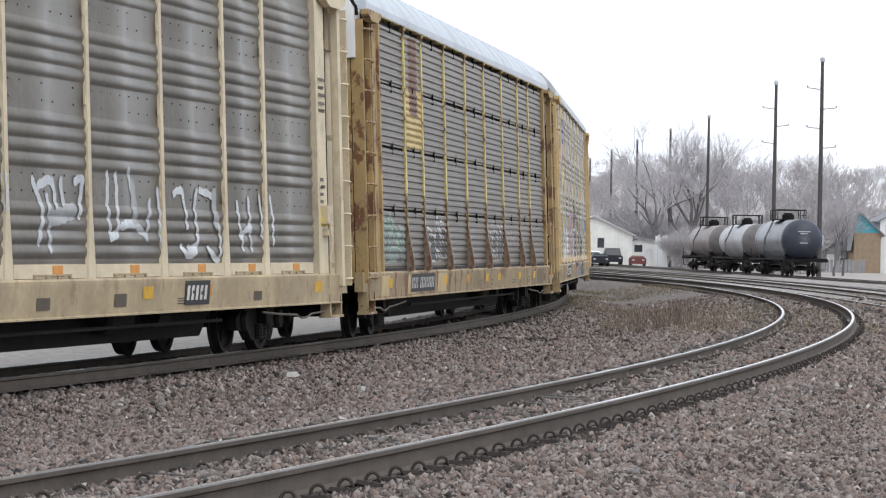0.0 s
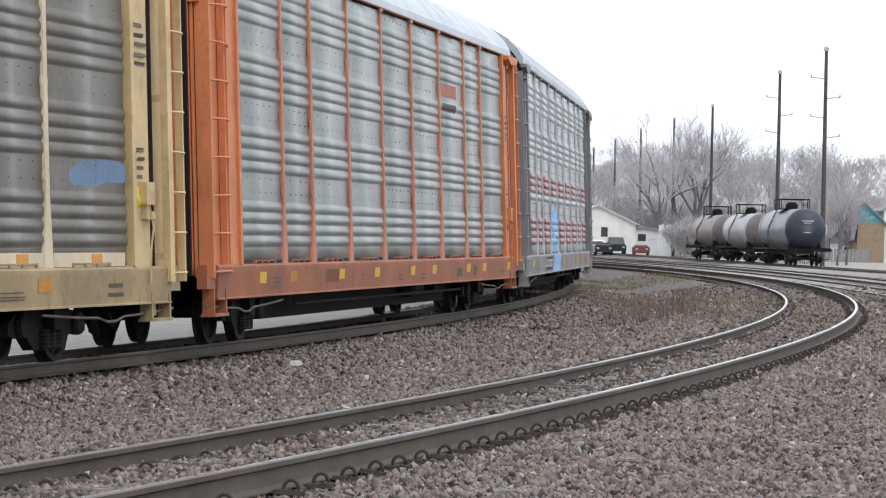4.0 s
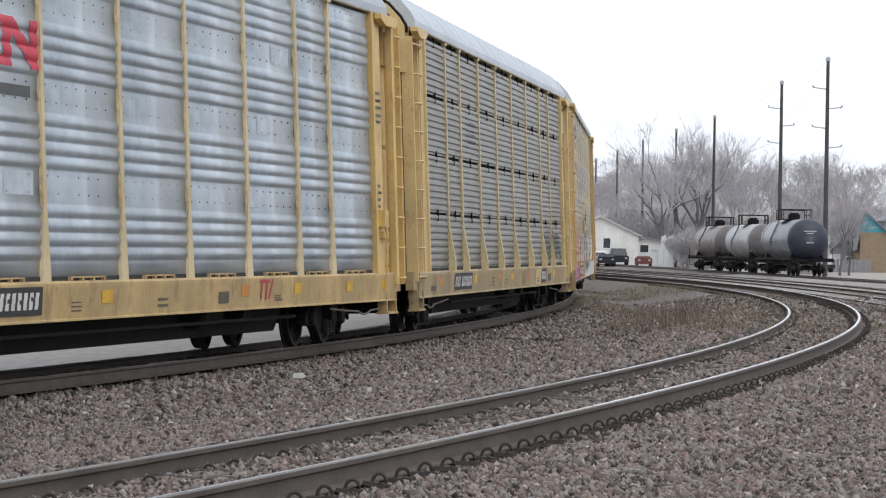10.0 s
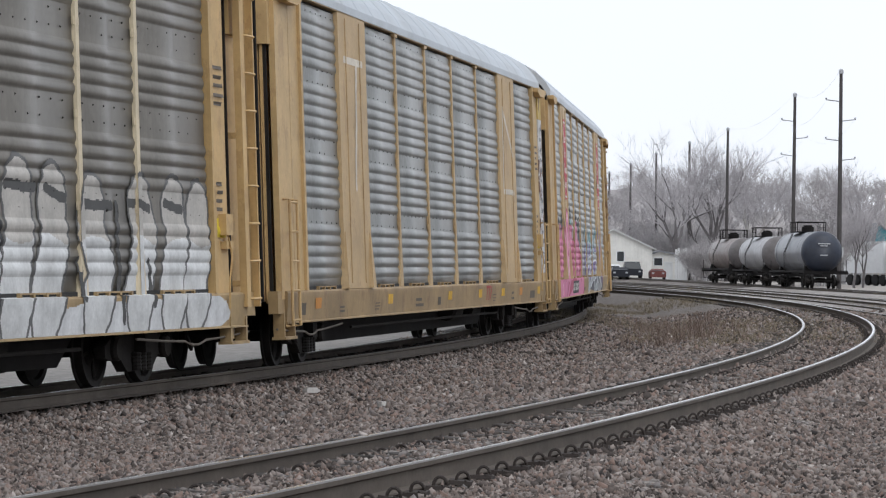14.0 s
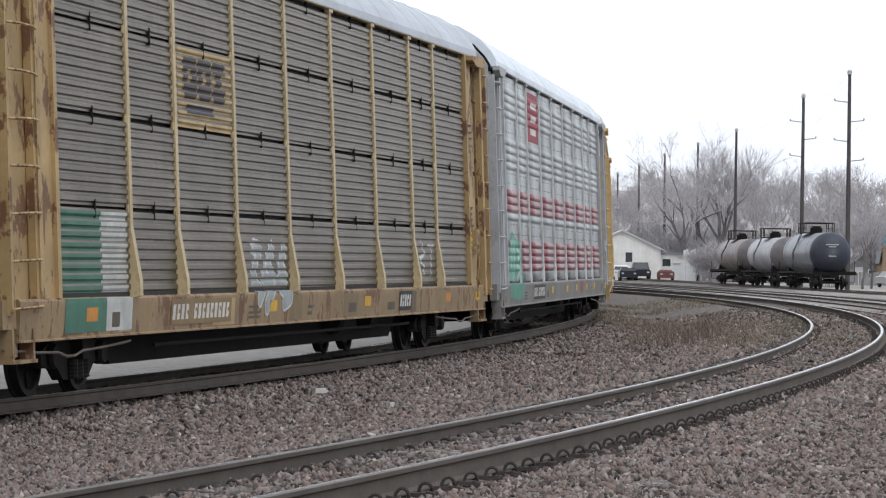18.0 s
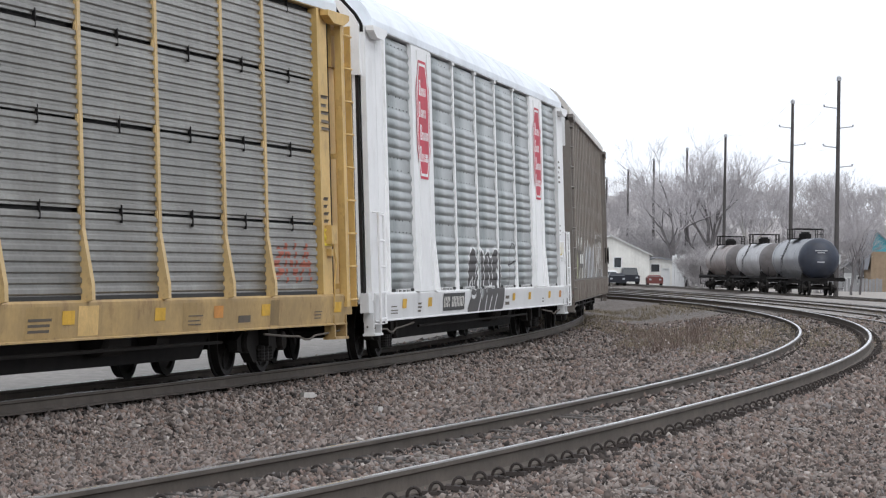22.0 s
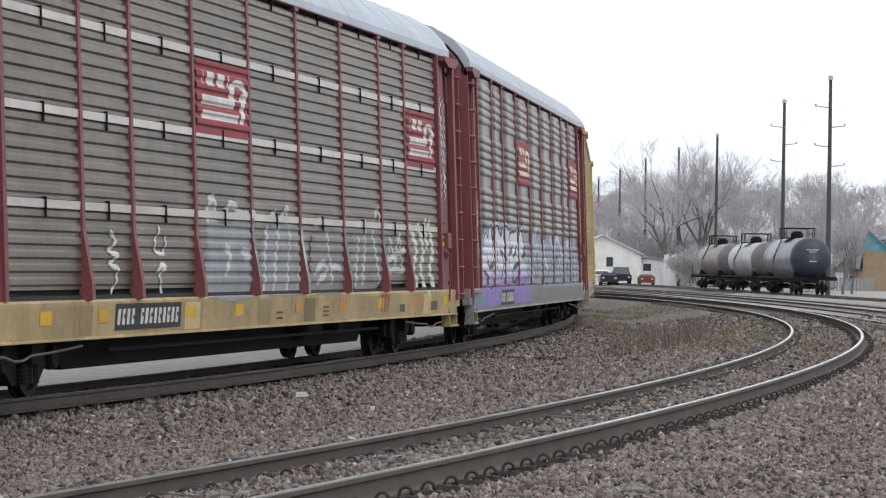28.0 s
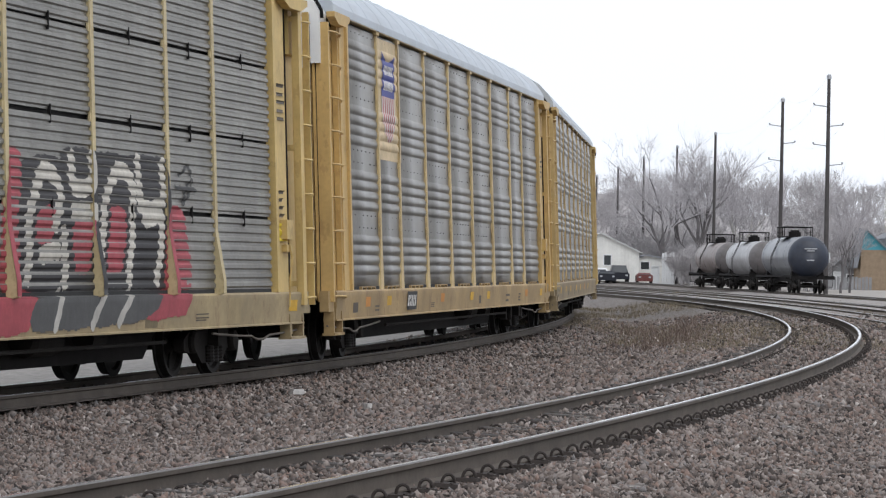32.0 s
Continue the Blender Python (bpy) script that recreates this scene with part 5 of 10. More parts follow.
class Spray:
    """A field on a car's side, in metres along and up, that spray paint is laid on coat by coat."""

    def __init__(self, l0, l1, z0, z1):
        self.l0, self.z0 = l0, z0
        cols, rows = int((l1 - l0) / CELL), int((z1 - z0) / CELL)
        L, Z = np.meshgrid(l0 + (np.arange(cols) + 0.5) * CELL, z0 + (np.arange(rows) + 0.5) * CELL)
        self.L = L + 0.025 * np.sin(Z * 9 + L * 1.3) + 0.010 * np.sin(Z * 31 + L * 7)
        self.Z = Z + 0.012 * np.sin(L * 6.1) + 0.006 * np.sin(L * 23 + Z * 5)
        self.g = np.zeros((rows, cols), np.int16)
        self.colours = []

    def number(self, colour):
        if colour not in self.colours:
            self.colours.append(colour)
        return self.colours.index(colour) + 1

    def window(self, pts, pad):
        """The part of the field round some points."""
        rows, cols = self.g.shape
        x, z = [q[0] for q in pts], [q[1] for q in pts]
        i0, i1 = int((min(x) - pad - self.l0) / CELL), int((max(x) + pad - self.l0) / CELL) + 1
        j0, j1 = int((min(z) - pad - self.z0) / CELL), int((max(z) + pad - self.z0) / CELL) + 1
        return slice(max(0, j0), max(0, min(rows, j1))), slice(max(0, i0), max(0, min(cols, i1)))

    def fill(self, colour, *points):
        pts = curve(points, True)
        w = self.window(pts, 0.1)
        L, Z = self.L[w], self.Z[w]
        inside = np.zeros(L.shape, bool)
        for (ax, az), (bx, bz) in zip(pts, pts[1:] + pts[:1]):
            if az != bz:
                inside ^= ((az > Z) != (bz > Z)) & (L < (bx - ax) * (Z - az) / (bz - az) + ax)
        self.g[w][inside] = self.number(colour)

    def reach(self, points, pad):
        pts = curve(points)
        w = self.window(pts, pad)
        d = np.full(self.L[w].shape, 9.0)
        for a, b in zip(pts, pts[1:]):
            d = np.minimum(d, seg_dist(self.L[w], self.Z[w], a, b))
        return w, d

    def line(self, colour, half, *points):
        w, d = self.reach(points, half + 0.1)
        self.g[w][d < half] = self.number(colour)

    def letters(self, rim, upper, lower, half, line, strokes, cut=1.78):
        """Fat strokes that run into each other inside one rim, of one colour above and another below."""
        found = [self.reach(points, half + line + 0.1) for points in strokes]
        for w, d in found:
            self.g[w][d < half + line] = self.number(rim)
        for w, d in found:
            g, low = self.g[w], self.Z[w] + 0.06 * np.sin(self.L[w] * 4) < cut
            g[(d < half) & ~low] = self.number(upper)
            g[(d < half) & low] = self.number(lower)

    def lay(self, car, surf, label):
        lay_paint(car, "graffiti", self.g, self.l0, self.z0, self.colours, surf, label, lift=0.007)


def piece_drips(car, surf):
    sp = Spray(-2.0, 10.0, 1.14, 2.83)
    sp.line((0.50, 0.52, 0.54), 0.055, (-0.48, 2.25), (-0.23, 1.86), (-0.34, 1.54))
    sp.line((0.50, 0.52, 0.54), 0.055, (-0.30, 2.18), (0.18, 2.26), (0.24, 1.84))
    sp.line((0.50, 0.52, 0.54), 0.055, (-0.03, 2.06), (0.03, 1.47))
    sp.line((0.50, 0.52, 0.54), 0.055, (0.47, 2.27), (0.54, 1.87))
    sp.line((0.50, 0.52, 0.54), 0.055, (0.96, 2.27), (1.22, 2.30), (1.03, 1.87))
    sp.line((0.50, 0.52, 0.54), 0.055, (2.10, 2.38), (2.15, 1.62))
    sp.line((0.50, 0.52, 0.54), 0.055, (2.42, 2.38), (2.48, 1.76), (2.15, 1.62))
    sp.line((0.50, 0.52, 0.54), 0.055, (2.59, 1.75), (3.14, 1.78), (3.58, 1.63))
    sp.line((0.50, 0.52, 0.54), 0.055, (3.73, 2.06), (3.63, 1.70))
    sp.line((0.50, 0.52, 0.54), 0.055, (4.09, 2.21), (4.16, 1.56))
    sp.line((0.50, 0.52, 0.54), 0.055, (2.92, 2.43), (3.00, 2.22))
    sp.line((0.54, 0.56, 0.57), 0.05, (4.80, 2.19), (5.17, 2.23), (5.26, 1.78))
    sp.line((0.54, 0.56, 0.57), 0.05, (5.36, 1.49), (5.75, 1.56), (5.65, 1.94), (5.80, 2.24))
    sp.line((0.54, 0.56, 0.57), 0.05, (5.93, 2.25), (6.57, 2.18), (6.67, 1.80))
    sp.line((0.54, 0.56, 0.57), 0.05, (6.25, 1.49), (6.77, 1.34), (6.68, 1.95))
    sp.line((0.54, 0.56, 0.57), 0.05, (7.65, 2.12), (7.87, 1.49))
    sp.line((0.54, 0.56, 0.57), 0.05, (8.21, 2.17), (8.30, 1.49))
    sp.line((0.54, 0.56, 0.57), 0.05, (7.75, 1.65), (8.32, 1.81))
    sp.line((0.54, 0.56, 0.57), 0.05, (8.79, 2.22), (8.89, 1.66))
    sp.line((0.54, 0.56, 0.57), 0.05, (9.38, 2.23), (9.48, 1.58))
    sp.line((0.54, 0.56, 0.57), 0.05, (5.04, 1.49), (5.36, 1.40), (5.69, 1.45))
    sp.line((0.54, 0.56, 0.57), 0.05, (-1.47, 2.28), (-1.44, 1.91))
    sp.line((0.34, 0.35, 0.35), 0.1, (0.05, 1.83), (0.83, 1.91))
    sp.line((0.34, 0.35, 0.35), 0.1, (3.07, 2.26), (3.15, 1.87))
    sp.line((0.34, 0.35, 0.35), 0.1, (6.57, 2.22), (6.62, 1.84))
    sp.lay(car, surf, "white drips of sprayed letters")


def piece_violet(car, surf):
    sp = Spray(-8.6, 2.0, 0.68, 3.38)
    sp.line((0.05, 0.05, 0.05), 0.3, (-7.87, 1.98), (-7.86, 1.62), (-8.10, 1.37), (-7.78, 1.05))
    sp.line((0.05, 0.05, 0.05), 0.3, (-6.51, 2.00), (-6.37, 1.63), (-6.80, 1.37), (-6.94, 1.11))
    sp.line((0.05, 0.05, 0.05), 0.3, (-5.37, 1.86), (-5.52, 1.64), (-5.18, 1.44), (-5.10, 1.20))
    sp.line((0.50, 0.51, 0.51), 0.22, (-7.91, 2.01), (-7.86, 1.62), (-8.14, 1.37), (-7.78, 1.04))
    sp.line((0.50, 0.51, 0.51), 0.22, (-7.37, 1.98), (-7.27, 1.63), (-7.13, 1.30), (-7.03, 1.05))
    sp.line((0.50, 0.51, 0.51), 0.22, (-6.55, 2.03), (-6.36, 1.83), (-6.39, 1.63), (-6.80, 1.37), (-6.94, 1.09))
    sp.line((0.50, 0.51, 0.51), 0.22, (-5.99, 1.92), (-5.86, 1.74), (-6.09, 1.44), (-6.11, 1.13))
    sp.line((0.58, 0.59, 0.59), 0.16, (-5.37, 1.90), (-5.51, 1.67))
    sp.line((0.58, 0.59, 0.59), 0.16, (-5.48, 1.54), (-5.18, 1.42), (-5.11, 1.18))
    sp.line((0.58, 0.59, 0.59), 0.16, (-8.10, 1.36), (-7.08, 1.42))
    sp.line((0.58, 0.59, 0.59), 0.16, (-6.72, 1.42), (-5.98, 1.47), (-5.23, 1.30))
    sp.fill((0.27, 0.12, 0.25), (-3.72, 2.45), (-3.03, 2.54), (-1.43, 2.60), (-1.29, 2.35), (-1.74, 1.97), (-1.72, 1.52), (-2.07, 1.09), (-2.99, 1.08), (-3.31, 1.37), (-3.42, 1.94))
    sp.line((0.64, 0.58, 0.62), 0.035, (-3.55, 2.16), (-3.29, 1.73), (-3.32, 1.30), (-2.89, 1.09), (-2.68, 1.21), (-2.85, 1.66), (-2.64, 1.77), (-2.34, 1.70), (-2.37, 1.94), (-2.69, 2.01))
    sp.line((0.64, 0.58, 0.62), 0.035, (-2.68, 1.21), (-2.38, 1.09), (-1.99, 1.14), (-1.69, 1.59), (-1.84, 2.04), (-2.10, 2.06))
    sp.line((0.64, 0.58, 0.62), 0.035, (-2.36, 1.33), (-2.33, 1.11))
    sp.line((0.64, 0.58, 0.62), 0.035, (-3.48, 2.37), (-2.53, 2.47), (-2.30, 2.18))
    sp.fill(INK, (-0.93, 2.09), (-0.64, 2.90), (0.07, 2.98), (0.56, 2.87), (1.37, 2.65), (1.52, 2.25), (1.45, 1.04), (-1.06, 1.05))
    sp.fill((0.30, 0.06, 0.07), (0.28, 2.32), (0.68, 2.24), (0.50, 2.14), (0.21, 2.20))
    sp.line((0.62, 0.66, 0.67), 0.033, (-0.60, 2.75), (-0.34, 2.45), (-0.56, 2.14))
    sp.line((0.62, 0.66, 0.67), 0.033, (0.06, 2.85), (0.47, 2.55), (0.73, 2.16))
    sp.line((0.62, 0.66, 0.67), 0.033, (-0.57, 2.06), (-0.68, 1.67), (-0.92, 1.14))
    sp.line((0.62, 0.66, 0.67), 0.033, (-0.52, 1.66), (-0.31, 1.75), (-0.09, 1.66), (-0.43, 1.27))
    sp.line((0.62, 0.66, 0.67), 0.033, (0.29, 2.07), (0.34, 1.68), (-0.07, 1.27))
    sp.line((0.62, 0.66, 0.67), 0.033, (0.49, 2.12), (0.55, 1.68), (0.67, 1.37))
    sp.line((0.62, 0.66, 0.67), 0.033, (0.75, 1.64), (0.91, 1.37))
    sp.line((0.62, 0.66, 0.67), 0.033, (1.33, 2.09), (1.42, 1.75), (1.09, 1.45))
    sp.line((0.62, 0.66, 0.67), 0.033, (0.73, 1.35), (1.34, 1.45))
    sp.line((0.62, 0.66, 0.67), 0.033, (-0.85, 2.05), (1.48, 2.12))
    sp.fill((0.24, 0.09, 0.08), (-1.42, 0.64), (-1.07, 0.97), (0.40, 1.00), (0.26, 0.65))
    sp.fill((0.20, 0.20, 0.17), (0.43, 0.64), (0.70, 0.97), (1.54, 0.98), (1.51, 0.64))
    sp.line((0.55, 0.55, 0.53), 0.033, (-1.23, 0.69), (-0.91, 0.95))
    sp.line((0.55, 0.55, 0.53), 0.033, (-0.40, 0.69), (-0.09, 0.94))
    sp.line((0.55, 0.55, 0.53), 0.033, (0.76, 0.69), (1.29, 0.95))
    sp.lay(car, surf, "white, violet and black sprayed letters")


def piece_star(car, surf):
    sp = Spray(1.4, 12.2, 0.68, 3.41)
    sp.fill((0.13, 0.13, 0.13), (1.85, 0.66), (2.22, 1.01), (6.42, 0.97), (6.77, 0.68))
    sp.fill(INK, (1.88, 2.28), (4.33, 2.35), (4.31, 2.10), (1.86, 2.05))
    sp.fill(INK, (3.48, 2.59), (3.71, 2.81), (4.23, 2.69), (4.47, 3.01), (4.93, 2.57), (5.24, 2.63), (5.57, 2.38), (5.86, 2.50), (6.25, 2.51), (6.06, 2.02), (5.81, 1.89), (6.74, 1.96), (6.87, 1.66), (6.70, 1.36), (6.47, 1.64), (5.89, 1.58), (6.27, 1.51), (5.95, 1.20), (6.77, 0.74), (6.40, 0.70), (4.66, 0.76), (4.32, 1.01), (4.02, 1.36), (3.61, 1.64), (2.98, 1.96), (4.09, 2.03), (4.33, 2.35))
    sp.line((0.62, 0.66, 0.67), 0.033, (3.67, 2.46), (3.89, 2.55), (4.20, 2.35), (4.32, 2.14))
    sp.line((0.62, 0.66, 0.67), 0.033, (4.42, 2.96), (4.62, 2.64), (4.41, 2.14), (4.48, 1.64))
    sp.line((0.62, 0.66, 0.67), 0.033, (4.90, 2.15), (5.45, 2.38), (5.06, 1.86))
    sp.line((0.62, 0.66, 0.67), 0.033, (5.56, 2.31), (6.17, 2.50), (6.07, 2.17), (5.65, 1.87), (5.51, 1.69), (6.34, 1.51), (5.85, 1.17))
    sp.line((0.62, 0.66, 0.67), 0.033, (5.76, 1.87), (6.37, 1.97), (6.79, 1.87))
    sp.line((0.62, 0.66, 0.67), 0.033, (3.00, 1.96), (3.39, 1.64), (3.72, 1.08))
    sp.line((0.62, 0.66, 0.67), 0.033, (3.06, 1.98), (3.52, 1.95), (3.82, 1.64), (3.79, 1.15))
    sp.line((0.62, 0.66, 0.67), 0.033, (4.44, 1.15), (4.62, 1.36), (4.82, 1.65), (5.05, 1.72))
    sp.line((0.62, 0.66, 0.67), 0.033, (4.83, 1.13), (5.48, 1.25), (6.00, 1.17))
    sp.line((0.62, 0.66, 0.67), 0.033, (3.59, 2.30), (3.66, 2.13))
    sp.line((0.62, 0.66, 0.67), 0.033, (2.21, 2.23), (2.51, 2.25), (2.46, 2.14), (2.22, 2.15))
    sp.line((0.62, 0.66, 0.67), 0.033, (2.92, 2.25), (3.01, 2.08))
    sp.line((0.62, 0.66, 0.67), 0.033, (3.29, 2.29), (3.32, 2.12))
    sp.line((0.62, 0.66, 0.67), 0.033, (4.33, 1.08), (4.82, 1.06))
    sp.line((0.62, 0.66, 0.67), 0.033, (4.09, 1.50), (4.35, 1.36))
    sp.line((0.58, 0.59, 0.58), 0.033, (2.20, 0.69), (2.46, 0.96))
    sp.line((0.58, 0.59, 0.58), 0.033, (2.60, 0.71), (2.87, 0.98))
    sp.line((0.58, 0.59, 0.58), 0.033, (3.12, 0.73), (3.45, 0.98))
    sp.line((0.58, 0.59, 0.58), 0.033, (4.93, 0.71), (5.23, 0.96))
    sp.line((0.58, 0.59, 0.58), 0.033, (5.58, 0.72), (5.84, 0.95))
    sp.line((0.58, 0.59, 0.58), 0.033, (4.08, 0.73), (4.43, 0.95))
    sp.fill((0.12, 0.19, 0.30), (9.84, 2.24), (10.44, 2.40), (11.64, 2.38), (11.65, 2.15), (9.97, 2.07))
    sp.lay(car, surf, "black sprayed star shape with white edges")


def piece_blue_box(car, surf):
    sp = Spray(-4.8, -0.7, 0.68, 2.82)
    sp.fill((0.10, 0.19, 0.42), (-3.77, 2.08), (-3.49, 2.40), (-1.33, 2.40), (-1.25, 2.09), (-1.37, 1.51), (-1.18, 1.07), (-1.17, 0.61), (-4.35, 0.63), (-4.09, 0.95), (-3.90, 1.50))
    sp.fill((0.24, 0.42, 0.68), (-3.66, 2.06), (-3.40, 2.33), (-3.16, 2.20), (-2.99, 2.34), (-2.78, 2.19), (-2.49, 2.32), (-2.31, 2.18), (-1.97, 2.31), (-1.69, 2.21), (-1.41, 2.34), (-1.38, 2.09), (-1.49, 1.51), (-1.33, 1.07), (-1.36, 0.65), (-4.13, 0.67), (-3.90, 0.95), (-3.79, 1.50))
    sp.fill((0.52, 0.52, 0.30), (-3.38, 2.30), (-3.03, 2.42), (-3.02, 2.27), (-3.28, 2.21))
    sp.fill((0.52, 0.52, 0.30), (-2.83, 2.36), (-2.53, 2.42), (-2.45, 2.27), (-2.80, 2.21))
    sp.fill((0.52, 0.52, 0.30), (-2.02, 2.31), (-1.48, 2.39), (-1.56, 2.26), (-1.88, 2.21))
    sp.line((0.09, 0.17, 0.38), 0.03, (-3.24, 2.06), (-3.32, 1.64), (-3.40, 1.15))
    sp.line((0.09, 0.17, 0.38), 0.03, (-2.71, 2.14), (-2.82, 1.64), (-2.76, 1.15))
    sp.line((0.09, 0.17, 0.38), 0.03, (-2.08, 2.15), (-2.21, 1.65), (-2.10, 1.15))
    sp.line((0.09, 0.17, 0.38), 0.03, (-3.65, 1.57), (-3.43, 1.64), (-1.57, 1.51))
    sp.line((0.09, 0.17, 0.38), 0.03, (-3.14, 0.98), (-3.56, 0.67))
    sp.line((0.09, 0.17, 0.38), 0.03, (-1.73, 0.93), (-2.11, 0.66))
    sp.line((0.60, 0.66, 0.72), 0.035, (-2.71, 2.14), (-2.67, 2.02))
    sp.line((0.60, 0.66, 0.72), 0.035, (-3.24, 1.50), (-3.09, 1.59), (-2.92, 1.53))
    sp.line((0.60, 0.66, 0.72), 0.035, (-2.78, 1.54), (-2.58, 1.64), (-2.45, 1.56))
    sp.line((0.60, 0.66, 0.72), 0.035, (-2.19, 1.59), (-2.04, 1.67), (-1.88, 1.56))
    sp.line((0.60, 0.66, 0.72), 0.035, (-2.91, 0.96), (-3.15, 0.80), (-3.50, 0.67))
    sp.line((0.60, 0.66, 0.72), 0.035, (-2.31, 0.95), (-2.46, 0.79), (-2.93, 0.66))
    sp.line((0.60, 0.66, 0.72), 0.035, (-1.68, 0.96), (-1.84, 0.80), (-2.33, 0.66))
    sp.line((0.60, 0.66, 0.72), 0.035, (-1.42, 1.14), (-1.31, 0.63))
    sp.line((0.60, 0.66, 0.72), 0.035, (-2.17, 2.16), (-2.08, 2.04))
    sp.lay(car, surf, "pale blue sprayed box with yellow flames")


def piece_red_black(car, surf):
    sp = Spray(-13.2, 12.5, 0.68, 3.16)
    sp.fill((0.20, 0.14, 0.38), (-13.38, 1.02), (-11.22, 1.03), (-11.30, 0.65), (-13.41, 0.65))
    sp.fill((0.52, 0.26, 0.06), (-11.82, 1.38), (-11.54, 1.76), (-11.22, 1.98), (-10.97, 1.70), (-11.44, 1.26), (-11.15, 1.03), (-11.77, 0.91))
    sp.fill((0.45, 0.46, 0.10), (-11.76, 1.01), (-11.52, 1.20), (-11.26, 1.10), (-11.28, 0.81), (-11.71, 0.77))
    sp.fill((0.36, 0.035, 0.045), (-11.11, 1.03), (-7.00, 1.03), (-6.98, 0.69), (-11.30, 0.66))
    sp.fill((0.36, 0.24, 0.06), (-3.83, 1.06), (-1.33, 1.07), (-1.28, 0.72), (-4.07, 0.69))
    sp.fill((0.20, 0.14, 0.34), (-10.05, 0.69), (-9.77, 0.97), (-9.58, 0.70))
    sp.fill((0.03, 0.05, 0.06), (-11.09, 2.08), (-10.76, 2.27), (-10.34, 2.42), (-9.95, 2.13), (-9.60, 2.31), (-9.26, 2.30), (-8.97, 2.13), (-8.51, 2.27), (-8.15, 2.28), (-7.69, 2.17), (-7.35, 2.28), (-6.96, 2.35), (-7.09, 1.07), (-10.95, 1.05), (-11.20, 1.32))
    sp.letters((0.60, 0.62, 0.62), (0.60, 0.15, 0.15), (0.40, 0.05, 0.06), 0.3, 0.045, (((-10.81, 2.10), (-10.81, 1.70), (-10.52, 1.32)),
                   ((-10.27, 2.29), (-10.22, 1.97), (-10.38, 1.51), (-10.78, 1.09)),
                   ((-9.50, 2.20), (-9.65, 1.84), (-9.81, 1.44), (-9.72, 1.08)),
                   ((-8.98, 2.06), (-9.06, 1.65)),
                   ((-8.41, 2.15), (-8.47, 1.78), (-8.65, 1.31), (-8.76, 1.07)),
                   ((-8.10, 1.79), (-8.15, 1.31)),
                   ((-7.41, 2.16), (-7.69, 1.72), (-7.47, 1.16))))
    sp.letters((0.60, 0.62, 0.62), (0.60, 0.15, 0.15), (0.40, 0.05, 0.06), 0.2, 0.035, (((-10.87, 1.50), (-10.24, 1.56), (-9.51, 1.52)),
                   ((-9.05, 1.28), (-8.18, 1.44), (-7.35, 1.39)),
                   ((-10.96, 1.32), (-10.67, 1.22))))
    sp.line((0.05, 0.05, 0.07), 0.07, (-10.53, 2.14), (-10.52, 1.83), (-10.41, 1.61))
    sp.line((0.05, 0.05, 0.07), 0.07, (-9.93, 2.15), (-9.99, 1.77), (-10.13, 1.61))
    sp.line((0.05, 0.05, 0.07), 0.07, (-9.23, 2.18), (-9.30, 1.84), (-9.36, 1.64))
    sp.line((0.05, 0.05, 0.07), 0.07, (-8.73, 2.09), (-8.79, 1.71), (-8.85, 1.51))
    sp.line((0.05, 0.05, 0.07), 0.07, (-7.83, 2.17), (-7.97, 1.79))
    sp.line((0.05, 0.05, 0.07), 0.07, (-11.02, 2.01), (-11.01, 1.70), (-10.75, 1.51))
    sp.line((0.05, 0.05, 0.07), 0.07, (-10.19, 1.38), (-10.34, 1.12))
    sp.line((0.05, 0.05, 0.07), 0.07, (-9.25, 1.44), (-9.33, 1.08))
    sp.line((0.05, 0.05, 0.07), 0.07, (-8.38, 1.27), (-8.40, 1.07))
    sp.line((0.05, 0.05, 0.07), 0.07, (-7.92, 1.30), (-7.85, 1.10))
    sp.line((0.05, 0.05, 0.07), 0.07, (-7.12, 2.15), (-7.26, 1.72), (-7.18, 1.16))
    sp.line((0.05, 0.05, 0.07), 0.07, (-9.53, 1.25), (-9.59, 1.08))
    sp.fill((0.24, 0.26, 0.27), (-6.93, 2.12), (-6.55, 2.24), (-6.11, 2.34), (-5.72, 2.13), (-5.75, 1.85), (-6.62, 1.84))
    sp.line((0.14, 0.38, 0.38), 0.05, (-7.12, 2.20), (-6.86, 2.35), (-6.58, 2.17), (-6.41, 2.38), (-6.00, 2.40), (-5.72, 2.17), (-5.65, 1.88))
    sp.line((0.14, 0.38, 0.38), 0.05, (-7.98, 2.34), (-8.10, 2.26))
    sp.line((0.14, 0.38, 0.38), 0.05, (-8.55, 2.36), (-8.42, 2.26))
    sp.fill((0.30, 0.05, 0.06), (-5.63, 1.51), (-3.97, 1.55), (-3.95, 1.00), (-5.64, 0.96))
    sp.letters((0.60, 0.62, 0.62), (0.58, 0.13, 0.14), (0.40, 0.05, 0.06), 0.2, 0.04, (((-5.36, 2.14), (-5.29, 1.74), (-5.48, 1.04)),
                   ((-4.98, 2.20), (-4.86, 1.81), (-4.64, 1.36), (-4.84, 1.03)),
                   ((-4.14, 1.82), (-4.37, 1.29))))
    sp.fill((0.64, 0.62, 0.12), (-6.63, 1.91), (-6.27, 1.79), (-5.59, 1.88), (-5.79, 1.51), (-5.63, 1.07), (-5.75, 0.94), (-6.61, 0.93), (-6.82, 1.30), (-6.54, 1.61))
    sp.fill((0.08, 0.10, 0.10), (-6.37, 1.60), (-6.09, 1.59), (-6.11, 1.43), (-6.36, 1.43))
    sp.fill((0.08, 0.10, 0.10), (-5.89, 1.57), (-5.68, 1.56), (-5.70, 1.43), (-5.88, 1.44))
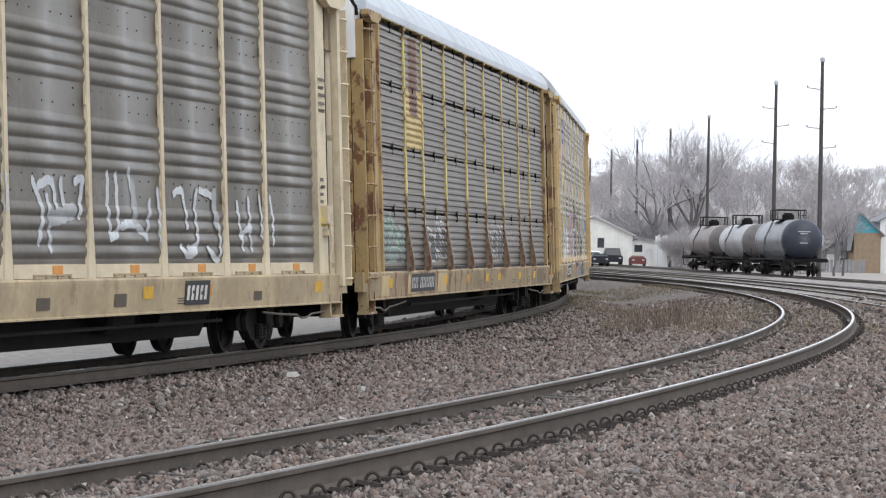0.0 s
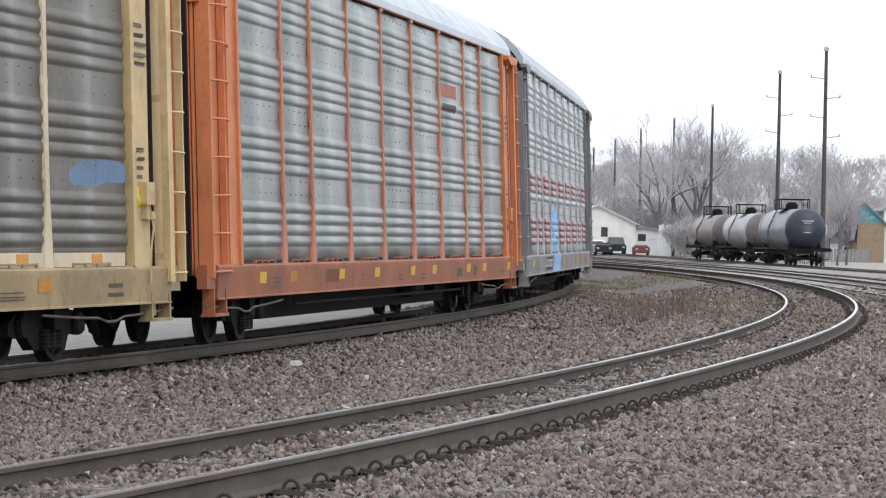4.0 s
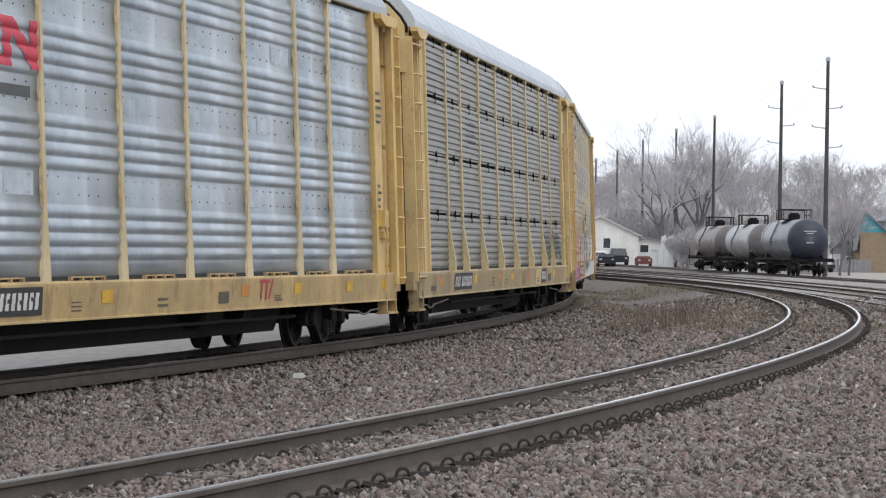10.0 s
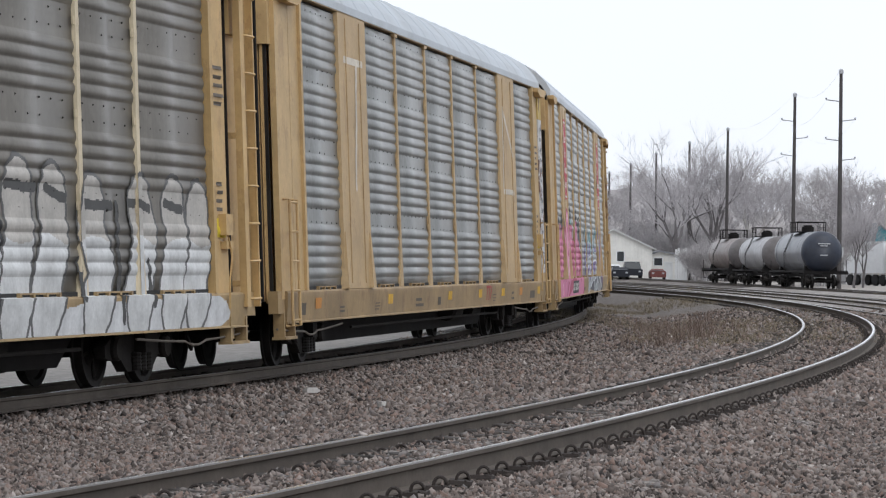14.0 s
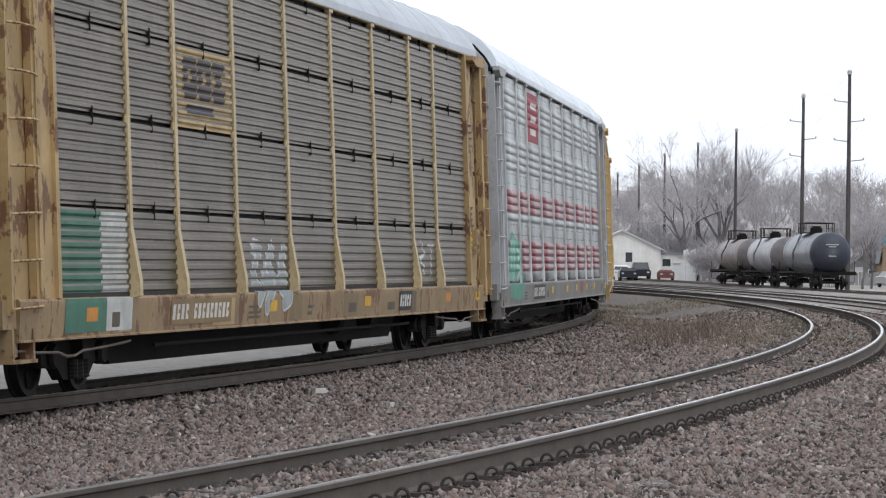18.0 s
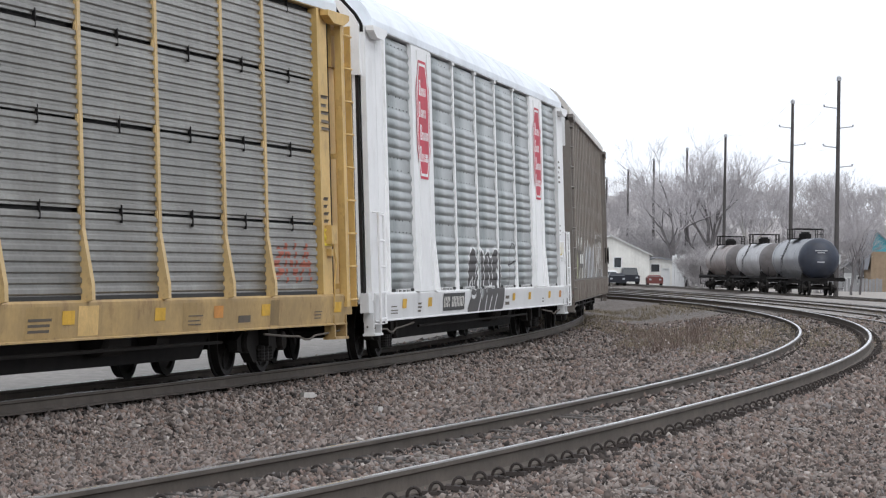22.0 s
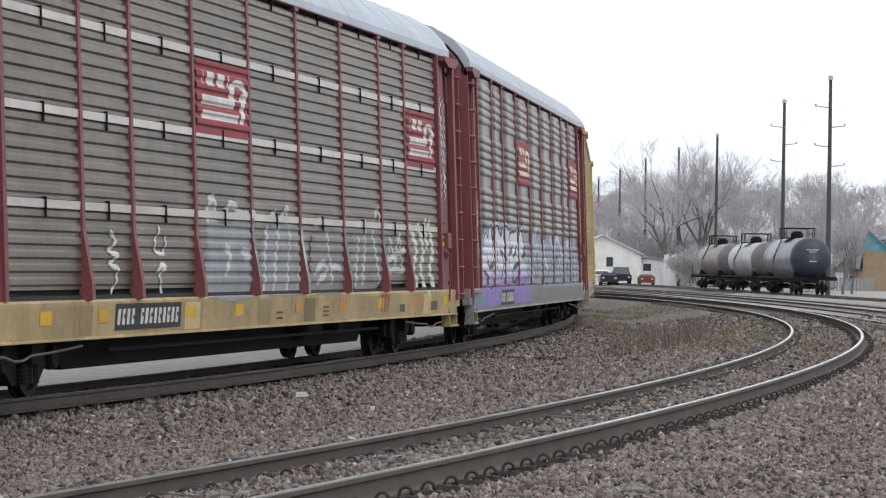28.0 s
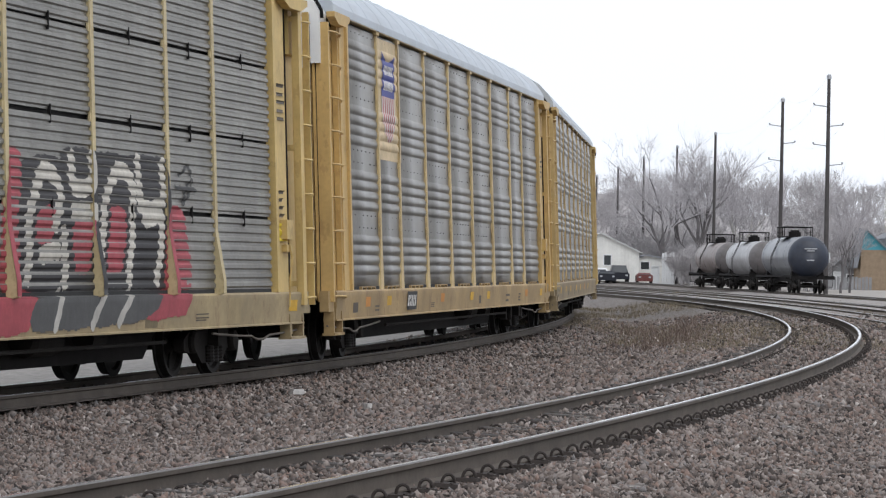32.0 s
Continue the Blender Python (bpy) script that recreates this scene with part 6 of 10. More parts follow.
    sp.line((0.62, 0.63, 0.60), 0.045, (-4.50, 2.10), (-4.26, 2.27), (-3.99, 2.17), (-3.92, 1.82), (-3.79, 1.44), (-4.18, 1.00))
    sp.line((0.62, 0.63, 0.60), 0.045, (-6.35, 1.51), (-6.15, 1.47))
    sp.line((0.62, 0.63, 0.60), 0.045, (-6.65, 1.30), (-6.28, 1.21), (-5.82, 1.26))
    sp.line((0.07, 0.07, 0.07), 0.018, (-3.46, 1.05), (-3.14, 2.06), (-2.94, 1.75), (-2.75, 2.10))
    sp.line((0.07, 0.07, 0.07), 0.018, (-2.72, 1.12), (-2.48, 2.15), (-2.27, 1.83))
    sp.line((0.07, 0.07, 0.07), 0.018, (-2.23, 1.12), (-1.93, 2.07), (-1.79, 1.76))
    sp.line((0.07, 0.07, 0.07), 0.018, (-3.53, 1.75), (-1.71, 1.84))
    sp.line((0.07, 0.07, 0.07), 0.018, (-3.42, 1.36), (-1.59, 1.52))
    sp.fill(INK, (-0.98, 2.09), (-0.68, 2.42), (-0.15, 2.43), (0.11, 2.12), (0.39, 2.44), (0.97, 2.62), (1.38, 2.55), (1.56, 2.25), (1.71, 1.78), (1.76, 1.02), (0.82, 0.88), (-0.16, 0.72), (-0.88, 0.78), (-1.21, 1.27))
    sp.fill(INK, (1.61, 2.12), (1.82, 2.60), (2.43, 2.76), (2.86, 2.58), (3.25, 2.70), (3.72, 2.69), (3.91, 2.35), (4.46, 2.27), (4.64, 1.79), (4.65, 0.95), (1.53, 0.87))
    sp.fill((0.60, 0.61, 0.62), (0.45, 0.69), (1.53, 0.87), (2.24, 0.73), (3.02, 0.90), (4.61, 0.97), (11.84, 1.09), (12.04, 0.66), (4.56, 0.64))
    sp.line((0.68, 0.69, 0.70), 0.075, (-0.92, 2.09), (-1.16, 1.68), (-1.17, 1.11), (-0.88, 0.78), (-0.40, 0.71), (0.13, 0.91))
    sp.line((0.68, 0.69, 0.70), 0.075, (-0.01, 1.98), (-0.44, 1.76), (-0.75, 1.84), (-0.73, 1.52), (-0.50, 1.27), (-0.11, 1.42), (-0.47, 1.52))
    sp.line((0.68, 0.69, 0.70), 0.075, (0.33, 1.94), (0.47, 1.43), (0.48, 0.93), (0.98, 0.75), (1.53, 0.87))
    sp.line((0.68, 0.69, 0.70), 0.075, (1.54, 2.12), (1.70, 1.69), (1.77, 1.09))
    sp.line((0.68, 0.69, 0.70), 0.075, (3.19, 2.23), (3.35, 1.70), (3.35, 1.07))
    sp.line((0.68, 0.69, 0.70), 0.075, (3.65, 2.15), (3.90, 2.28), (4.25, 2.20), (4.30, 2.02))
    sp.line((0.68, 0.69, 0.70), 0.075, (3.67, 1.70), (4.12, 1.84), (4.50, 1.70), (4.54, 1.04))
    sp.line((0.68, 0.69, 0.70), 0.17, (2.36, 1.96), (2.47, 1.61), (2.64, 1.25), (2.68, 0.97))
    sp.letters((0.10, 0.10, 0.10), (0.44, 0.42, 0.39), (0.58, 0.59, 0.59), 0.4, 0.06, (((5.12, 2.28), (5.12, 1.71), (4.84, 0.88)),
                   ((6.17, 2.23), (6.18, 1.71), (5.77, 0.91)),
                   ((7.44, 2.15), (7.39, 1.81), (7.70, 1.42), (7.35, 0.94)),
                   ((9.12, 2.17), (9.25, 1.72), (8.84, 0.95)),
                   ((10.36, 2.19), (10.44, 1.73), (10.12, 0.97)),
                   ((11.32, 2.15), (11.35, 1.63), (11.04, 1.01))))
    sp.line((0.06, 0.06, 0.06), 0.06, (6.90, 1.52), (7.02, 1.09))
    sp.line((0.06, 0.06, 0.06), 0.06, (8.28, 2.21), (8.31, 0.83))
    sp.line((0.06, 0.06, 0.06), 0.06, (9.37, 1.52), (9.44, 1.02))
    sp.line((0.06, 0.06, 0.06), 0.06, (4.80, 2.37), (5.63, 2.36))
    sp.line((0.06, 0.06, 0.06), 0.06, (5.97, 2.35), (6.56, 2.26))
    sp.line((0.06, 0.06, 0.06), 0.06, (7.13, 2.21), (8.09, 2.19))
    sp.line((0.06, 0.06, 0.06), 0.06, (8.75, 2.24), (9.47, 2.20))
    sp.line((0.06, 0.06, 0.06), 0.06, (10.07, 2.25), (10.71, 2.20))
    sp.lay(car, surf, "red, yellow and black sprayed letters")


def piece_pink_silver(car, surf):
    sp = Spray(-12.5, 11.6, 0.68, 3.42)
    sp.fill((0.06, 0.065, 0.07), (-11.61, 2.28), (-11.16, 2.75), (-10.74, 2.73), (-10.35, 2.34))
    sp.fill((0.06, 0.065, 0.07), (-9.90, 2.39), (-9.28, 2.76), (-8.90, 2.38))
    sp.fill((0.06, 0.065, 0.07), (-6.65, 2.50), (-5.98, 3.02), (-5.41, 2.53))
    sp.fill((0.06, 0.065, 0.07), (-4.03, 2.53), (-3.38, 2.94), (-2.75, 2.52))
    sp.fill((0.10, 0.105, 0.11), (-2.75, 2.52), (-2.01, 2.79), (-1.55, 2.21), (-1.98, 1.96))
    sp.fill((0.42, 0.06, 0.13), (-11.77, 1.89), (-11.37, 2.22), (-10.96, 2.16), (-10.85, 2.04), (-10.52, 2.34), (-10.15, 2.52), (-9.92, 2.45), (-9.84, 2.12), (-9.50, 2.36), (-9.12, 2.44), (-8.76, 2.34), (-8.51, 2.45), (-8.08, 2.89), (-7.64, 2.82), (-7.13, 2.43), (-6.89, 2.04), (-6.61, 2.17), (-6.12, 2.50), (-5.13, 2.48), (-4.99, 2.22), (-4.44, 2.05), (-4.16, 2.41), (-3.84, 2.61), (-3.23, 2.62), (-2.71, 2.28), (-1.96, 1.88), (-1.21, 1.72), (-1.19, 1.10), (-1.28, 0.63), (-11.97, 0.62))
    sp.fill((0.60, 0.20, 0.34), (-11.69, 1.86), (-11.34, 2.16), (-10.97, 2.11), (-10.81, 1.97), (-10.48, 2.29), (-10.16, 2.45), (-9.99, 2.40), (-9.94, 2.05), (-9.51, 2.29), (-9.13, 2.37), (-8.86, 2.27), (-8.58, 1.82), (-8.21, 1.16), (-8.65, 0.64), (-11.88, 0.66))
    sp.fill((0.66, 0.26, 0.40), (-8.57, 2.38), (-8.04, 2.82), (-7.72, 2.77), (-7.28, 2.40), (-7.07, 1.98), (-7.40, 1.30), (-7.88, 1.06), (-8.55, 1.13), (-8.81, 1.82))
    sp.fill((0.60, 0.20, 0.34), (-6.70, 2.10), (-6.13, 2.44), (-5.25, 2.42), (-5.17, 2.16), (-5.89, 1.70), (-6.17, 1.10), (-7.12, 1.08), (-7.92, 0.65), (-8.41, 0.66), (-7.08, 1.48))
    sp.fill((0.60, 0.20, 0.34), (-4.32, 2.02), (-3.85, 2.54), (-3.30, 2.57), (-2.87, 2.26), (-2.26, 1.80), (-2.06, 1.07), (-1.35, 1.68), (-1.32, 1.13), (-1.48, 0.65), (-7.92, 0.62), (-4.67, 1.05), (-4.71, 1.70))
    sp.line((0.36, 0.05, 0.11), 0.09, (-11.19, 1.93), (-11.10, 1.61), (-11.27, 1.15))
    sp.line((0.36, 0.05, 0.11), 0.09, (-10.73, 1.94), (-10.37, 1.61), (-10.55, 1.15))
    sp.line((0.36, 0.05, 0.11), 0.09, (-9.76, 2.02), (-10.02, 1.61), (-9.85, 1.14))
    sp.line((0.36, 0.05, 0.11), 0.09, (-9.16, 2.09), (-9.10, 1.75), (-9.30, 1.13))
    sp.line((0.36, 0.05, 0.11), 0.09, (-6.60, 1.99), (-5.73, 1.62), (-6.58, 1.26))
    sp.line((0.36, 0.05, 0.11), 0.09, (-5.09, 1.85), (-5.48, 1.40), (-4.95, 1.09))
    sp.line((0.36, 0.05, 0.11), 0.09, (-3.48, 2.03), (-3.71, 1.63), (-3.16, 1.16))
    sp.line((0.36, 0.05, 0.11), 0.09, (-2.70, 1.88), (-2.18, 1.39), (-2.54, 1.07))
    sp.line((0.36, 0.05, 0.11), 0.09, (-1.75, 1.72), (-1.54, 1.23))
    sp.line((0.36, 0.05, 0.11), 0.09, (-7.80, 1.76), (-7.52, 1.62), (-7.73, 1.33))
    sp.line((0.36, 0.05, 0.11), 0.09, (-11.64, 1.54), (-11.03, 1.48), (-10.16, 1.58))
    sp.line((0.36, 0.05, 0.11), 0.035, (-8.23, 2.43), (-8.02, 2.54), (-7.83, 2.44), (-8.04, 2.31), (-8.23, 2.43))
    sp.line((0.36, 0.05, 0.11), 0.035, (-8.59, 2.35), (-8.71, 1.96), (-8.12, 1.12))
    sp.line((0.80, 0.66, 0.72), 0.04, (-10.19, 2.40), (-10.02, 2.09))
    sp.line((0.80, 0.66, 0.72), 0.04, (-7.85, 2.76), (-7.62, 2.61))
    sp.line((0.80, 0.66, 0.72), 0.04, (-7.39, 2.12), (-7.34, 1.89))
    sp.line((0.80, 0.66, 0.72), 0.04, (-7.71, 1.69), (-7.54, 1.40), (-7.86, 1.25))
    sp.line((0.80, 0.66, 0.72), 0.04, (-5.43, 2.30), (-5.41, 1.99))
    sp.line((0.80, 0.66, 0.72), 0.04, (-3.02, 2.27), (-2.99, 2.03))
    sp.line((0.80, 0.66, 0.72), 0.04, (-10.90, 1.67), (-10.80, 1.40))
    sp.line((0.80, 0.66, 0.72), 0.04, (-11.47, 1.41), (-11.34, 1.27))
    sp.line((0.80, 0.66, 0.72), 0.04, (-9.19, 2.30), (-8.97, 2.15))
    sp.line((0.80, 0.66, 0.72), 0.04, (-6.48, 2.20), (-6.25, 2.35))
    sp.line((0.80, 0.66, 0.72), 0.04, (-2.81, 1.47), (-2.64, 1.27))
    sp.line((0.80, 0.66, 0.72), 0.04, (-1.39, 1.39), (-1.35, 1.18))
    sp.line((0.80, 0.66, 0.72), 0.04, (-10.31, 0.98), (-10.20, 0.74))
    sp.fill((0.34, 0.52, 0.52), (-6.03, 2.58), (-5.78, 2.67), (-5.51, 2.57), (-5.69, 2.46))
    sp.fill((0.18, 0.12, 0.28), (0.19, 1.81), (0.72, 2.03), (1.55, 2.09), (7.37, 1.96), (8.31, 2.45), (7.73, 1.17), (7.11, 0.88), (1.25, 0.99))
    sp.fill((0.06, 0.06, 0.08), (1.23, 0.82), (2.02, 1.07), (8.85, 1.12), (9.45, 0.75), (6.60, 0.60), (4.83, 0.70))
    sp.letters((0.64, 0.67, 0.69), (0.16, 0.28, 0.31), (0.33, 0.35, 0.37), 0.16, 0.05, (((0.92, 2.41), (1.00, 1.91), (1.47, 0.95)),
                   ((2.28, 1.83), (2.98, 2.30), (3.76, 2.10), (3.48, 1.56), (2.80, 1.02)),
                   ((4.06, 2.12), (4.26, 1.47), (4.83, 0.67)),
                   ((5.22, 1.90), (6.19, 2.41), (7.07, 2.13), (6.73, 1.47), (5.93, 0.99))))
    sp.letters((0.64, 0.67, 0.69), (0.30, 0.32, 0.34), (0.33, 0.35, 0.37), 0.09, 0.04, (((1.69, 1.47), (3.69, 1.61), (8.21, 1.77)),
                   ((1.40, 0.68), (2.80, 1.02), (5.34, 1.19)),
                   ((5.28, 0.76), (7.13, 0.98), (8.11, 1.17))))
    sp.fill((0.19, 0.10, 0.25), (6.83, 2.24), (7.64, 2.78), (7.21, 2.28), (6.96, 1.91))
    sp.fill((0.19, 0.10, 0.25), (7.47, 1.41), (7.77, 1.85), (8.77, 2.21), (8.29, 1.73), (7.98, 1.14), (7.56, 1.28))
    sp.fill((0.21, 0.10, 0.25), (8.54, 0.98), (9.33, 1.57), (9.02, 0.90))
    sp.fill((0.03, 0.03, 0.04), (6.60, 1.21), (7.72, 1.31), (8.57, 0.91), (9.21, 0.64), (8.86, 0.57), (6.56, 0.56))
    sp.fill((0.40, 0.42, 0.44), (6.67, 2.12), (7.52, 2.13), (7.69, 1.92), (7.48, 1.54), (7.05, 1.31), (6.60, 1.21))
    sp.fill((0.10, 0.24, 0.28), (6.82, 2.08), (7.46, 2.07), (7.57, 1.90), (7.12, 1.93))
    sp.fill((0.14, 0.09, 0.20), (6.80, 1.78), (7.25, 1.88), (7.26, 1.66), (6.87, 1.53))
    sp.fill((0.36, 0.37, 0.39), (7.72, 1.22), (8.06, 0.90), (7.56, 0.91))
    sp.fill((0.36, 0.37, 0.39), (6.89, 0.93), (7.49, 0.83), (7.19, 0.68), (6.84, 0.69))
    sp.line((0.68, 0.70, 0.71), 0.045, (6.75, 2.15), (7.54, 2.15), (7.70, 1.92), (7.51, 1.54), (7.08, 1.28), (6.68, 1.19))
    sp.line((0.68, 0.70, 0.71), 0.045, (6.81, 1.99), (7.29, 2.03), (7.43, 1.79), (7.10, 1.60), (6.79, 1.65))
    sp.line((0.68, 0.70, 0.71), 0.045, (7.82, 1.33), (8.14, 1.10), (8.56, 0.80), (8.74, 0.90))
    sp.line((0.68, 0.70, 0.71), 0.045, (6.74, 0.96), (7.36, 0.75), (7.70, 0.58))
    sp.line((0.68, 0.70, 0.71), 0.045, (7.07, 1.17), (7.70, 0.95), (8.34, 0.64))
    sp.line((0.68, 0.70, 0.71), 0.045, (7.75, 1.22), (7.66, 0.92))
    sp.lay(car, surf, "pink and silver sprayed letters with black smoke")


def piece_black_white(car, surf):
    sp = Spray(-3.6, 4.6, 0.68, 2.46)
    sp.fill((0.055, 0.05, 0.05), (-2.85, 1.03), (-2.73, 1.66), (-2.04, 1.98), (-1.54, 1.69), (-1.32, 1.87), (-0.99, 1.92), (-0.61, 1.80), (-0.06, 1.90), (0.41, 1.77), (0.78, 1.93), (1.36, 1.94), (1.76, 1.60), (1.90, 1.15), (1.50, 0.59), (-3.13, 0.63))
    sp.fill((0.17, 0.18, 0.18), (-1.52, 1.83), (-1.06, 1.87), (-1.09, 0.98), (-1.48, 0.98))
    sp.line((0.66, 0.67, 0.67), 0.035, (-2.84, 1.11), (-2.76, 1.66), (-2.08, 1.96), (-1.60, 1.70), (-1.57, 1.06))
    sp.line((0.66, 0.67, 0.67), 0.035, (-1.30, 1.75), (-1.09, 1.91), (-0.70, 1.84), (-0.61, 1.74), (-0.09, 1.89), (0.38, 1.75))
    sp.line((0.66, 0.67, 0.67), 0.035, (0.48, 1.77), (0.78, 1.92), (1.32, 1.93), (1.72, 1.60), (1.79, 1.21))
    sp.line((0.66, 0.67, 0.67), 0.035, (-2.59, 1.17), (-2.27, 1.31), (-2.19, 1.11), (-2.59, 1.17))
    sp.line((0.66, 0.67, 0.67), 0.035, (-1.77, 1.59), (-1.90, 1.25))
    sp.line((0.66, 0.67, 0.67), 0.035, (-1.36, 1.83), (-1.39, 0.92))
    sp.line((0.66, 0.67, 0.67), 0.035, (-0.69, 1.67), (-0.68, 1.41))
    sp.line((0.66, 0.67, 0.67), 0.035, (-0.10, 1.76), (0.05, 1.58))
    sp.line((0.66, 0.67, 0.67), 0.035, (-0.68, 1.38), (-0.71, 1.10))
    sp.line((0.66, 0.67, 0.67), 0.035, (-0.00, 1.43), (0.14, 1.16), (0.46, 1.21))
    sp.line((0.66, 0.67, 0.67), 0.035, (1.06, 1.51), (1.30, 1.43), (1.20, 1.15))
    sp.line((0.66, 0.67, 0.67), 0.035, (-1.89, 0.65), (-1.48, 0.98))
    sp.line((0.66, 0.67, 0.67), 0.035, (-0.92, 0.67), (-0.63, 0.97))
    sp.line((0.66, 0.67, 0.67), 0.035, (-0.25, 0.68), (0.09, 0.96))
    sp.line((0.66, 0.67, 0.67), 0.035, (0.48, 0.69), (0.79, 0.96))
    sp.line((0.66, 0.67, 0.67), 0.035, (-2.79, 0.99), (-2.43, 0.95), (-2.24, 0.99))
    sp.line((0.66, 0.67, 0.67), 0.035, (0.48, 1.68), (0.51, 1.34))
    sp.line((0.05, 0.05, 0.05), 0.02, (3.08, 1.14), (3.20, 1.87), (3.65, 2.06), (4.07, 1.86), (3.81, 1.29))
    sp.line((0.05, 0.05, 0.05), 0.02, (2.97, 1.60), (4.09, 1.68))
    sp.lay(car, surf, "black sprayed letters with white edges")


def piece_washed(car, surf):
    sp = Spray(-8.6, 11.8, 0.90, 2.89)
    sp.fill((0.27, 0.28, 0.29), (-3.64, 2.37), (-3.40, 2.44), (-3.20, 2.11), (-1.41, 2.10), (-1.55, 1.13), (-3.79, 1.10))
    sp.fill((0.26, 0.265, 0.27), (-0.71, 2.06), (1.64, 2.10), (1.55, 1.15), (-0.88, 1.13))
    sp.fill((0.21, 0.205, 0.195), (2.17, 2.01), (4.28, 2.13), (4.18, 1.17), (1.99, 1.14))
    sp.fill((0.21, 0.205, 0.195), (4.95, 2.10), (7.10, 2.09), (6.85, 1.22), (4.75, 1.19))
    sp.line((0.50, 0.51, 0.50), 0.06, (-3.66, 2.16), (-3.61, 2.38), (-3.36, 2.44), (-3.26, 2.22))
    sp.line((0.50, 0.51, 0.50), 0.06, (-2.86, 2.23), (-2.61, 2.36), (-2.23, 2.34), (-2.12, 2.21))
    sp.line((0.50, 0.51, 0.50), 0.06, (-2.81, 1.80), (-2.58, 1.69), (-2.79, 1.45))
    sp.line((0.50, 0.51, 0.50), 0.06, (-1.89, 1.75), (-1.44, 1.71), (-1.80, 1.67))
    sp.line((0.50, 0.51, 0.50), 0.06, (-2.09, 2.27), (-1.14, 2.25))
    sp.line((0.50, 0.51, 0.50), 0.06, (-0.80, 1.16), (-0.58, 2.06))
    sp.line((0.50, 0.51, 0.50), 0.06, (0.09, 2.07), (-0.24, 1.16))
    sp.line((0.48, 0.48, 0.47), 0.055, (0.78, 2.01), (0.56, 1.19))
    sp.line((0.48, 0.48, 0.47), 0.055, (1.49, 2.05), (1.21, 1.19))
    sp.line((0.48, 0.48, 0.47), 0.055, (-0.25, 2.22), (-0.02, 2.31))
    sp.line((0.48, 0.48, 0.47), 0.055, (0.35, 2.26), (0.64, 2.38), (0.68, 2.19))
    sp.line((0.48, 0.48, 0.47), 0.055, (2.29, 1.45), (2.79, 1.58), (3.03, 1.45), (2.46, 1.29))
    sp.line((0.48, 0.48, 0.47), 0.055, (3.35, 1.55), (3.92, 1.50))
    sp.line((0.48, 0.48, 0.47), 0.055, (3.15, 2.04), (3.39, 1.30))
    sp.line((0.48, 0.48, 0.47), 0.055, (5.80, 2.07), (5.54, 1.29))
    sp.line((0.48, 0.48, 0.47), 0.055, (5.27, 1.98), (5.02, 1.25))
    sp.line((0.52, 0.52, 0.48), 0.05, (6.34, 2.12), (6.79, 1.29))
    sp.line((0.52, 0.52, 0.48), 0.05, (6.47, 2.36), (6.74, 2.49), (6.93, 2.24))
    sp.line((0.52, 0.52, 0.48), 0.05, (2.40, 2.20), (2.86, 2.24))
    sp.line((0.52, 0.52, 0.48), 0.05, (5.30, 2.23), (5.89, 2.24))
    sp.line((0.52, 0.52, 0.48), 0.05, (7.38, 1.29), (7.69, 2.00), (8.02, 1.56), (8.39, 2.10), (8.63, 1.46))
    sp.line((0.52, 0.52, 0.48), 0.05, (7.38, 1.64), (8.83, 1.83))
    sp.line((0.52, 0.52, 0.48), 0.05, (7.47, 1.46), (8.71, 1.48))
    sp.line((0.60, 0.62, 0.52), 0.1, (9.39, 2.21), (9.79, 1.84), (9.50, 1.47), (9.80, 1.23))
    sp.line((0.60, 0.62, 0.52), 0.1, (10.09, 2.22), (10.38, 1.84), (10.16, 1.47), (10.54, 1.13))
    sp.line((0.60, 0.62, 0.52), 0.1, (10.94, 2.28), (11.23, 1.85), (10.92, 1.47), (11.32, 1.18))
    sp.line((0.60, 0.62, 0.52), 0.1, (10.60, 2.32), (10.73, 1.94))
    sp.line((0.56, 0.56, 0.54), 0.03, (-7.99, 1.95), (-7.78, 1.83), (-8.10, 1.71), (-7.74, 1.65), (-8.05, 1.55), (-7.70, 1.46), (-7.95, 1.21))
    sp.line((0.56, 0.56, 0.54), 0.03, (-5.93, 2.02), (-6.15, 1.75), (-5.76, 1.69), (-5.66, 1.89))
    sp.line((0.56, 0.56, 0.54), 0.03, (-6.10, 1.46), (-5.93, 1.53), (-5.69, 1.54), (-5.98, 1.39), (-5.84, 1.18))
    sp.lay(car, surf, "pale washed-out sprayed letters")


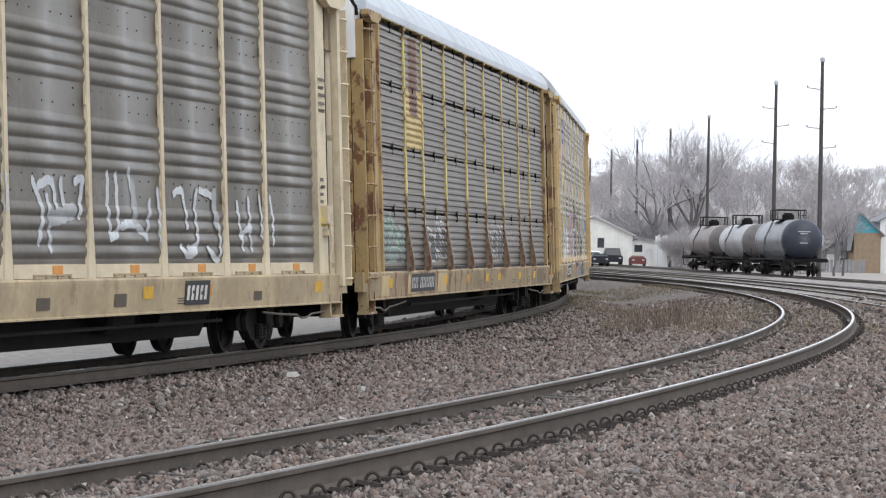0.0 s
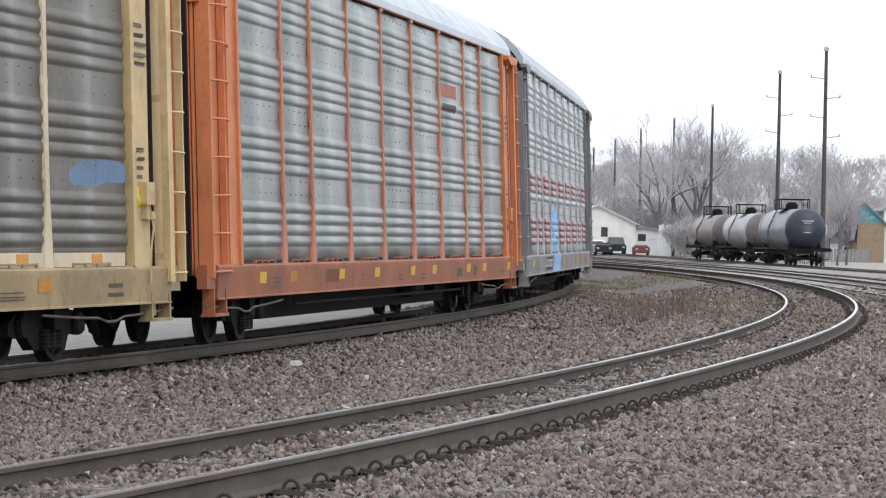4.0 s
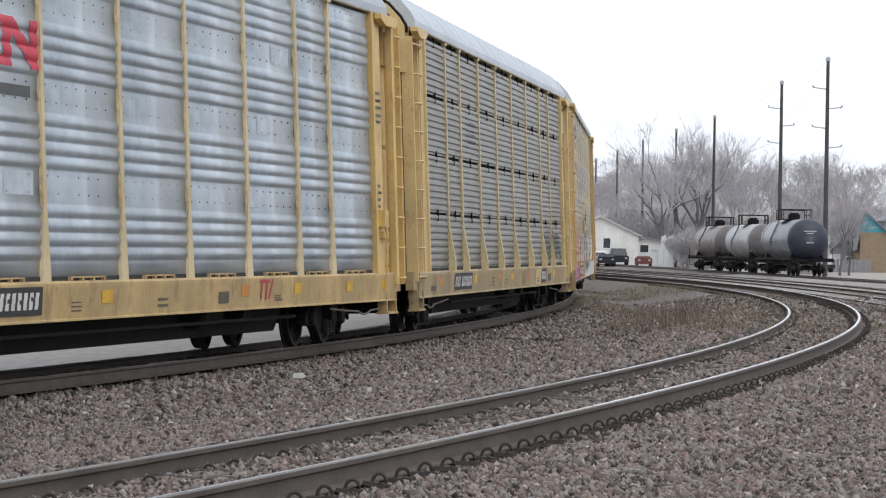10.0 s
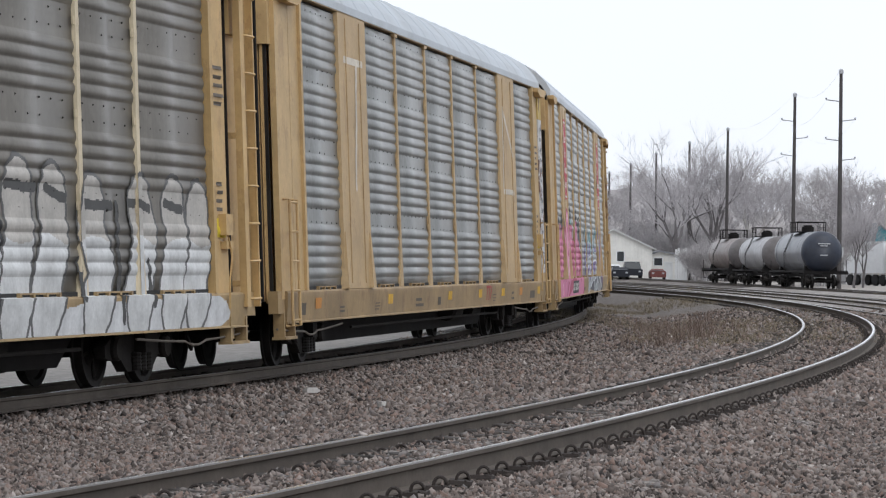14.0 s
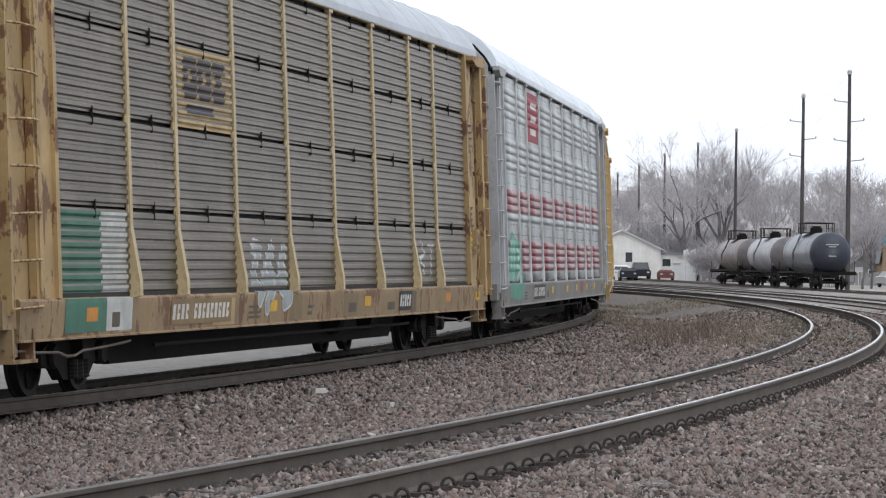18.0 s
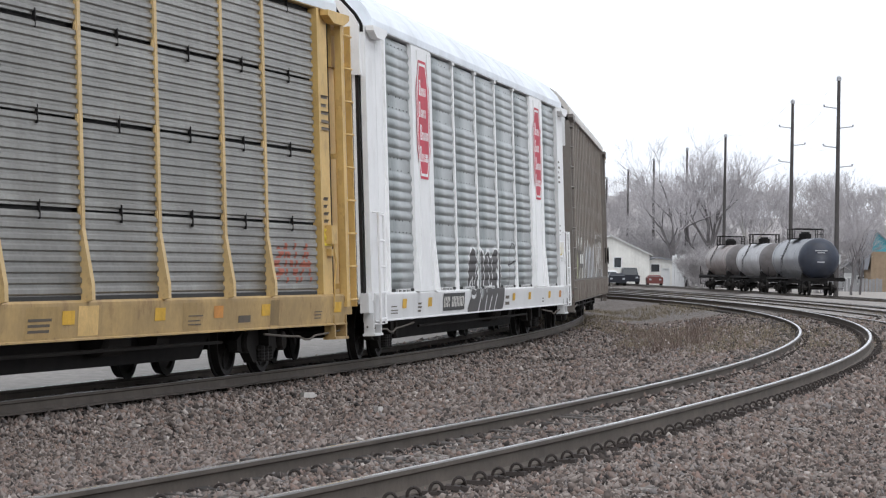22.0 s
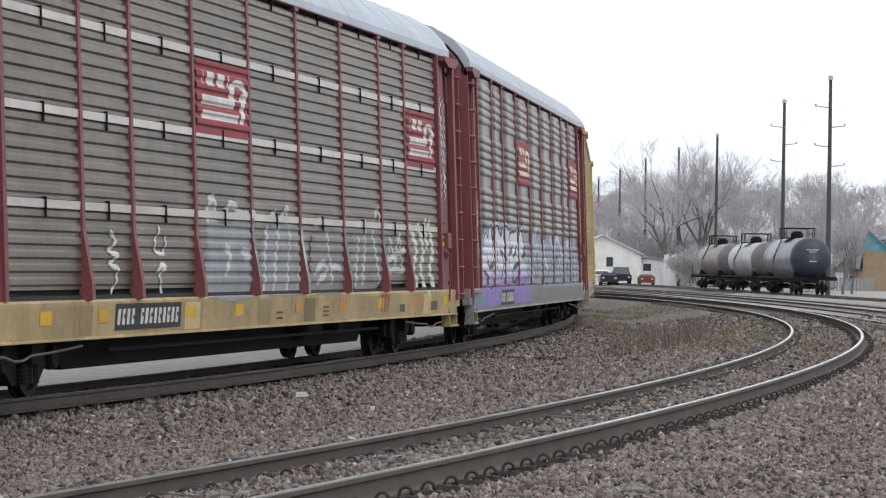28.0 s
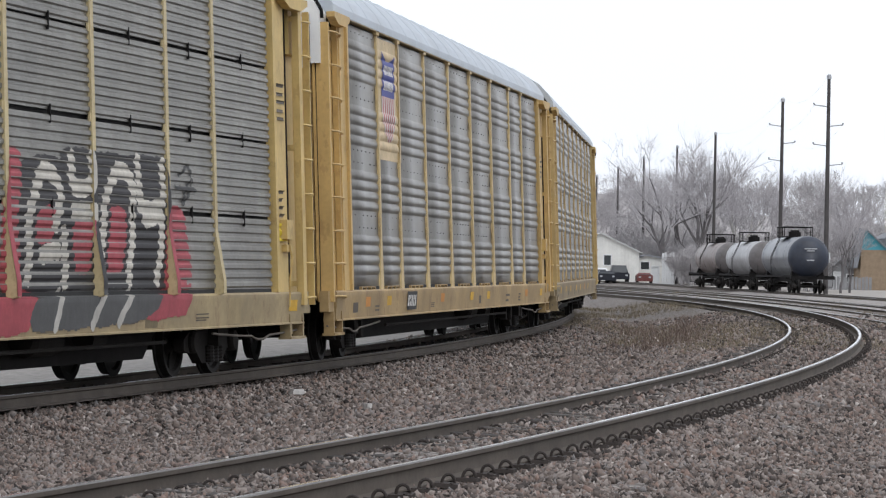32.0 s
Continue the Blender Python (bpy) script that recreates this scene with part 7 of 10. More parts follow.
def piece_white_violet(car, surf):
    sp = Spray(-13.2, 12.1, 0.68, 2.92)
    sp.fill((0.25, 0.18, 0.43), (-11.52, 1.32), (-1.68, 1.40), (-1.52, 0.78), (-8.59, 0.75), (-11.50, 0.68))
    sp.fill((0.20, 0.26, 0.31), (-13.17, 0.97), (-11.51, 1.04), (-11.49, 0.75), (-13.19, 0.73))
    sp.fill((0.30, 0.46, 0.54), (-11.45, 1.70), (-11.35, 1.99), (-10.98, 2.18), (-10.52, 2.30), (-10.11, 2.23), (-9.97, 2.40), (-9.63, 2.48), (-9.33, 2.37), (-9.17, 2.25), (-8.84, 2.47), (-8.34, 2.48), (-8.02, 2.42), (-7.61, 2.32), (-7.35, 2.47), (-6.91, 2.52), (-6.00, 2.45), (-5.86, 2.36), (-4.89, 2.42), (-4.33, 2.51), (-4.01, 2.36), (-3.65, 2.45), (-3.25, 2.42), (-2.79, 2.25), (-2.76, 2.00), (-2.96, 1.76), (-11.28, 1.45))
    sp.fill(INK, (-11.33, 1.70), (-11.02, 2.09), (-10.53, 2.25), (-10.12, 2.18), (-9.98, 2.35), (-9.63, 2.43), (-9.40, 2.33), (-9.22, 2.17), (-8.84, 2.41), (-8.35, 2.42), (-8.03, 2.36), (-7.61, 2.26), (-7.33, 2.41), (-6.91, 2.46), (-6.01, 2.39), (-5.86, 2.30), (-4.90, 2.36), (-4.34, 2.45), (-4.07, 2.30), (-3.63, 2.39), (-3.31, 2.36), (-2.91, 2.23), (-2.88, 1.98), (-3.08, 1.76), (-11.24, 1.46))
    sp.fill((0.58, 0.60, 0.63), (-11.25, 1.77), (-10.91, 2.06), (-10.51, 2.21), (-10.14, 2.13), (-10.05, 2.07), (-9.92, 2.30), (-9.64, 2.37), (-9.49, 2.29), (-9.37, 1.98), (-9.19, 1.98), (-9.09, 2.19), (-8.76, 2.36), (-8.37, 2.37), (-8.03, 2.31), (-7.76, 2.20), (-7.57, 2.15), (-7.26, 2.37), (-6.92, 2.40), (-6.07, 2.34), (-5.98, 2.18), (-5.76, 2.25), (-4.90, 2.30), (-4.40, 2.39), (-4.19, 2.24), (-4.03, 2.13), (-3.61, 2.33), (-3.35, 2.30), (-3.10, 2.19), (-3.06, 1.99), (-3.38, 1.76), (-2.85, 1.66), (-2.14, 1.52), (-1.84, 1.36), (-6.12, 1.31), (-11.45, 1.25))
    sp.fill((0.42, 0.40, 0.55), (-11.44, 1.40), (-2.14, 1.52), (-1.78, 1.35), (-6.12, 1.26), (-11.45, 1.19))
    sp.line((0.03, 0.03, 0.05), 0.055, (-10.40, 1.77), (-10.29, 1.63), (-9.84, 1.54), (-9.27, 1.61))
    sp.line((0.03, 0.03, 0.05), 0.055, (-9.36, 2.12), (-9.42, 1.85), (-9.35, 1.25))
    sp.line((0.03, 0.03, 0.05), 0.055, (-8.65, 2.09), (-8.59, 1.79), (-8.75, 1.51))
    sp.line((0.03, 0.03, 0.05), 0.055, (-7.97, 1.92), (-7.42, 1.78))
    sp.line((0.03, 0.03, 0.05), 0.055, (-7.80, 1.31), (-7.44, 1.57), (-7.57, 1.73))
    sp.line((0.03, 0.03, 0.05), 0.055, (-7.00, 2.05), (-7.18, 1.76), (-6.69, 1.72))
    sp.line((0.03, 0.03, 0.05), 0.055, (-6.12, 1.85), (-5.53, 1.96))
    sp.line((0.03, 0.03, 0.05), 0.055, (-5.98, 2.18), (-6.20, 1.52))
    sp.line((0.03, 0.03, 0.05), 0.055, (-5.34, 1.74), (-4.66, 1.99))
    sp.line((0.03, 0.03, 0.05), 0.055, (-5.65, 1.30), (-5.25, 1.53), (-4.03, 1.60), (-4.45, 1.33), (-5.34, 1.19), (-5.65, 1.30))
    sp.line((0.03, 0.03, 0.05), 0.055, (-3.50, 1.74), (-2.83, 1.92))
    sp.line((0.03, 0.03, 0.05), 0.055, (-11.08, 1.45), (-10.56, 1.38))
    sp.line((0.03, 0.03, 0.05), 0.055, (-4.08, 2.21), (-4.01, 1.75))
    sp.fill((0.03, 0.03, 0.05), (-10.60, 1.40), (-10.15, 1.32), (-10.07, 1.12), (-10.55, 1.08))
    sp.fill((0.23, 0.26, 0.30), (-2.10, 1.88), (-0.98, 2.16), (-0.59, 2.45), (-0.08, 2.46), (0.40, 2.25), (1.13, 2.40), (1.45, 2.13), (1.86, 2.18), (3.56, 2.34), (3.96, 2.44), (4.54, 2.18), (5.61, 2.35), (6.90, 2.21), (7.81, 2.20), (9.50, 2.32), (9.99, 1.95), (11.47, 1.86), (11.62, 1.07), (-1.87, 1.12))
    sp.fill((0.20, 0.20, 0.19), (-1.52, 0.80), (-1.40, 1.08), (11.62, 1.02), (11.58, 0.76))
    sp.line((0.50, 0.55, 0.60), 0.08, (-0.60, 2.35), (-0.49, 1.86), (-0.87, 1.44))
    sp.line((0.50, 0.55, 0.60), 0.08, (-0.09, 2.40), (0.03, 1.95))
    sp.line((0.50, 0.55, 0.60), 0.08, (0.57, 2.21), (0.45, 1.78))
    sp.line((0.50, 0.55, 0.60), 0.08, (1.82, 2.14), (1.96, 1.79), (2.53, 1.53))
    sp.line((0.50, 0.55, 0.60), 0.08, (3.54, 2.25), (4.12, 2.08), (4.34, 1.88))
    sp.line((0.50, 0.55, 0.60), 0.08, (5.17, 2.28), (6.02, 2.20), (6.67, 1.80))
    sp.line((0.50, 0.55, 0.60), 0.08, (8.27, 2.18), (9.53, 2.20))
    sp.line((0.50, 0.55, 0.60), 0.08, (10.48, 1.85), (10.60, 1.23))
    sp.line((0.50, 0.55, 0.60), 0.08, (-1.61, 1.77), (-1.53, 1.28))
    sp.line((0.05, 0.06, 0.08), 0.05, (-0.99, 2.10), (-0.84, 1.69), (-0.35, 1.28))
    sp.line((0.05, 0.06, 0.08), 0.05, (2.65, 1.27), (3.48, 1.71))
    sp.line((0.05, 0.06, 0.08), 0.05, (4.22, 1.26), (5.11, 1.81), (5.91, 1.42))
    sp.line((0.05, 0.06, 0.08), 0.05, (7.22, 1.25), (8.19, 1.54), (8.79, 1.76))
    sp.line((0.05, 0.06, 0.08), 0.05, (1.16, 1.19), (1.93, 1.55))
    sp.line((0.05, 0.06, 0.08), 0.05, (0.01, 1.78), (0.19, 1.28))
    sp.line((0.05, 0.06, 0.08), 0.05, (9.79, 1.95), (9.98, 1.19))
    sp.line((0.40, 0.44, 0.50), 0.06, (0.47, 1.27), (1.07, 1.96), (1.48, 1.44))
    sp.line((0.40, 0.44, 0.50), 0.06, (3.06, 1.53), (3.42, 1.89))
    sp.line((0.40, 0.44, 0.50), 0.06, (5.46, 1.25), (5.74, 1.72), (6.34, 1.35))
    sp.line((0.40, 0.44, 0.50), 0.06, (7.69, 1.34), (8.01, 1.93), (9.13, 1.44))
    sp.line((0.40, 0.44, 0.50), 0.06, (-2.90, 1.52), (-2.43, 1.68), (-1.96, 1.46))
    sp.lay(car, surf, "white, violet and blue sprayed letters")


def piece_violet_red(car, surf):
    sp = Spray(-12.3, 8.8, 0.68, 3.34)
    sp.fill((0.50, 0.38, 0.05), (-10.05, 2.86), (-9.25, 2.89), (-9.27, 2.60), (-10.07, 2.57))
    sp.fill((0.50, 0.38, 0.05), (-8.26, 2.93), (-7.97, 2.94), (-8.00, 2.61), (-8.28, 2.60))
    sp.fill((0.46, 0.36, 0.07), (-10.92, 2.42), (-10.50, 2.43), (-10.52, 2.23), (-10.93, 2.22))
    sp.fill((0.085, 0.065, 0.17), (-10.19, 2.49), (-9.95, 2.58), (-9.19, 2.60), (-8.98, 2.54), (-8.69, 2.62), (-7.91, 2.62), (-7.39, 2.45), (-7.29, 1.97), (-7.22, 1.23), (-7.76, 1.14), (-7.81, 1.68), (-9.26, 1.67), (-10.29, 1.65), (-10.37, 1.92), (-11.05, 1.65), (-11.06, 1.99), (-10.29, 2.13))
    sp.fill((0.38, 0.39, 0.41), (-10.94, 1.64), (-9.34, 1.65), (-9.33, 1.22), (-11.23, 1.18))
    sp.fill((0.38, 0.39, 0.41), (-8.55, 1.66), (-7.77, 1.67), (-7.67, 1.23), (-8.71, 1.21))
    sp.fill((0.34, 0.35, 0.37), (-11.81, 1.12), (-5.80, 1.14), (-5.80, 0.64), (-11.84, 0.63))
    sp.fill((0.085, 0.065, 0.17), (-7.98, 0.62), (-7.72, 1.13), (-7.22, 1.15), (-7.45, 0.63))
    sp.fill((0.50, 0.38, 0.05), (-7.31, 0.63), (-7.13, 1.15), (-6.67, 1.16), (-6.85, 0.63))
    sp.line((0.56, 0.57, 0.60), 0.045, (-10.11, 2.49), (-10.25, 1.68), (-9.40, 1.71), (-9.28, 2.47), (-9.88, 2.50), (-9.93, 2.29), (-9.75, 2.06), (-9.38, 1.93))
    sp.line((0.56, 0.57, 0.60), 0.045, (-8.55, 1.69), (-8.58, 2.34), (-8.18, 2.57), (-7.79, 2.44), (-7.67, 1.77), (-8.46, 1.72))
    sp.line((0.56, 0.57, 0.60), 0.045, (-8.21, 2.18), (-8.02, 2.10), (-8.14, 1.99))
    sp.line((0.56, 0.57, 0.60), 0.045, (-10.97, 1.67), (-10.63, 1.68), (-10.49, 2.11), (-10.94, 2.07))
    sp.line((0.56, 0.57, 0.60), 0.045, (-10.29, 1.61), (-10.28, 1.20))
    sp.line((0.56, 0.57, 0.60), 0.045, (-8.46, 1.66), (-8.58, 1.21))
    sp.fill((0.50, 0.36, 0.05), (-4.69, 1.17), (-4.37, 1.87), (-3.94, 2.58), (-3.72, 2.55), (-3.89, 1.87), (-4.21, 1.24))
    sp.fill((0.13, 0.10, 0.16), (-3.90, 2.40), (-3.50, 2.56), (-2.83, 2.64), (-2.28, 2.73), (-1.79, 2.64), (-1.23, 2.82), (-0.69, 2.70), (-0.12, 2.75), (0.38, 2.54), (0.60, 2.09), (0.79, 1.30), (-4.00, 1.26))
    sp.line((0.37, 0.37, 0.39), 0.15, (-3.51, 1.31), (-3.56, 1.88), (-3.24, 2.41))
    sp.line((0.37, 0.37, 0.39), 0.15, (-2.89, 1.35), (-2.69, 2.35))
    sp.line((0.37, 0.37, 0.39), 0.15, (-2.32, 1.35), (-2.16, 2.48))
    sp.line((0.37, 0.37, 0.39), 0.15, (-1.37, 1.35), (-1.19, 2.62))
    sp.line((0.37, 0.37, 0.39), 0.15, (-0.59, 1.39), (-0.66, 2.35), (-0.26, 2.56))
    sp.line((0.37, 0.37, 0.39), 0.15, (0.26, 1.34), (0.13, 1.92))
    sp.line((0.37, 0.37, 0.39), 0.15, (-3.56, 1.88), (-2.20, 1.95))
    sp.line((0.37, 0.37, 0.39), 0.15, (-1.02, 1.83), (0.26, 1.94))
    sp.line((0.58, 0.59, 0.60), 0.03, (-3.73, 1.29), (-3.76, 1.88), (-3.40, 2.45), (-3.01, 2.56), (-2.86, 2.35))
    sp.line((0.58, 0.59, 0.60), 0.03, (-3.06, 1.35), (-2.86, 2.31))
    sp.line((0.58, 0.59, 0.60), 0.03, (-2.55, 1.35), (-2.36, 2.43), (-2.14, 2.61))
    sp.line((0.58, 0.59, 0.60), 0.03, (-1.82, 1.31), (-1.82, 2.29))
    sp.line((0.58, 0.59, 0.60), 0.03, (-1.06, 1.39), (-0.84, 2.39), (-0.38, 2.66), (0.05, 2.49), (-0.07, 1.92))
    sp.line((0.58, 0.59, 0.60), 0.03, (0.45, 1.28), (0.39, 1.96), (-0.06, 2.00))
    sp.line((0.54, 0.40, 0.12), 0.1, (-3.48, 2.79), (-3.39, 2.60))
    sp.line((0.54, 0.40, 0.12), 0.1, (-2.76, 2.77), (-2.72, 2.58))
    sp.line((0.54, 0.40, 0.12), 0.1, (-1.83, 2.80), (-1.79, 2.62))
    sp.line((0.54, 0.40, 0.12), 0.1, (-0.92, 2.83), (-0.87, 2.73))
    sp.line((0.54, 0.40, 0.12), 0.1, (-0.06, 2.69), (0.21, 2.17))
    sp.line((0.54, 0.40, 0.12), 0.1, (0.70, 1.43), (0.90, 1.76))
    sp.fill((0.26, 0.25, 0.26), (-4.58, 0.63), (-4.33, 1.17), (0.85, 1.26), (0.97, 0.76))
    sp.line((0.44, 0.43, 0.42), 0.08, (-3.45, 0.67), (-3.07, 1.18))
    sp.line((0.44, 0.43, 0.42), 0.08, (-2.03, 0.68), (-1.68, 1.21))
    sp.line((0.44, 0.43, 0.42), 0.08, (-0.82, 0.70), (-0.39, 1.22))
    sp.fill((0.03, 0.028, 0.03), (1.80, 2.57), (2.38, 2.75), (3.10, 2.72), (3.26, 2.87), (4.70, 2.85), (5.49, 2.85), (6.98, 2.84), (7.12, 1.80), (6.79, 1.13), (1.79, 1.12), (1.58, 1.76))
    sp.fill((0.34, 0.06, 0.075), (1.12, 1.26), (1.47, 2.73), (1.88, 2.70), (1.72, 1.77), (1.79, 1.15))
    sp.fill((0.34, 0.06, 0.075), (7.08, 2.23), (7.68, 2.19), (7.94, 1.33), (6.87, 1.14))
    sp.fill((0.34, 0.06, 0.075), (0.60, 0.71), (0.97, 1.16), (2.14, 1.17), (1.89, 0.73))
    sp.fill((0.34, 0.06, 0.075), (6.00, 0.80), (6.62, 1.16), (7.93, 1.24), (7.53, 0.86))
    sp.fill((0.08, 0.08, 0.08), (2.03, 0.73), (2.36, 1.17), (6.54, 1.18), (5.91, 0.80))
    sp.fill((0.34, 0.06, 0.075), (2.38, 2.10), (2.89, 2.16), (2.85, 1.76), (2.31, 1.74))
    sp.fill((0.34, 0.06, 0.075), (3.54, 2.03), (4.22, 2.05), (4.04, 1.41), (3.55, 1.39))
    sp.fill((0.34, 0.06, 0.075), (4.86, 2.15), (5.42, 2.18), (5.25, 1.43), (4.70, 1.41))
    sp.line((0.53, 0.50, 0.44), 0.11, (1.99, 1.34), (2.14, 2.11), (2.57, 2.57), (3.10, 2.37), (2.94, 1.95))
    sp.line((0.53, 0.50, 0.44), 0.11, (3.47, 2.75), (3.62, 2.40), (4.19, 2.45), (4.15, 2.76))
    sp.line((0.53, 0.50, 0.44), 0.11, (3.55, 2.11), (4.23, 2.14))
    sp.line((0.53, 0.50, 0.44), 0.11, (4.46, 1.34), (4.62, 2.15), (5.11, 2.65), (5.68, 2.42), (5.48, 1.34))
    sp.line((0.53, 0.50, 0.44), 0.11, (5.89, 2.77), (5.99, 2.24), (6.79, 2.29), (6.84, 2.76))
    sp.line((0.53, 0.50, 0.44), 0.11, (6.14, 2.06), (6.81, 2.08), (6.56, 1.33))
    sp.line((0.53, 0.50, 0.44), 0.11, (2.44, 1.60), (2.98, 1.64))
    sp.line((0.53, 0.50, 0.44), 0.11, (3.17, 1.30), (3.23, 1.86))
    sp.line((0.46, 0.44, 0.40), 0.07, (2.74, 0.75), (3.00, 1.15))
    sp.line((0.46, 0.44, 0.40), 0.07, (4.01, 0.76), (4.44, 1.16))
    sp.line((0.46, 0.44, 0.40), 0.07, (4.98, 0.77), (5.43, 1.17))
    sp.line((0.04, 0.04, 0.04), 0.025, (7.56, 2.67), (7.93, 2.77), (8.07, 2.49), (7.61, 2.29), (7.99, 2.58))
    sp.line((0.04, 0.04, 0.04), 0.025, (7.37, 2.52), (8.25, 2.47))
    sp.lay(car, surf, "violet, grey and red sprayed letters")


def piece_white_green(car, surf):
    sp = Spray(-12.2, 11.7, 1.26, 3.04)
    sp.line((0.58, 0.59, 0.56), 0.1, (-11.73, 1.71), (-11.32, 2.15), (-10.68, 2.23))
    sp.line((0.58, 0.59, 0.56), 0.1, (-10.57, 2.15), (-10.23, 2.31), (-9.74, 2.23))
    sp.line((0.58, 0.59, 0.56), 0.1, (-9.68, 2.10), (-9.28, 2.17))
    sp.line((0.58, 0.59, 0.56), 0.1, (-8.62, 2.19), (-8.24, 2.31), (-7.82, 2.21))
    sp.line((0.58, 0.59, 0.56), 0.1, (-7.12, 2.02), (-6.97, 2.23), (-6.68, 2.24), (-6.59, 2.02))
    sp.line((0.58, 0.59, 0.56), 0.1, (-6.19, 2.03), (-6.03, 2.27), (-5.70, 2.28), (-5.61, 2.04))
    sp.fill((0.57, 0.58, 0.54), (-11.55, 1.87), (-11.11, 2.18), (-10.35, 2.20), (-10.13, 1.91), (-10.32, 1.72), (-10.04, 1.31), (-10.15, 1.07), (-11.58, 1.07))
    sp.fill((0.50, 0.51, 0.46), (-10.49, 1.82), (-10.26, 2.00), (-9.67, 1.98), (-9.45, 1.59), (-9.49, 1.06), (-10.33, 1.07))
    sp.fill((0.33, 0.36, 0.19), (-9.50, 1.83), (-9.01, 2.07), (-8.31, 2.06), (-8.11, 1.80), (-8.23, 1.05), (-9.42, 1.06))
    sp.fill((0.52, 0.53, 0.49), (-8.14, 1.46), (-5.03, 1.53), (-5.08, 1.02), (-8.18, 1.05))
    sp.line((0.03, 0.03, 0.03), 0.11, (-11.66, 1.09), (-11.60, 1.77), (-11.22, 2.09), (-10.68, 2.16), (-10.34, 2.08), (-10.21, 1.78))
    sp.line((0.03, 0.03, 0.03), 0.11, (-10.50, 1.70), (-10.30, 1.94), (-9.92, 1.99), (-9.64, 1.79), (-9.46, 1.17))
    sp.line((0.03, 0.03, 0.03), 0.11, (-9.49, 1.71), (-9.15, 2.03), (-8.63, 2.08), (-8.18, 1.86), (-8.11, 1.52))
    sp.line((0.03, 0.03, 0.03), 0.07, (-10.94, 1.68), (-10.62, 1.31), (-10.98, 1.18))
    sp.line((0.03, 0.03, 0.03), 0.07, (-10.16, 1.52), (-9.97, 1.18))
    sp.line((0.03, 0.03, 0.03), 0.07, (-9.01, 1.52), (-8.91, 1.29))
    sp.line((0.03, 0.03, 0.03), 0.07, (-7.95, 1.38), (-7.42, 1.09))
    sp.line((0.03, 0.03, 0.03), 0.07, (-7.12, 1.45), (-6.89, 1.08))
    sp.line((0.03, 0.03, 0.03), 0.07, (-6.24, 1.46), (-6.13, 1.15))
    sp.line((0.03, 0.03, 0.03), 0.07, (-5.49, 1.45), (-5.36, 1.07))
    sp.fill((0.66, 0.67, 0.67), (-4.94, 1.53), (-4.73, 1.93), (-4.19, 2.03), (-3.81, 1.88), (-3.67, 1.47), (-3.71, 0.99), (-4.99, 1.00))
    sp.fill((0.66, 0.67, 0.67), (-3.85, 2.06), (-3.22, 2.52), (-2.70, 2.29), (-2.47, 2.03), (-2.20, 2.19), (-1.62, 2.29), (-1.45, 2.35), (-0.88, 2.21), (-0.76, 2.04), (-0.49, 2.23), (0.37, 2.24), (0.53, 2.01), (0.73, 2.13), (1.41, 2.17), (1.94, 2.08), (2.35, 2.22), (3.24, 2.24), (3.89, 2.12), (4.31, 1.40), (4.97, 1.06), (-3.59, 0.97), (-3.31, 1.29), (-3.73, 1.77))
    sp.fill((0.50, 0.54, 0.59), (-4.77, 1.53), (-4.56, 1.88), (-4.19, 1.97), (-3.97, 1.83), (-3.85, 1.45), (-3.89, 1.06), (-4.81, 1.05))
    sp.fill((0.50, 0.54, 0.59), (-3.61, 2.05), (-3.20, 2.36), (-2.84, 2.17), (-2.49, 1.90), (-2.14, 2.12), (-1.63, 2.19), (-1.06, 2.14), (-0.81, 1.87), (-0.36, 2.15), (0.25, 2.16), (0.47, 1.80), (0.72, 2.02), (1.40, 2.09), (1.92, 1.95), (2.42, 2.14), (3.15, 2.15), (3.67, 2.02), (3.97, 1.36), (4.54, 1.12), (-3.40, 1.04), (-3.06, 1.29), (-3.45, 1.77))
    sp.line((0.34, 0.36, 0.39), 0.06, (-2.50, 1.77), (-2.73, 1.05))
    sp.line((0.34, 0.36, 0.39), 0.06, (-1.50, 1.87), (-1.41, 1.12))
    sp.line((0.34, 0.36, 0.39), 0.06, (-0.47, 1.79), (-0.61, 1.11))
    sp.line((0.34, 0.36, 0.39), 0.06, (0.70, 1.89), (0.54, 1.10))
    sp.line((0.34, 0.36, 0.39), 0.06, (2.15, 1.90), (1.87, 1.10))
    sp.line((0.34, 0.36, 0.39), 0.06, (3.16, 1.91), (3.31, 1.09))
    sp.line((0.34, 0.36, 0.39), 0.06, (-3.10, 1.53), (-2.94, 1.25))
    sp.line((0.34, 0.36, 0.39), 0.06, (-4.30, 1.76), (-4.49, 1.06))
    sp.fill((0.66, 0.67, 0.66), (4.87, 2.41), (5.33, 2.56), (10.19, 2.64), (10.31, 2.00), (11.15, 1.81), (10.98, 0.96), (5.23, 1.01), (4.75, 1.45))
    sp.fill((0.36, 0.43, 0.48), (5.45, 1.41), (10.67, 1.48), (10.60, 0.98), (5.40, 1.01))
    sp.line((0.03, 0.03, 0.03), 0.09, (5.30, 2.37), (9.95, 2.45), (9.99, 1.97), (10.17, 1.77))
    sp.line((0.03, 0.03, 0.03), 0.09, (6.02, 2.32), (6.22, 1.74), (5.50, 1.07))
    sp.line((0.03, 0.03, 0.03), 0.09, (6.95, 2.34), (7.18, 1.93))
    sp.line((0.03, 0.03, 0.03), 0.09, (8.21, 2.36), (7.90, 1.85), (8.63, 1.76))
    sp.line((0.03, 0.03, 0.03), 0.09, (9.21, 2.37), (8.86, 2.02))
    sp.line((0.03, 0.03, 0.03), 0.09, (6.39, 1.65), (7.27, 1.14))
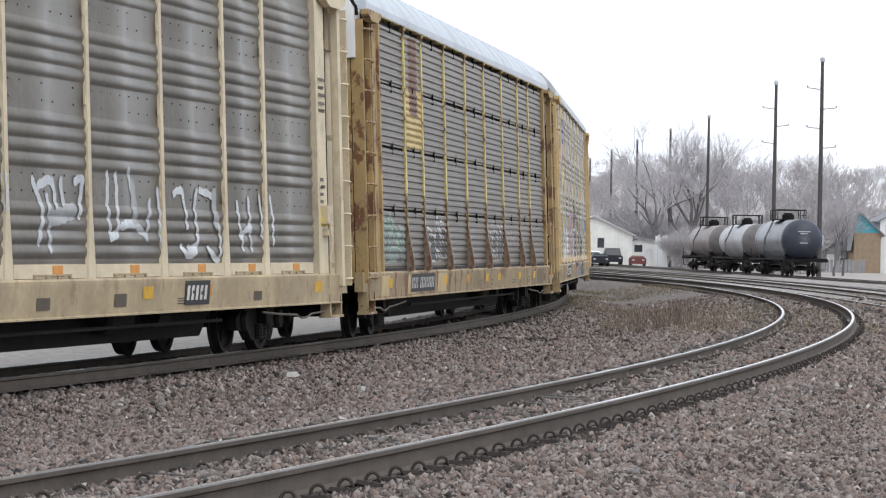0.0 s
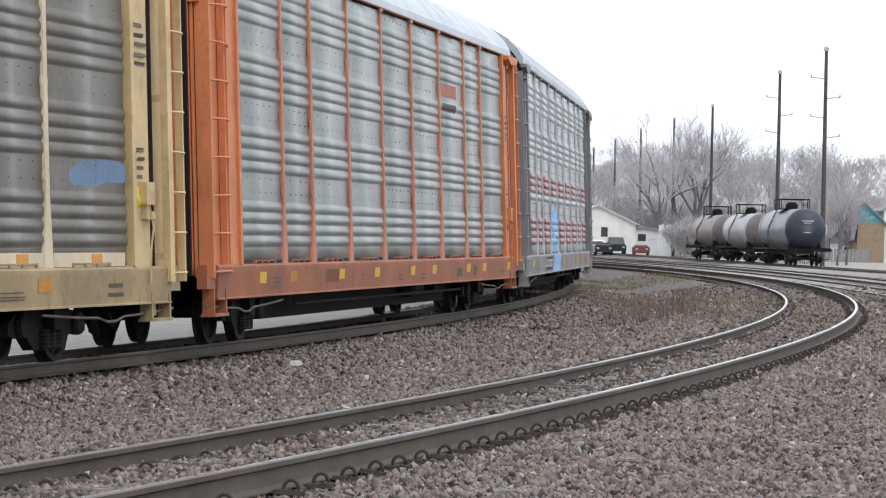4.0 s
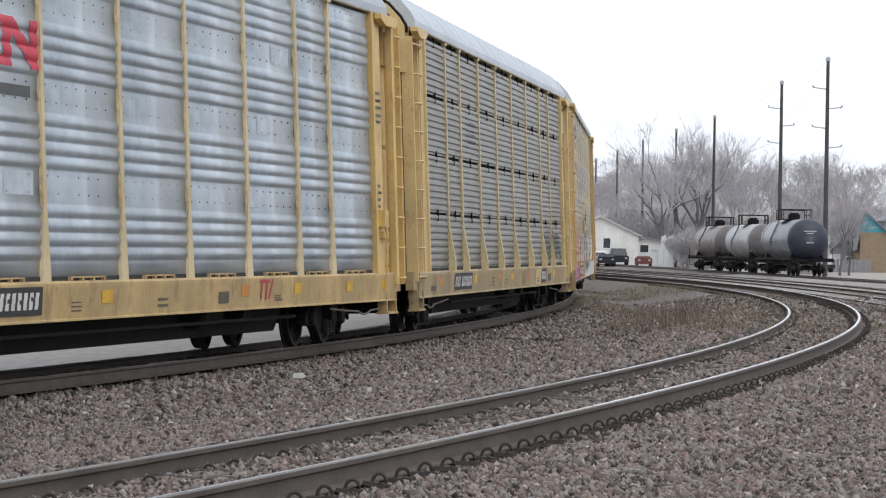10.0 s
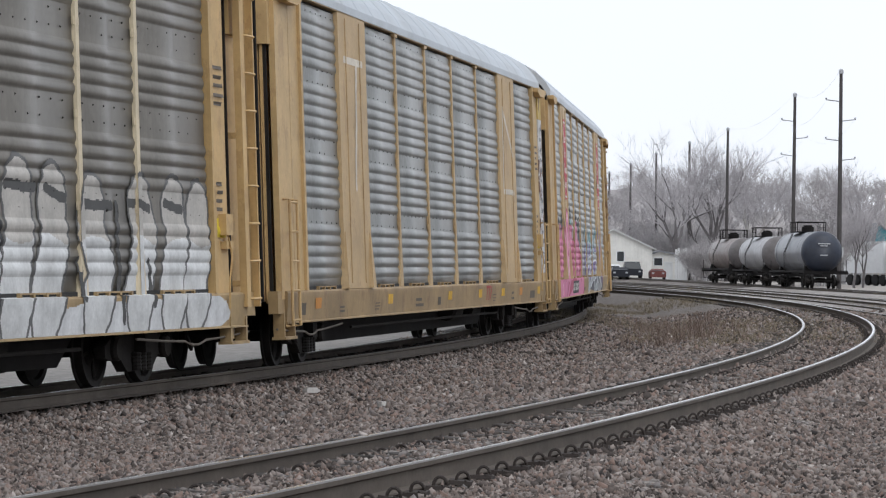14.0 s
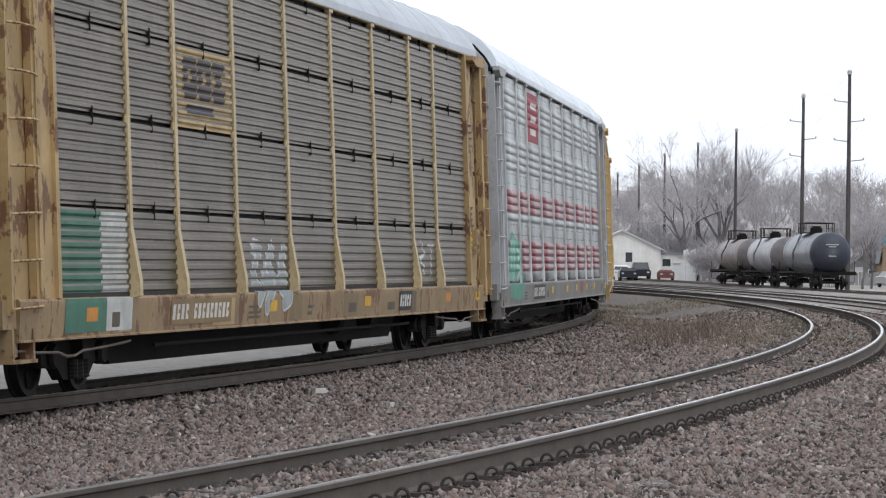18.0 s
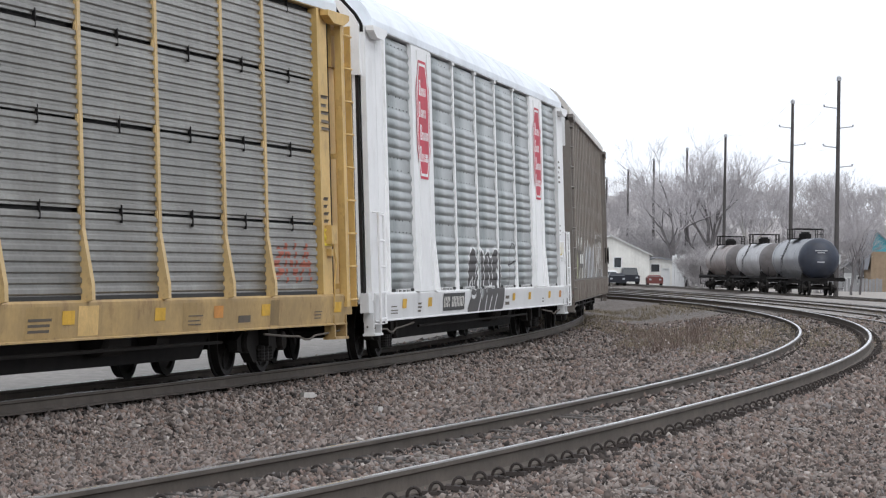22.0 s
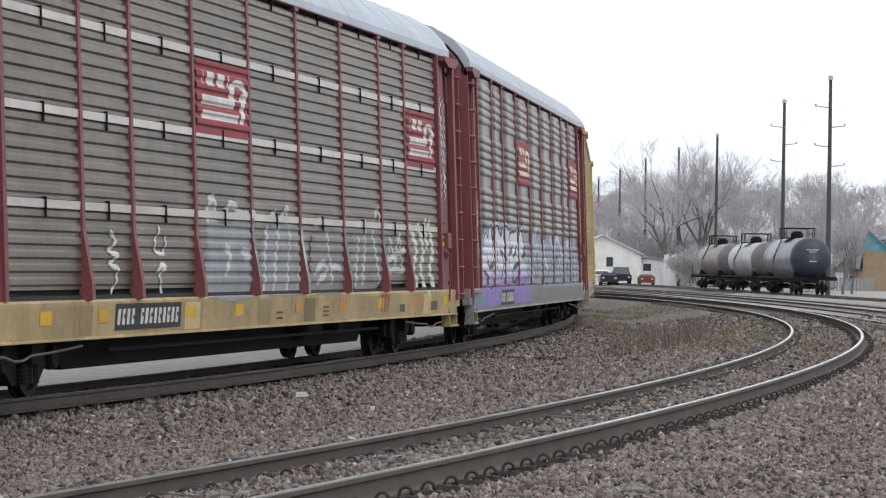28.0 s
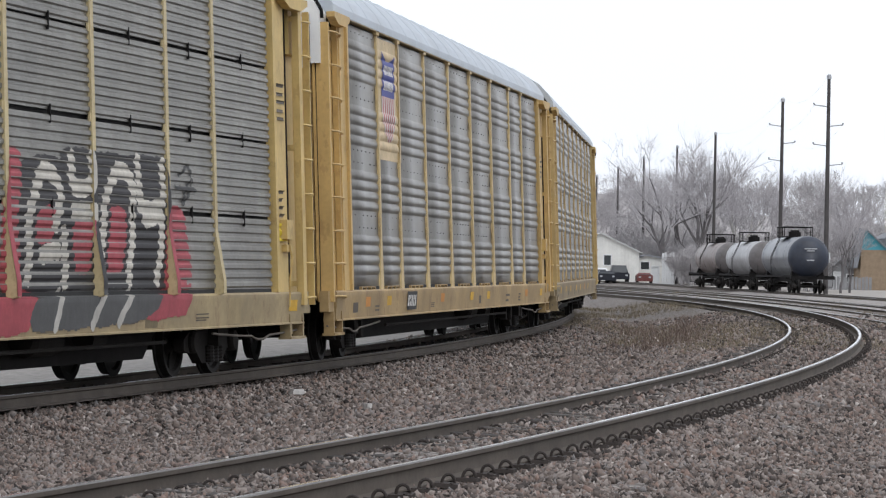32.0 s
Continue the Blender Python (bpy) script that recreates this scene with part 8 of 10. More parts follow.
    sp.line((0.03, 0.03, 0.03), 0.09, (9.51, 1.50), (10.62, 1.87), (11.06, 1.56), (10.77, 0.98))
    sp.lay(car, surf, "pale green, white and blue sprayed letters")


def piece_green(car, surf):
    sp = Spray(-12.0, -8.6, 0.72, 2.6)
    sp.fill((0.09, 0.26, 0.19), (-11.54, 0.87), (-11.26, 1.71), (-10.97, 2.03), (-10.42, 2.18), (-9.77, 2.03), (-8.88, 1.86), (-8.87, 1.06), (-9.04, 0.79), (-10.50, 0.77))
    sp.fill((0.12, 0.32, 0.24), (-11.13, 1.20), (-10.91, 1.88), (-10.43, 2.07), (-10.04, 1.89), (-10.11, 1.15))
    sp.line((0.30, 0.48, 0.40), 0.05, (-10.82, 1.97), (-10.69, 1.71), (-10.89, 1.46))
    sp.line((0.30, 0.48, 0.40), 0.05, (-10.31, 2.06), (-10.25, 1.63), (-10.43, 1.20))
    sp.line((0.30, 0.48, 0.40), 0.05, (-9.72, 1.80), (-9.16, 1.72), (-9.62, 1.59))
    sp.line((0.30, 0.48, 0.40), 0.05, (-9.89, 1.46), (-9.12, 1.41), (-9.76, 1.19))
    sp.lay(car, surf, "green sprayed tree shape")


CARS = []


def build_train():
    # 0: cream posts, white drips of letters
    c, s = autorack("grey ribbed car carrier with cream posts and white drippy graffiti", "bold", CREAM, GREY, (0.52, 0.38, 0.18), kick=True, seed=10)
    piece_drips(c, s)
    number_bar(c, s, 5.0, w=1.1)
    CARS.append(c)
    # 1: peeling yellow, screens in four rows
    c, s = autorack("brownish-grey car carrier, four screen rows, peeling yellow posts", "fine", (0.74, 0.57, 0.13), DUSK, (0.44, 0.31, 0.12), (0.42, 0.27, 0.07), wear="worn", cap=(0.68, 0.69, 0.69), foot=(0.22, 0.16, 0.105), seed=11)
    block(c, s, -8.98, -7.12, 3.3, 5.34, (0.50, 0.38, 0.16), "logo_plate", "peeling cream plate")
    block(c, s, -8.45, -7.6, 3.9, 5.3, (0.16, 0.085, 0.06), "worn_logo", "rust-brown worn shield", 0.012)
    tag(c, s, -11.5, -9.3, 1.25, 2.15, 21, [(0.16, 0.20, 0.18), (0.34, 0.44, 0.38)], fat=0.10, line=0.035)
    tag(c, s, -6.8, -4.4, 1.25, 2.15, 22, [(0.05, 0.05, 0.05), (0.62, 0.62, 0.62)], fat=0.15, line=0.05)
    tag(c, s, 1.6, 4.1, 1.25, 2.1, 23, [(0.06, 0.055, 0.05), (0.52, 0.51, 0.49)], fat=0.12, line=0.04)
    tag(c, s, 4.5, 7.0, 1.4, 2.1, 24, [(0.34, 0.32, 0.29)], fat=0.03, thin=True)
    number_bar(c, s, -9.0, ink=(0.45, 0.44, 0.42), w=2.8)
    CARS.append(c)
    # 2: shield, white, pink and black lettering
    c, s = autorack("grey ribbed car carrier, cream posts, striped shield and mixed graffiti", "bold", CREAM, GREY, (0.45, 0.31, 0.11), (0.56, 0.38, 0.13), wear="paint", kick=True, seed=12)
    shield(c, s)
    piece_violet(c, s)
    piece_star(c, s)
    number_bar(c, s, -7.5, w=2.7)
    CARS.append(c)
    # 3: orange and clean grey
    c, s = autorack("clean grey-green ribbed car carrier with orange posts and sill", "bold", (0.50, 0.135, 0.04), (0.265, 0.29, 0.282), (0.46, 0.11, 0.012), (0.61, 0.15, 0.004), (0.70, 0.72, 0.73), seed=13)
    lay_paint(c, "lettering", bars_grid(2.2, 0.26, 1, 3), 4.6, 4.2, [(0.36, 0.12, 0.07)], s, "orange lettering reduced to a bar")
    lay_paint(c, "lettering", bars_grid(2.0, 0.16, 1, 3), 4.6, 3.92, [(0.05, 0.04, 0.04)], s, "")
    lay_paint(c, "lettering", bars_grid(1.3, 0.22, 1, 4), -6.4, 0.80, [(0.16, 0.05, 0.02)], s, "")
    CARS.append(c)
    # 4: silver with red ribs and a blue box
    red = [(1.3, 2.05), (2.6, 3.15)]
    c, s = autorack("silver-grey car carrier with red ribs and blue sprayed box", "bold", (0.36, 0.37, 0.38), (0.28, 0.30, 0.30), (0.30, 0.29, 0.28), (0.17, 0.17, 0.18), (0.55, 0.57, 0.59), ribs_red=red, seed=14)
    piece_blue_box(c, s)
    number_bar(c, s, -6.9, w=2.4)
    lay_paint(c, "trade_mark", legs_grid(0.75, 0.3), 7.5, 0.78, [(0.40, 0.05, 0.06)], s, "")
    CARS.append(c)
    # 5, 6: bright galvanised, yellow frames
    for k, sd in ((5, 15), (6, 16)):
        c, s = autorack("bright galvanised ribbed car carrier, yellow frame" + (" and red trade mark" if k == 6 else " and dark red mark"), "bold", (0.56, 0.42, 0.19), (0.35, 0.39, 0.425), (0.62, 0.39, 0.09), (0.64, 0.39, 0.06), (0.50, 0.51, 0.53), panel_kind="shiny", seed=sd)
        if k == 6:
            lay_paint(c, "trade_mark", letter_pair_grid(2.1, 0.56), -6.4, 3.52, [(0.50, 0.04, 0.07)], s, "red angular trade mark")
            lay_paint(c, "lettering", bars_grid(2.2, 0.13, 1, 5), -6.5, 3.2, [(0.07, 0.07, 0.07)], s, "")
        else:
            block(c, s, -7.0, -5.0, 1.3, 5.3, (0.46, 0.52, 0.60), "pale_patch", "pale cleaned strip", 0.003)
            lay_paint(c, "trade_mark", legs_grid(2.0, 0.6), -6.5, 3.5, [(0.27, 0.05, 0.06)], s, "dark red mark of a bar and legs")
        for q in range(12):
            rr = random.Random(sd * 31 + q)
            x = rr.uniform(-11, 10)
            block(c, s, x, x + rr.uniform(0.3, 1.0), (z := rr.choice((2.1, 3.15, 4.2))), z + 0.28, (0.46, 0.50, 0.54), "scuffed_patch", "", 0.003)
        number_bar(c, s, -7.1, w=2.6)
        lay_paint(c, "trade_mark", legs_grid(0.75, 0.3), 4.6, 0.78, [(0.40, 0.05, 0.04)], s, "")
        CARS.append(c)
    # 7: four rows, cream-yellow
    c, s = autorack("grey car carrier, four screen rows, dusty yellow posts", "fine", (0.56, 0.42, 0.17), (0.205, 0.205, 0.193), (0.48, 0.33, 0.11), (0.60, 0.41, 0.12), seed=17)
    block(c, s, -6.2, -4.4, 3.45, 4.2, (0.22, 0.22, 0.22), "worn_logo", "faded dark lettering patch")
    lay_paint(c, "lettering", bars_grid(1.2, 0.5, 3, 5), -5.9, 3.6, [(0.10, 0.10, 0.11)], s, "")
    tag(c, s, 7.3, 11.4, 1.2, 2.1, 51, [(0.12, 0.12, 0.12), (0.06, 0.06, 0.06)], fat=0.10, line=0.05)
    number_bar(c, s, -8.7, w=2.5)
    number_bar(c, s, 6.4, w=1.0)
    CARS.append(c)
    # 8: shield, red and black-white pieces down to the sill
    c, s = autorack("dusty grey car carrier with shield, red and white graffiti", "bold", CREAM, (0.168, 0.158, 0.142), (0.50, 0.32, 0.10), (0.55, 0.33, 0.08), cap=(0.68, 0.69, 0.69), seed=18)
    shield(c, s)
    piece_red_black(c, s)
    number_bar(c, s, -7.0, w=2.7)
    CARS.append(c)
    # 9, 10: tan, wide posts
    c, s = autorack("tan car carrier with wide posts, scraped paint and grey screens", "mid", (0.46, 0.29, 0.10), (0.25, 0.255, 0.25), (0.44, 0.27, 0.08), (0.50, 0.31, 0.09), (0.60, 0.62, 0.63), wide=(1,), seed=19)
    tag(c, s, -9.0, -7.1, 2.6, 5.2, 71, [(0.60, 0.55, 0.47)], fat=0.06, thin=True, letters=1)
    tag(c, s, 7.1, 9.0, 2.6, 5.2, 72, [(0.60, 0.55, 0.47)], fat=0.05, thin=True, letters=1)
    lay_paint(c, "trade_mark", legs_grid(0.75, 0.3), 4.6, 0.78, [(0.36, 0.05, 0.04)], s, "")
    for za, zb, colour in ((1.3, 4.75, (0.62, 0.64, 0.66)), (4.76, 5.24, (0.66, 0.44, 0.03))):
        bp = Build()
        bp.box(12.75, 13.25, -1.512, -1.488, za, zb)
        part("bare_plate", bp, [paint_mat(colour, "worn")], c, "scraped white strip" if za < 2 else "bright yellow strip")
    for k in range(14):
        block(c, s, 12.86, 13.10, 1.5 + 0.23 * k, 1.5 + 0.23 * k + random.Random(k).uniform(0.05, 0.13), (0.22, 0.22, 0.23), "scuffed_patch", "", 0.055)
    CARS.append(c)
    c, s = autorack("tan car carrier with red octagon signs and pink and silver graffiti", "mid", (0.48, 0.31, 0.12), (0.30, 0.305, 0.30), (0.46, 0.29, 0.09), (0.48, 0.29, 0.08), (0.62, 0.64, 0.66), wide=(1,), seed=20)
    for x in (-8.05, 8.05):
        lay_paint(c, "octagon_sign", octagon_grid(1.25, 2.0), x - 0.62, 3.1, [(0.42, 0.03, 0.05), (0.64, 0.60, 0.56)], s, "red octagon sign with white bars", lift=0.01)
    piece_pink_silver(c, s)
    number_bar(c, s, -6.1, w=2.5)
    CARS.append(c)
    # 11: brown-grey, four rows, plate with dark bars
    c, s = autorack("brownish-grey car carrier, four screen rows, cream posts", "fine", (0.50, 0.37, 0.16), (0.148, 0.134, 0.115), (0.36, 0.23, 0.08), (0.46, 0.29, 0.08), wear="worn", post_kind="paint", seed=21)
    block(c, s, -6.9, -4.35, 3.26, 4.33, (0.44, 0.32, 0.16), "logo_plate", "tan plate")
    lay_paint(c, "trade_mark", three_block_grid(2.0, 0.56), -6.65, 3.64, [(0.06, 0.05, 0.05)], s, "dark trade mark of three blocks", lift=0.012)
    lay_paint(c, "lettering", bars_grid(1.7, 0.12, 1, 1), -6.5, 3.45, [(0.04, 0.04, 0.06)], s, "", lift=0.012)
    block(c, s, -11.7, -10.2, 0.72, 2.15, (0.055, 0.16, 0.11), "graffiti", "dark green sprayed patch")
    block(c, s, -10.2, -9.2, 0.72, 2.15, (0.45, 0.46, 0.44), "graffiti", "white sprayed patch")
    tag(c, s, -3.6, -1.5, 0.75, 2.0, 91, [(0.30, 0.33, 0.33), (0.55, 0.56, 0.56)], fat=0.1, line=0.03)
    tag(c, s, 7.4, 8.8, 1.2, 2.1, 92, [(0.55, 0.55, 0.55)], fat=0.03, thin=True)
    number_bar(c, s, -7.6, back=(0.22, 0.15, 0.07), w=2.8)
    number_bar(c, s, 5.6, w=1.0)
    CARS.append(c)
    # 12: silver with red ribs, red plate, green tree shape
    c, s = autorack("silver-grey car carrier with red ribs, red plate, green paint", "bold", (0.44, 0.45, 0.45), (0.29, 0.31, 0.31), (0.24, 0.23, 0.21), (0.33, 0.34, 0.35), (0.92, 0.94, 0.95), ribs_red=red, seed=22)
    block(c, s, -6.95, -4.4, 4.2, 5.3, (0.27, 0.035, 0.05), "logo_plate", "dark red logo plate")
    lay_paint(c, "trade_mark", bars_grid(1.5, 0.75, 3, 4), -6.1, 4.36, [(0.60, 0.56, 0.55)], s, "white bars", lift=0.012)
    piece_green(c, s)
    number_bar(c, s, -6.9, w=2.5)
    lay_paint(c, "trade_mark", legs_grid(0.75, 0.3), 4.8, 0.78, [(0.40, 0.05, 0.06)], s, "")
    CARS.append(c)
    # 13: orange-yellow, four rows
    c, s = autorack("grey car carrier, four screen rows, warm yellow frame", "fine", (0.56, 0.36, 0.10), (0.235, 0.24, 0.24), (0.55, 0.33, 0.06), (0.62, 0.37, 0.05), (0.92, 0.94, 0.95), cap=(0.68, 0.69, 0.69), seed=23)
    block(c, s, -6.95, -4.4, 3.3, 4.55, (0.55, 0.40, 0.17), "logo_plate", "cream plate")
    lay_paint(c, "trade_mark", letter_pair_grid(1.7, 0.62), -6.5, 3.72, [(0.03, 0.03, 0.03)], s, "black angular trade mark", lift=0.012)
    tag(c, s, -7.6, -4.4, 0.75, 2.0, 111, [(0.36, 0.37, 0.24), (0.60, 0.60, 0.52), (0.08, 0.08, 0.07)], fat=0.14, line=0.05, halo=0.05)
    tag(c, s, 9.3, 11.4, 1.2, 2.05, 112, [(0.36, 0.10, 0.06)], fat=0.05, thin=True)
    CARS.append(c)
    # 14: white, wide posts, red octagons
    c, s = autorack("white-framed car carrier with grey screens and red octagon signs", "mid", (0.74, 0.74, 0.74), (0.265, 0.285, 0.285), (0.70, 0.70, 0.70), (0.74, 0.74, 0.74), (1.0, 1.0, 1.0), wide=(1,), sill_kind="paint", seed=24)
    for x in (-8.05, 8.05):
        lay_paint(c, "octagon_sign", octagon_grid(1.45, 2.1), x - 0.72, 3.1, [(0.50, 0.03, 0.06), (0.74, 0.74, 0.74)], s, "red octagon sign with white bars", lift=0.01)
    piece_black_white(c, s)
    number_bar(c, s, -6.3, w=2.6)
    CARS.append(c)
    font = bpy.data.curves.new("lettering", "FONT")
    font.body, font.size, font.extrude = "BI", 0.26, 0.002
    font.materials.append(BLACK)
    word = new("lettering", font)
    word.parent = c
    word.matrix_basis = pose(11.98, -1.496, 3.02, 90, 0, 0)
    tagged(word, "black stencilled letters")
    # 15: smooth brown, many narrow ribs
    c, s = brown_car()
    CARS.append(c)
    # 16: gold, four rows, teal and pink lettering all along
    c, s = autorack("grey car carrier, gold frame, teal and pink graffiti", "fine", (0.50, 0.38, 0.17), (0.26, 0.265, 0.26), (0.36, 0.28, 0.16), (0.56, 0.35, 0.08), (0.62, 0.65, 0.68), seed=26)
    block(c, s, -8.98, -7.12, 2.4, 5.34, (0.52, 0.39, 0.20), "logo_plate", "cream plate behind a shield")
    lay_paint(c, "shield_logo", shield_grid(0.85, 1.65), -8.48, 3.4, [(0.40, 0.12, 0.08), (0.06, 0.06, 0.14), (0.5, 0.4, 0.26)], s, "faded shield", lift=0.014)
    block(c, s, -13.0, 12.0, 0.70, 1.06, (0.30, 0.30, 0.32), "graffiti", "grey sprayed base")
    wild(c, s, -11.7, -3.0, 0.72, 2.7, 131, [(0.42, 0.34, 0.40), (0.07, 0.10, 0.14), (0.16, 0.36, 0.40), (0.6, 0.5, 0.5), (0.36, 0.38, 0.42), (0.14, 0.30, 0.36), (0.20, 0.36, 0.42)], 7, fat=0.28, line=0.03, rim=0.03, splash=5)
    wild(c, s, -2.8, 11.6, 0.72, 2.6, 132, [(0.44, 0.42, 0.50), (0.03, 0.05, 0.08), (0.10, 0.34, 0.42), (0.62, 0.62, 0.66), (0.40, 0.42, 0.48), (0.08, 0.32, 0.42), (0.36, 0.28, 0.34)], 11, fat=0.3, line=0.035, rim=0.03, splash=8)
    CARS.append(c)
    # 17, 18: oxide red frames, brown screens
    c, s = autorack("brown-screened car carrier with oxide-red posts and a yellow sill", "band", (0.20, 0.035, 0.04), (0.165, 0.145, 0.12), (0.50, 0.34, 0.10), (0.20, 0.03, 0.038), (0.58, 0.60, 0.63), seed=27)
    lay_paint(c, "graffiti", tag_grid(12.0, 12.45, 2.4, 5.0, 144, fat=0.03, thin=True, letters=1), 12.0, 2.4, [(0.62, 0.63, 0.64)], s, "white sprayed scrawl", lift=0.036)
    for x0, x1, za in ((-4.15, -1.5, 3.3), (9.15, 11.5, 3.3)):
        lay_paint(c, "logo_plate", wheel_rail_grid(x1 - x0, 1.0), x0, za, [(0.26, 0.035, 0.045), (0.66, 0.63, 0.60)], s, "red plate with white bars and a curved stroke", lift=0.03)
    piece_washed(c, s)
    number_bar(c, s, -8.0, w=2.8)
    lay_paint(c, "trade_mark", legs_grid(0.75, 0.3), 6.6, 0.78, [(0.30, 0.05, 0.04)], s, "")
    CARS.append(c)
    c, s = autorack("brown car carrier with oxide-red posts, blue and violet graffiti", "mid", (0.20, 0.035, 0.045), (0.148, 0.132, 0.112), (0.30, 0.26, 0.24), (0.19, 0.03, 0.038), (0.55, 0.56, 0.58), seed=28)
    for x0, x1, za in ((-4.15, -1.5, 3.4), (9.15, 11.5, 3.4)):
        lay_paint(c, "logo_plate", wheel_rail_grid(x1 - x0, 1.0), x0, za, [(0.24, 0.035, 0.045), (0.62, 0.52, 0.40)], s, "red plate with pale bars and a curved stroke", lift=0.045)
    piece_white_violet(c, s)
    lay_paint(c, "graffiti", tag_grid(-12.45, -12.0, 1.6, 3.3, 154, fat=0.03, thin=True, letters=1), -12.45, 1.6, [(0.62, 0.63, 0.64)], s, "white sprayed scrawl", lift=0.036)
    number_bar(c, s, -8.4, w=2.6)
    CARS.append(c)
    # 19: four rows, yellow frame, violet and red lettering
    c, s = autorack("grey car carrier, four screen rows, yellow frame, dark graffiti", "fine", (0.52, 0.40, 0.17), (0.24, 0.243, 0.24), (0.46, 0.33, 0.13), (0.58, 0.38, 0.07), (0.66, 0.69, 0.68), cap=(0.68, 0.69, 0.69), seed=29)
    block(c, s, -6.95, -4.4, 3.4, 4.8, (0.31, 0.31, 0.30), "logo_plate", "grey cleaned plate")
    block(c, s, -6.9, -4.6, 4.0, 4.3, (0.46, 0.20, 0.13), "orange_stripe", "orange stripe", 0.012)
    block(c, s, -6.9, -4.9, 3.82, 3.98, (0.06, 0.06, 0.06), "dark_stripe", "", 0.012)
    piece_violet_red(c, s)
    number_bar(c, s, -7.4, w=2.1)
    CARS.append(c)
    # 20 to 22
    c, s = autorack("grey ribbed car carrier, warm yellow frame and striped shield", "bold", (0.52, 0.36, 0.12), (0.195, 0.188, 0.176), (0.50, 0.31, 0.08), (0.56, 0.34, 0.06), (0.58, 0.60, 0.62), cap=(0.68, 0.69, 0.69), seed=30)
    shield(c, s)
    number_bar(c, s, -6.8, w=1.0)
    CARS.append(c)
    for k in (31, 32):
        c, s = autorack("grey ribbed car carrier with a brown-yellow frame at the far bend", "bold", (0.42, 0.28, 0.09), GREY, (0.36, 0.25, 0.10), (0.20, 0.12, 0.08) if k == 32 else (0.50, 0.33, 0.08), (0.58, 0.60, 0.62), seed=k)
        CARS.append(c)


def brown_car():
    """A smooth brown covered carrier with narrow upright ribs, pressed louvres and a row of stakes along its foot."""
    brown, kind = (0.235, 0.198, 0.165), "paint"
    m = paint_mat(brown, kind)
    car, _ = autorack("smooth dark brown car carrier with narrow ribs and pale graffiti", "plain", brown, brown, brown, (0.17, 0.145, 0.122), (0.68, 0.61, 0.53), cap=(0.68, 0.69, 0.69), seed=25)
    keep_out = ("post", "panel", "bolts", "hinge_bar", "foot_slot", "reflector", "side_sill", "stencil", "top_rail", "repainted_patch")
    for o in [o for o in car.children if o.name.split(".")[0] in keep_out]:
        bpy.data.objects.remove(o)
    r2 = random.Random(77)
    posts = [-12.3 + 1.12 * k for k in range(23)]
    surf = Surface("plain", [], [])
    for k, (a, b) in enumerate(zip(posts, posts[1:])):
        prof = [(0.0, 1.25)]
        for z in (2.45, 3.1, 3.75, 4.4):
            for q in range(4):
                prof += [(0.0, z + q * 0.06), (0.016, z + q * 0.06 + 0.012), (0.0, z + q * 0.06 + 0.04)]
        prof.append((0.0, 5.42))
        part("panel", shared("brown_panel", lambda: panel_build(prof, -0.56, 0.56), [m]), None, car, at=pose((a + b) / 2, r2.uniform(-0.003, 0.003), 0))
    for p in posts:
        rb = Build()
        rb.box(p - 0.03, p + 0.03, -SIDE - 0.032, -SIDE, 1.25, 5.42)
        part("rib", rb, [m], car)
        sk = Build()
        sk.prism([(-SIDE - 0.02, 1.25), (-SIDE - 0.16, 1.18), (-SIDE - 0.14, 0.72), (-SIDE - 0.02, 0.68)], p - 0.05, p + 0.05, "x")
        part("stake", sk, [m], car)
    foot = Build()
    foot.prism([(-SIDE - 0.03, 0.66), (-1.30, 0.66), (-1.30, 1.25), (-SIDE - 0.06, 1.25), (-SIDE - 0.06, 1.19), (-1.40, 1.19), (-1.40, 0.80), (-SIDE - 0.03, 0.80)], -13.4, 13.4, "x")
    part("side_sill", foot, [paint_mat((0.085, 0.066, 0.052), "sill")], car)
    for k in range(22):
        if r2.random() < 0.6:
            rp = Build()
            rp.box(posts[k] + 0.3, posts[k] + 0.85, -1.412, -1.401, 0.86, 1.16)
            part("brick_red_patch", rp, [paint_mat((0.22, 0.07, 0.045), "worn")], car)
    tr = Build()
    tr.box(-12.9, 12.9, -1.52, -1.40, 5.425, 5.475)
    part("top_rail", tr, [m], car)
    brk = Build()
    brk.lathe([(0, -0.05), (0.28, -0.05), (0.28, -0.02), (0.05, 0.02), (0, 0.03)], "y", 18, (12.4, -1.6, 1.95))
    brk.box(12.1, 12.7, -1.56, -1.46, 1.7, 2.2)
    part("hand_brake", brk, [BLACK], car, "black hand brake box and wheel")
    for x, z in ((-6.5, 0.55), (-3.2, 0.5), (1.4, 0.52), (5.0, 0.48)):
        lv = Build()
        lv.tube([(x - 1.2, -1.2, z + 0.06), (x, -1.22, z), (x + 1.3, -1.2, z + 0.04)], 0.022, 6)
        lv.prism([(x - 0.1, z - 0.1), (x + 0.12, z - 0.06), (x + 0.18, z + 0.2), (x - 0.14, z + 0.16)], -1.25, -1.2, "y")
        part("brake_lever", lv, [BLACK], car)
    rv = Build()
    rv.lathe([(0, -0.5), (0.2, -0.46), (0.24, -0.36), (0.24, 0.36), (0.2, 0.46), (0, 0.5)], "x", 16, (-1.0, -1.05, 0.5))
    part("brake_cylinder", rv, [BLACK], car)
    piece_white_green(car, surf)
    block(car, surf, -8.2, -5.1, 1.54, 2.03, (0.05, 0.05, 0.05), "number_plate_patch", "dark patch", 0.012)
    lay_paint(car, "number_plate_patch", bars_grid(2.4, 0.26, 1, 2), -7.9, 1.66, [(0.6, 0.6, 0.57)], surf, "", lift=0.02)
    return car, surf


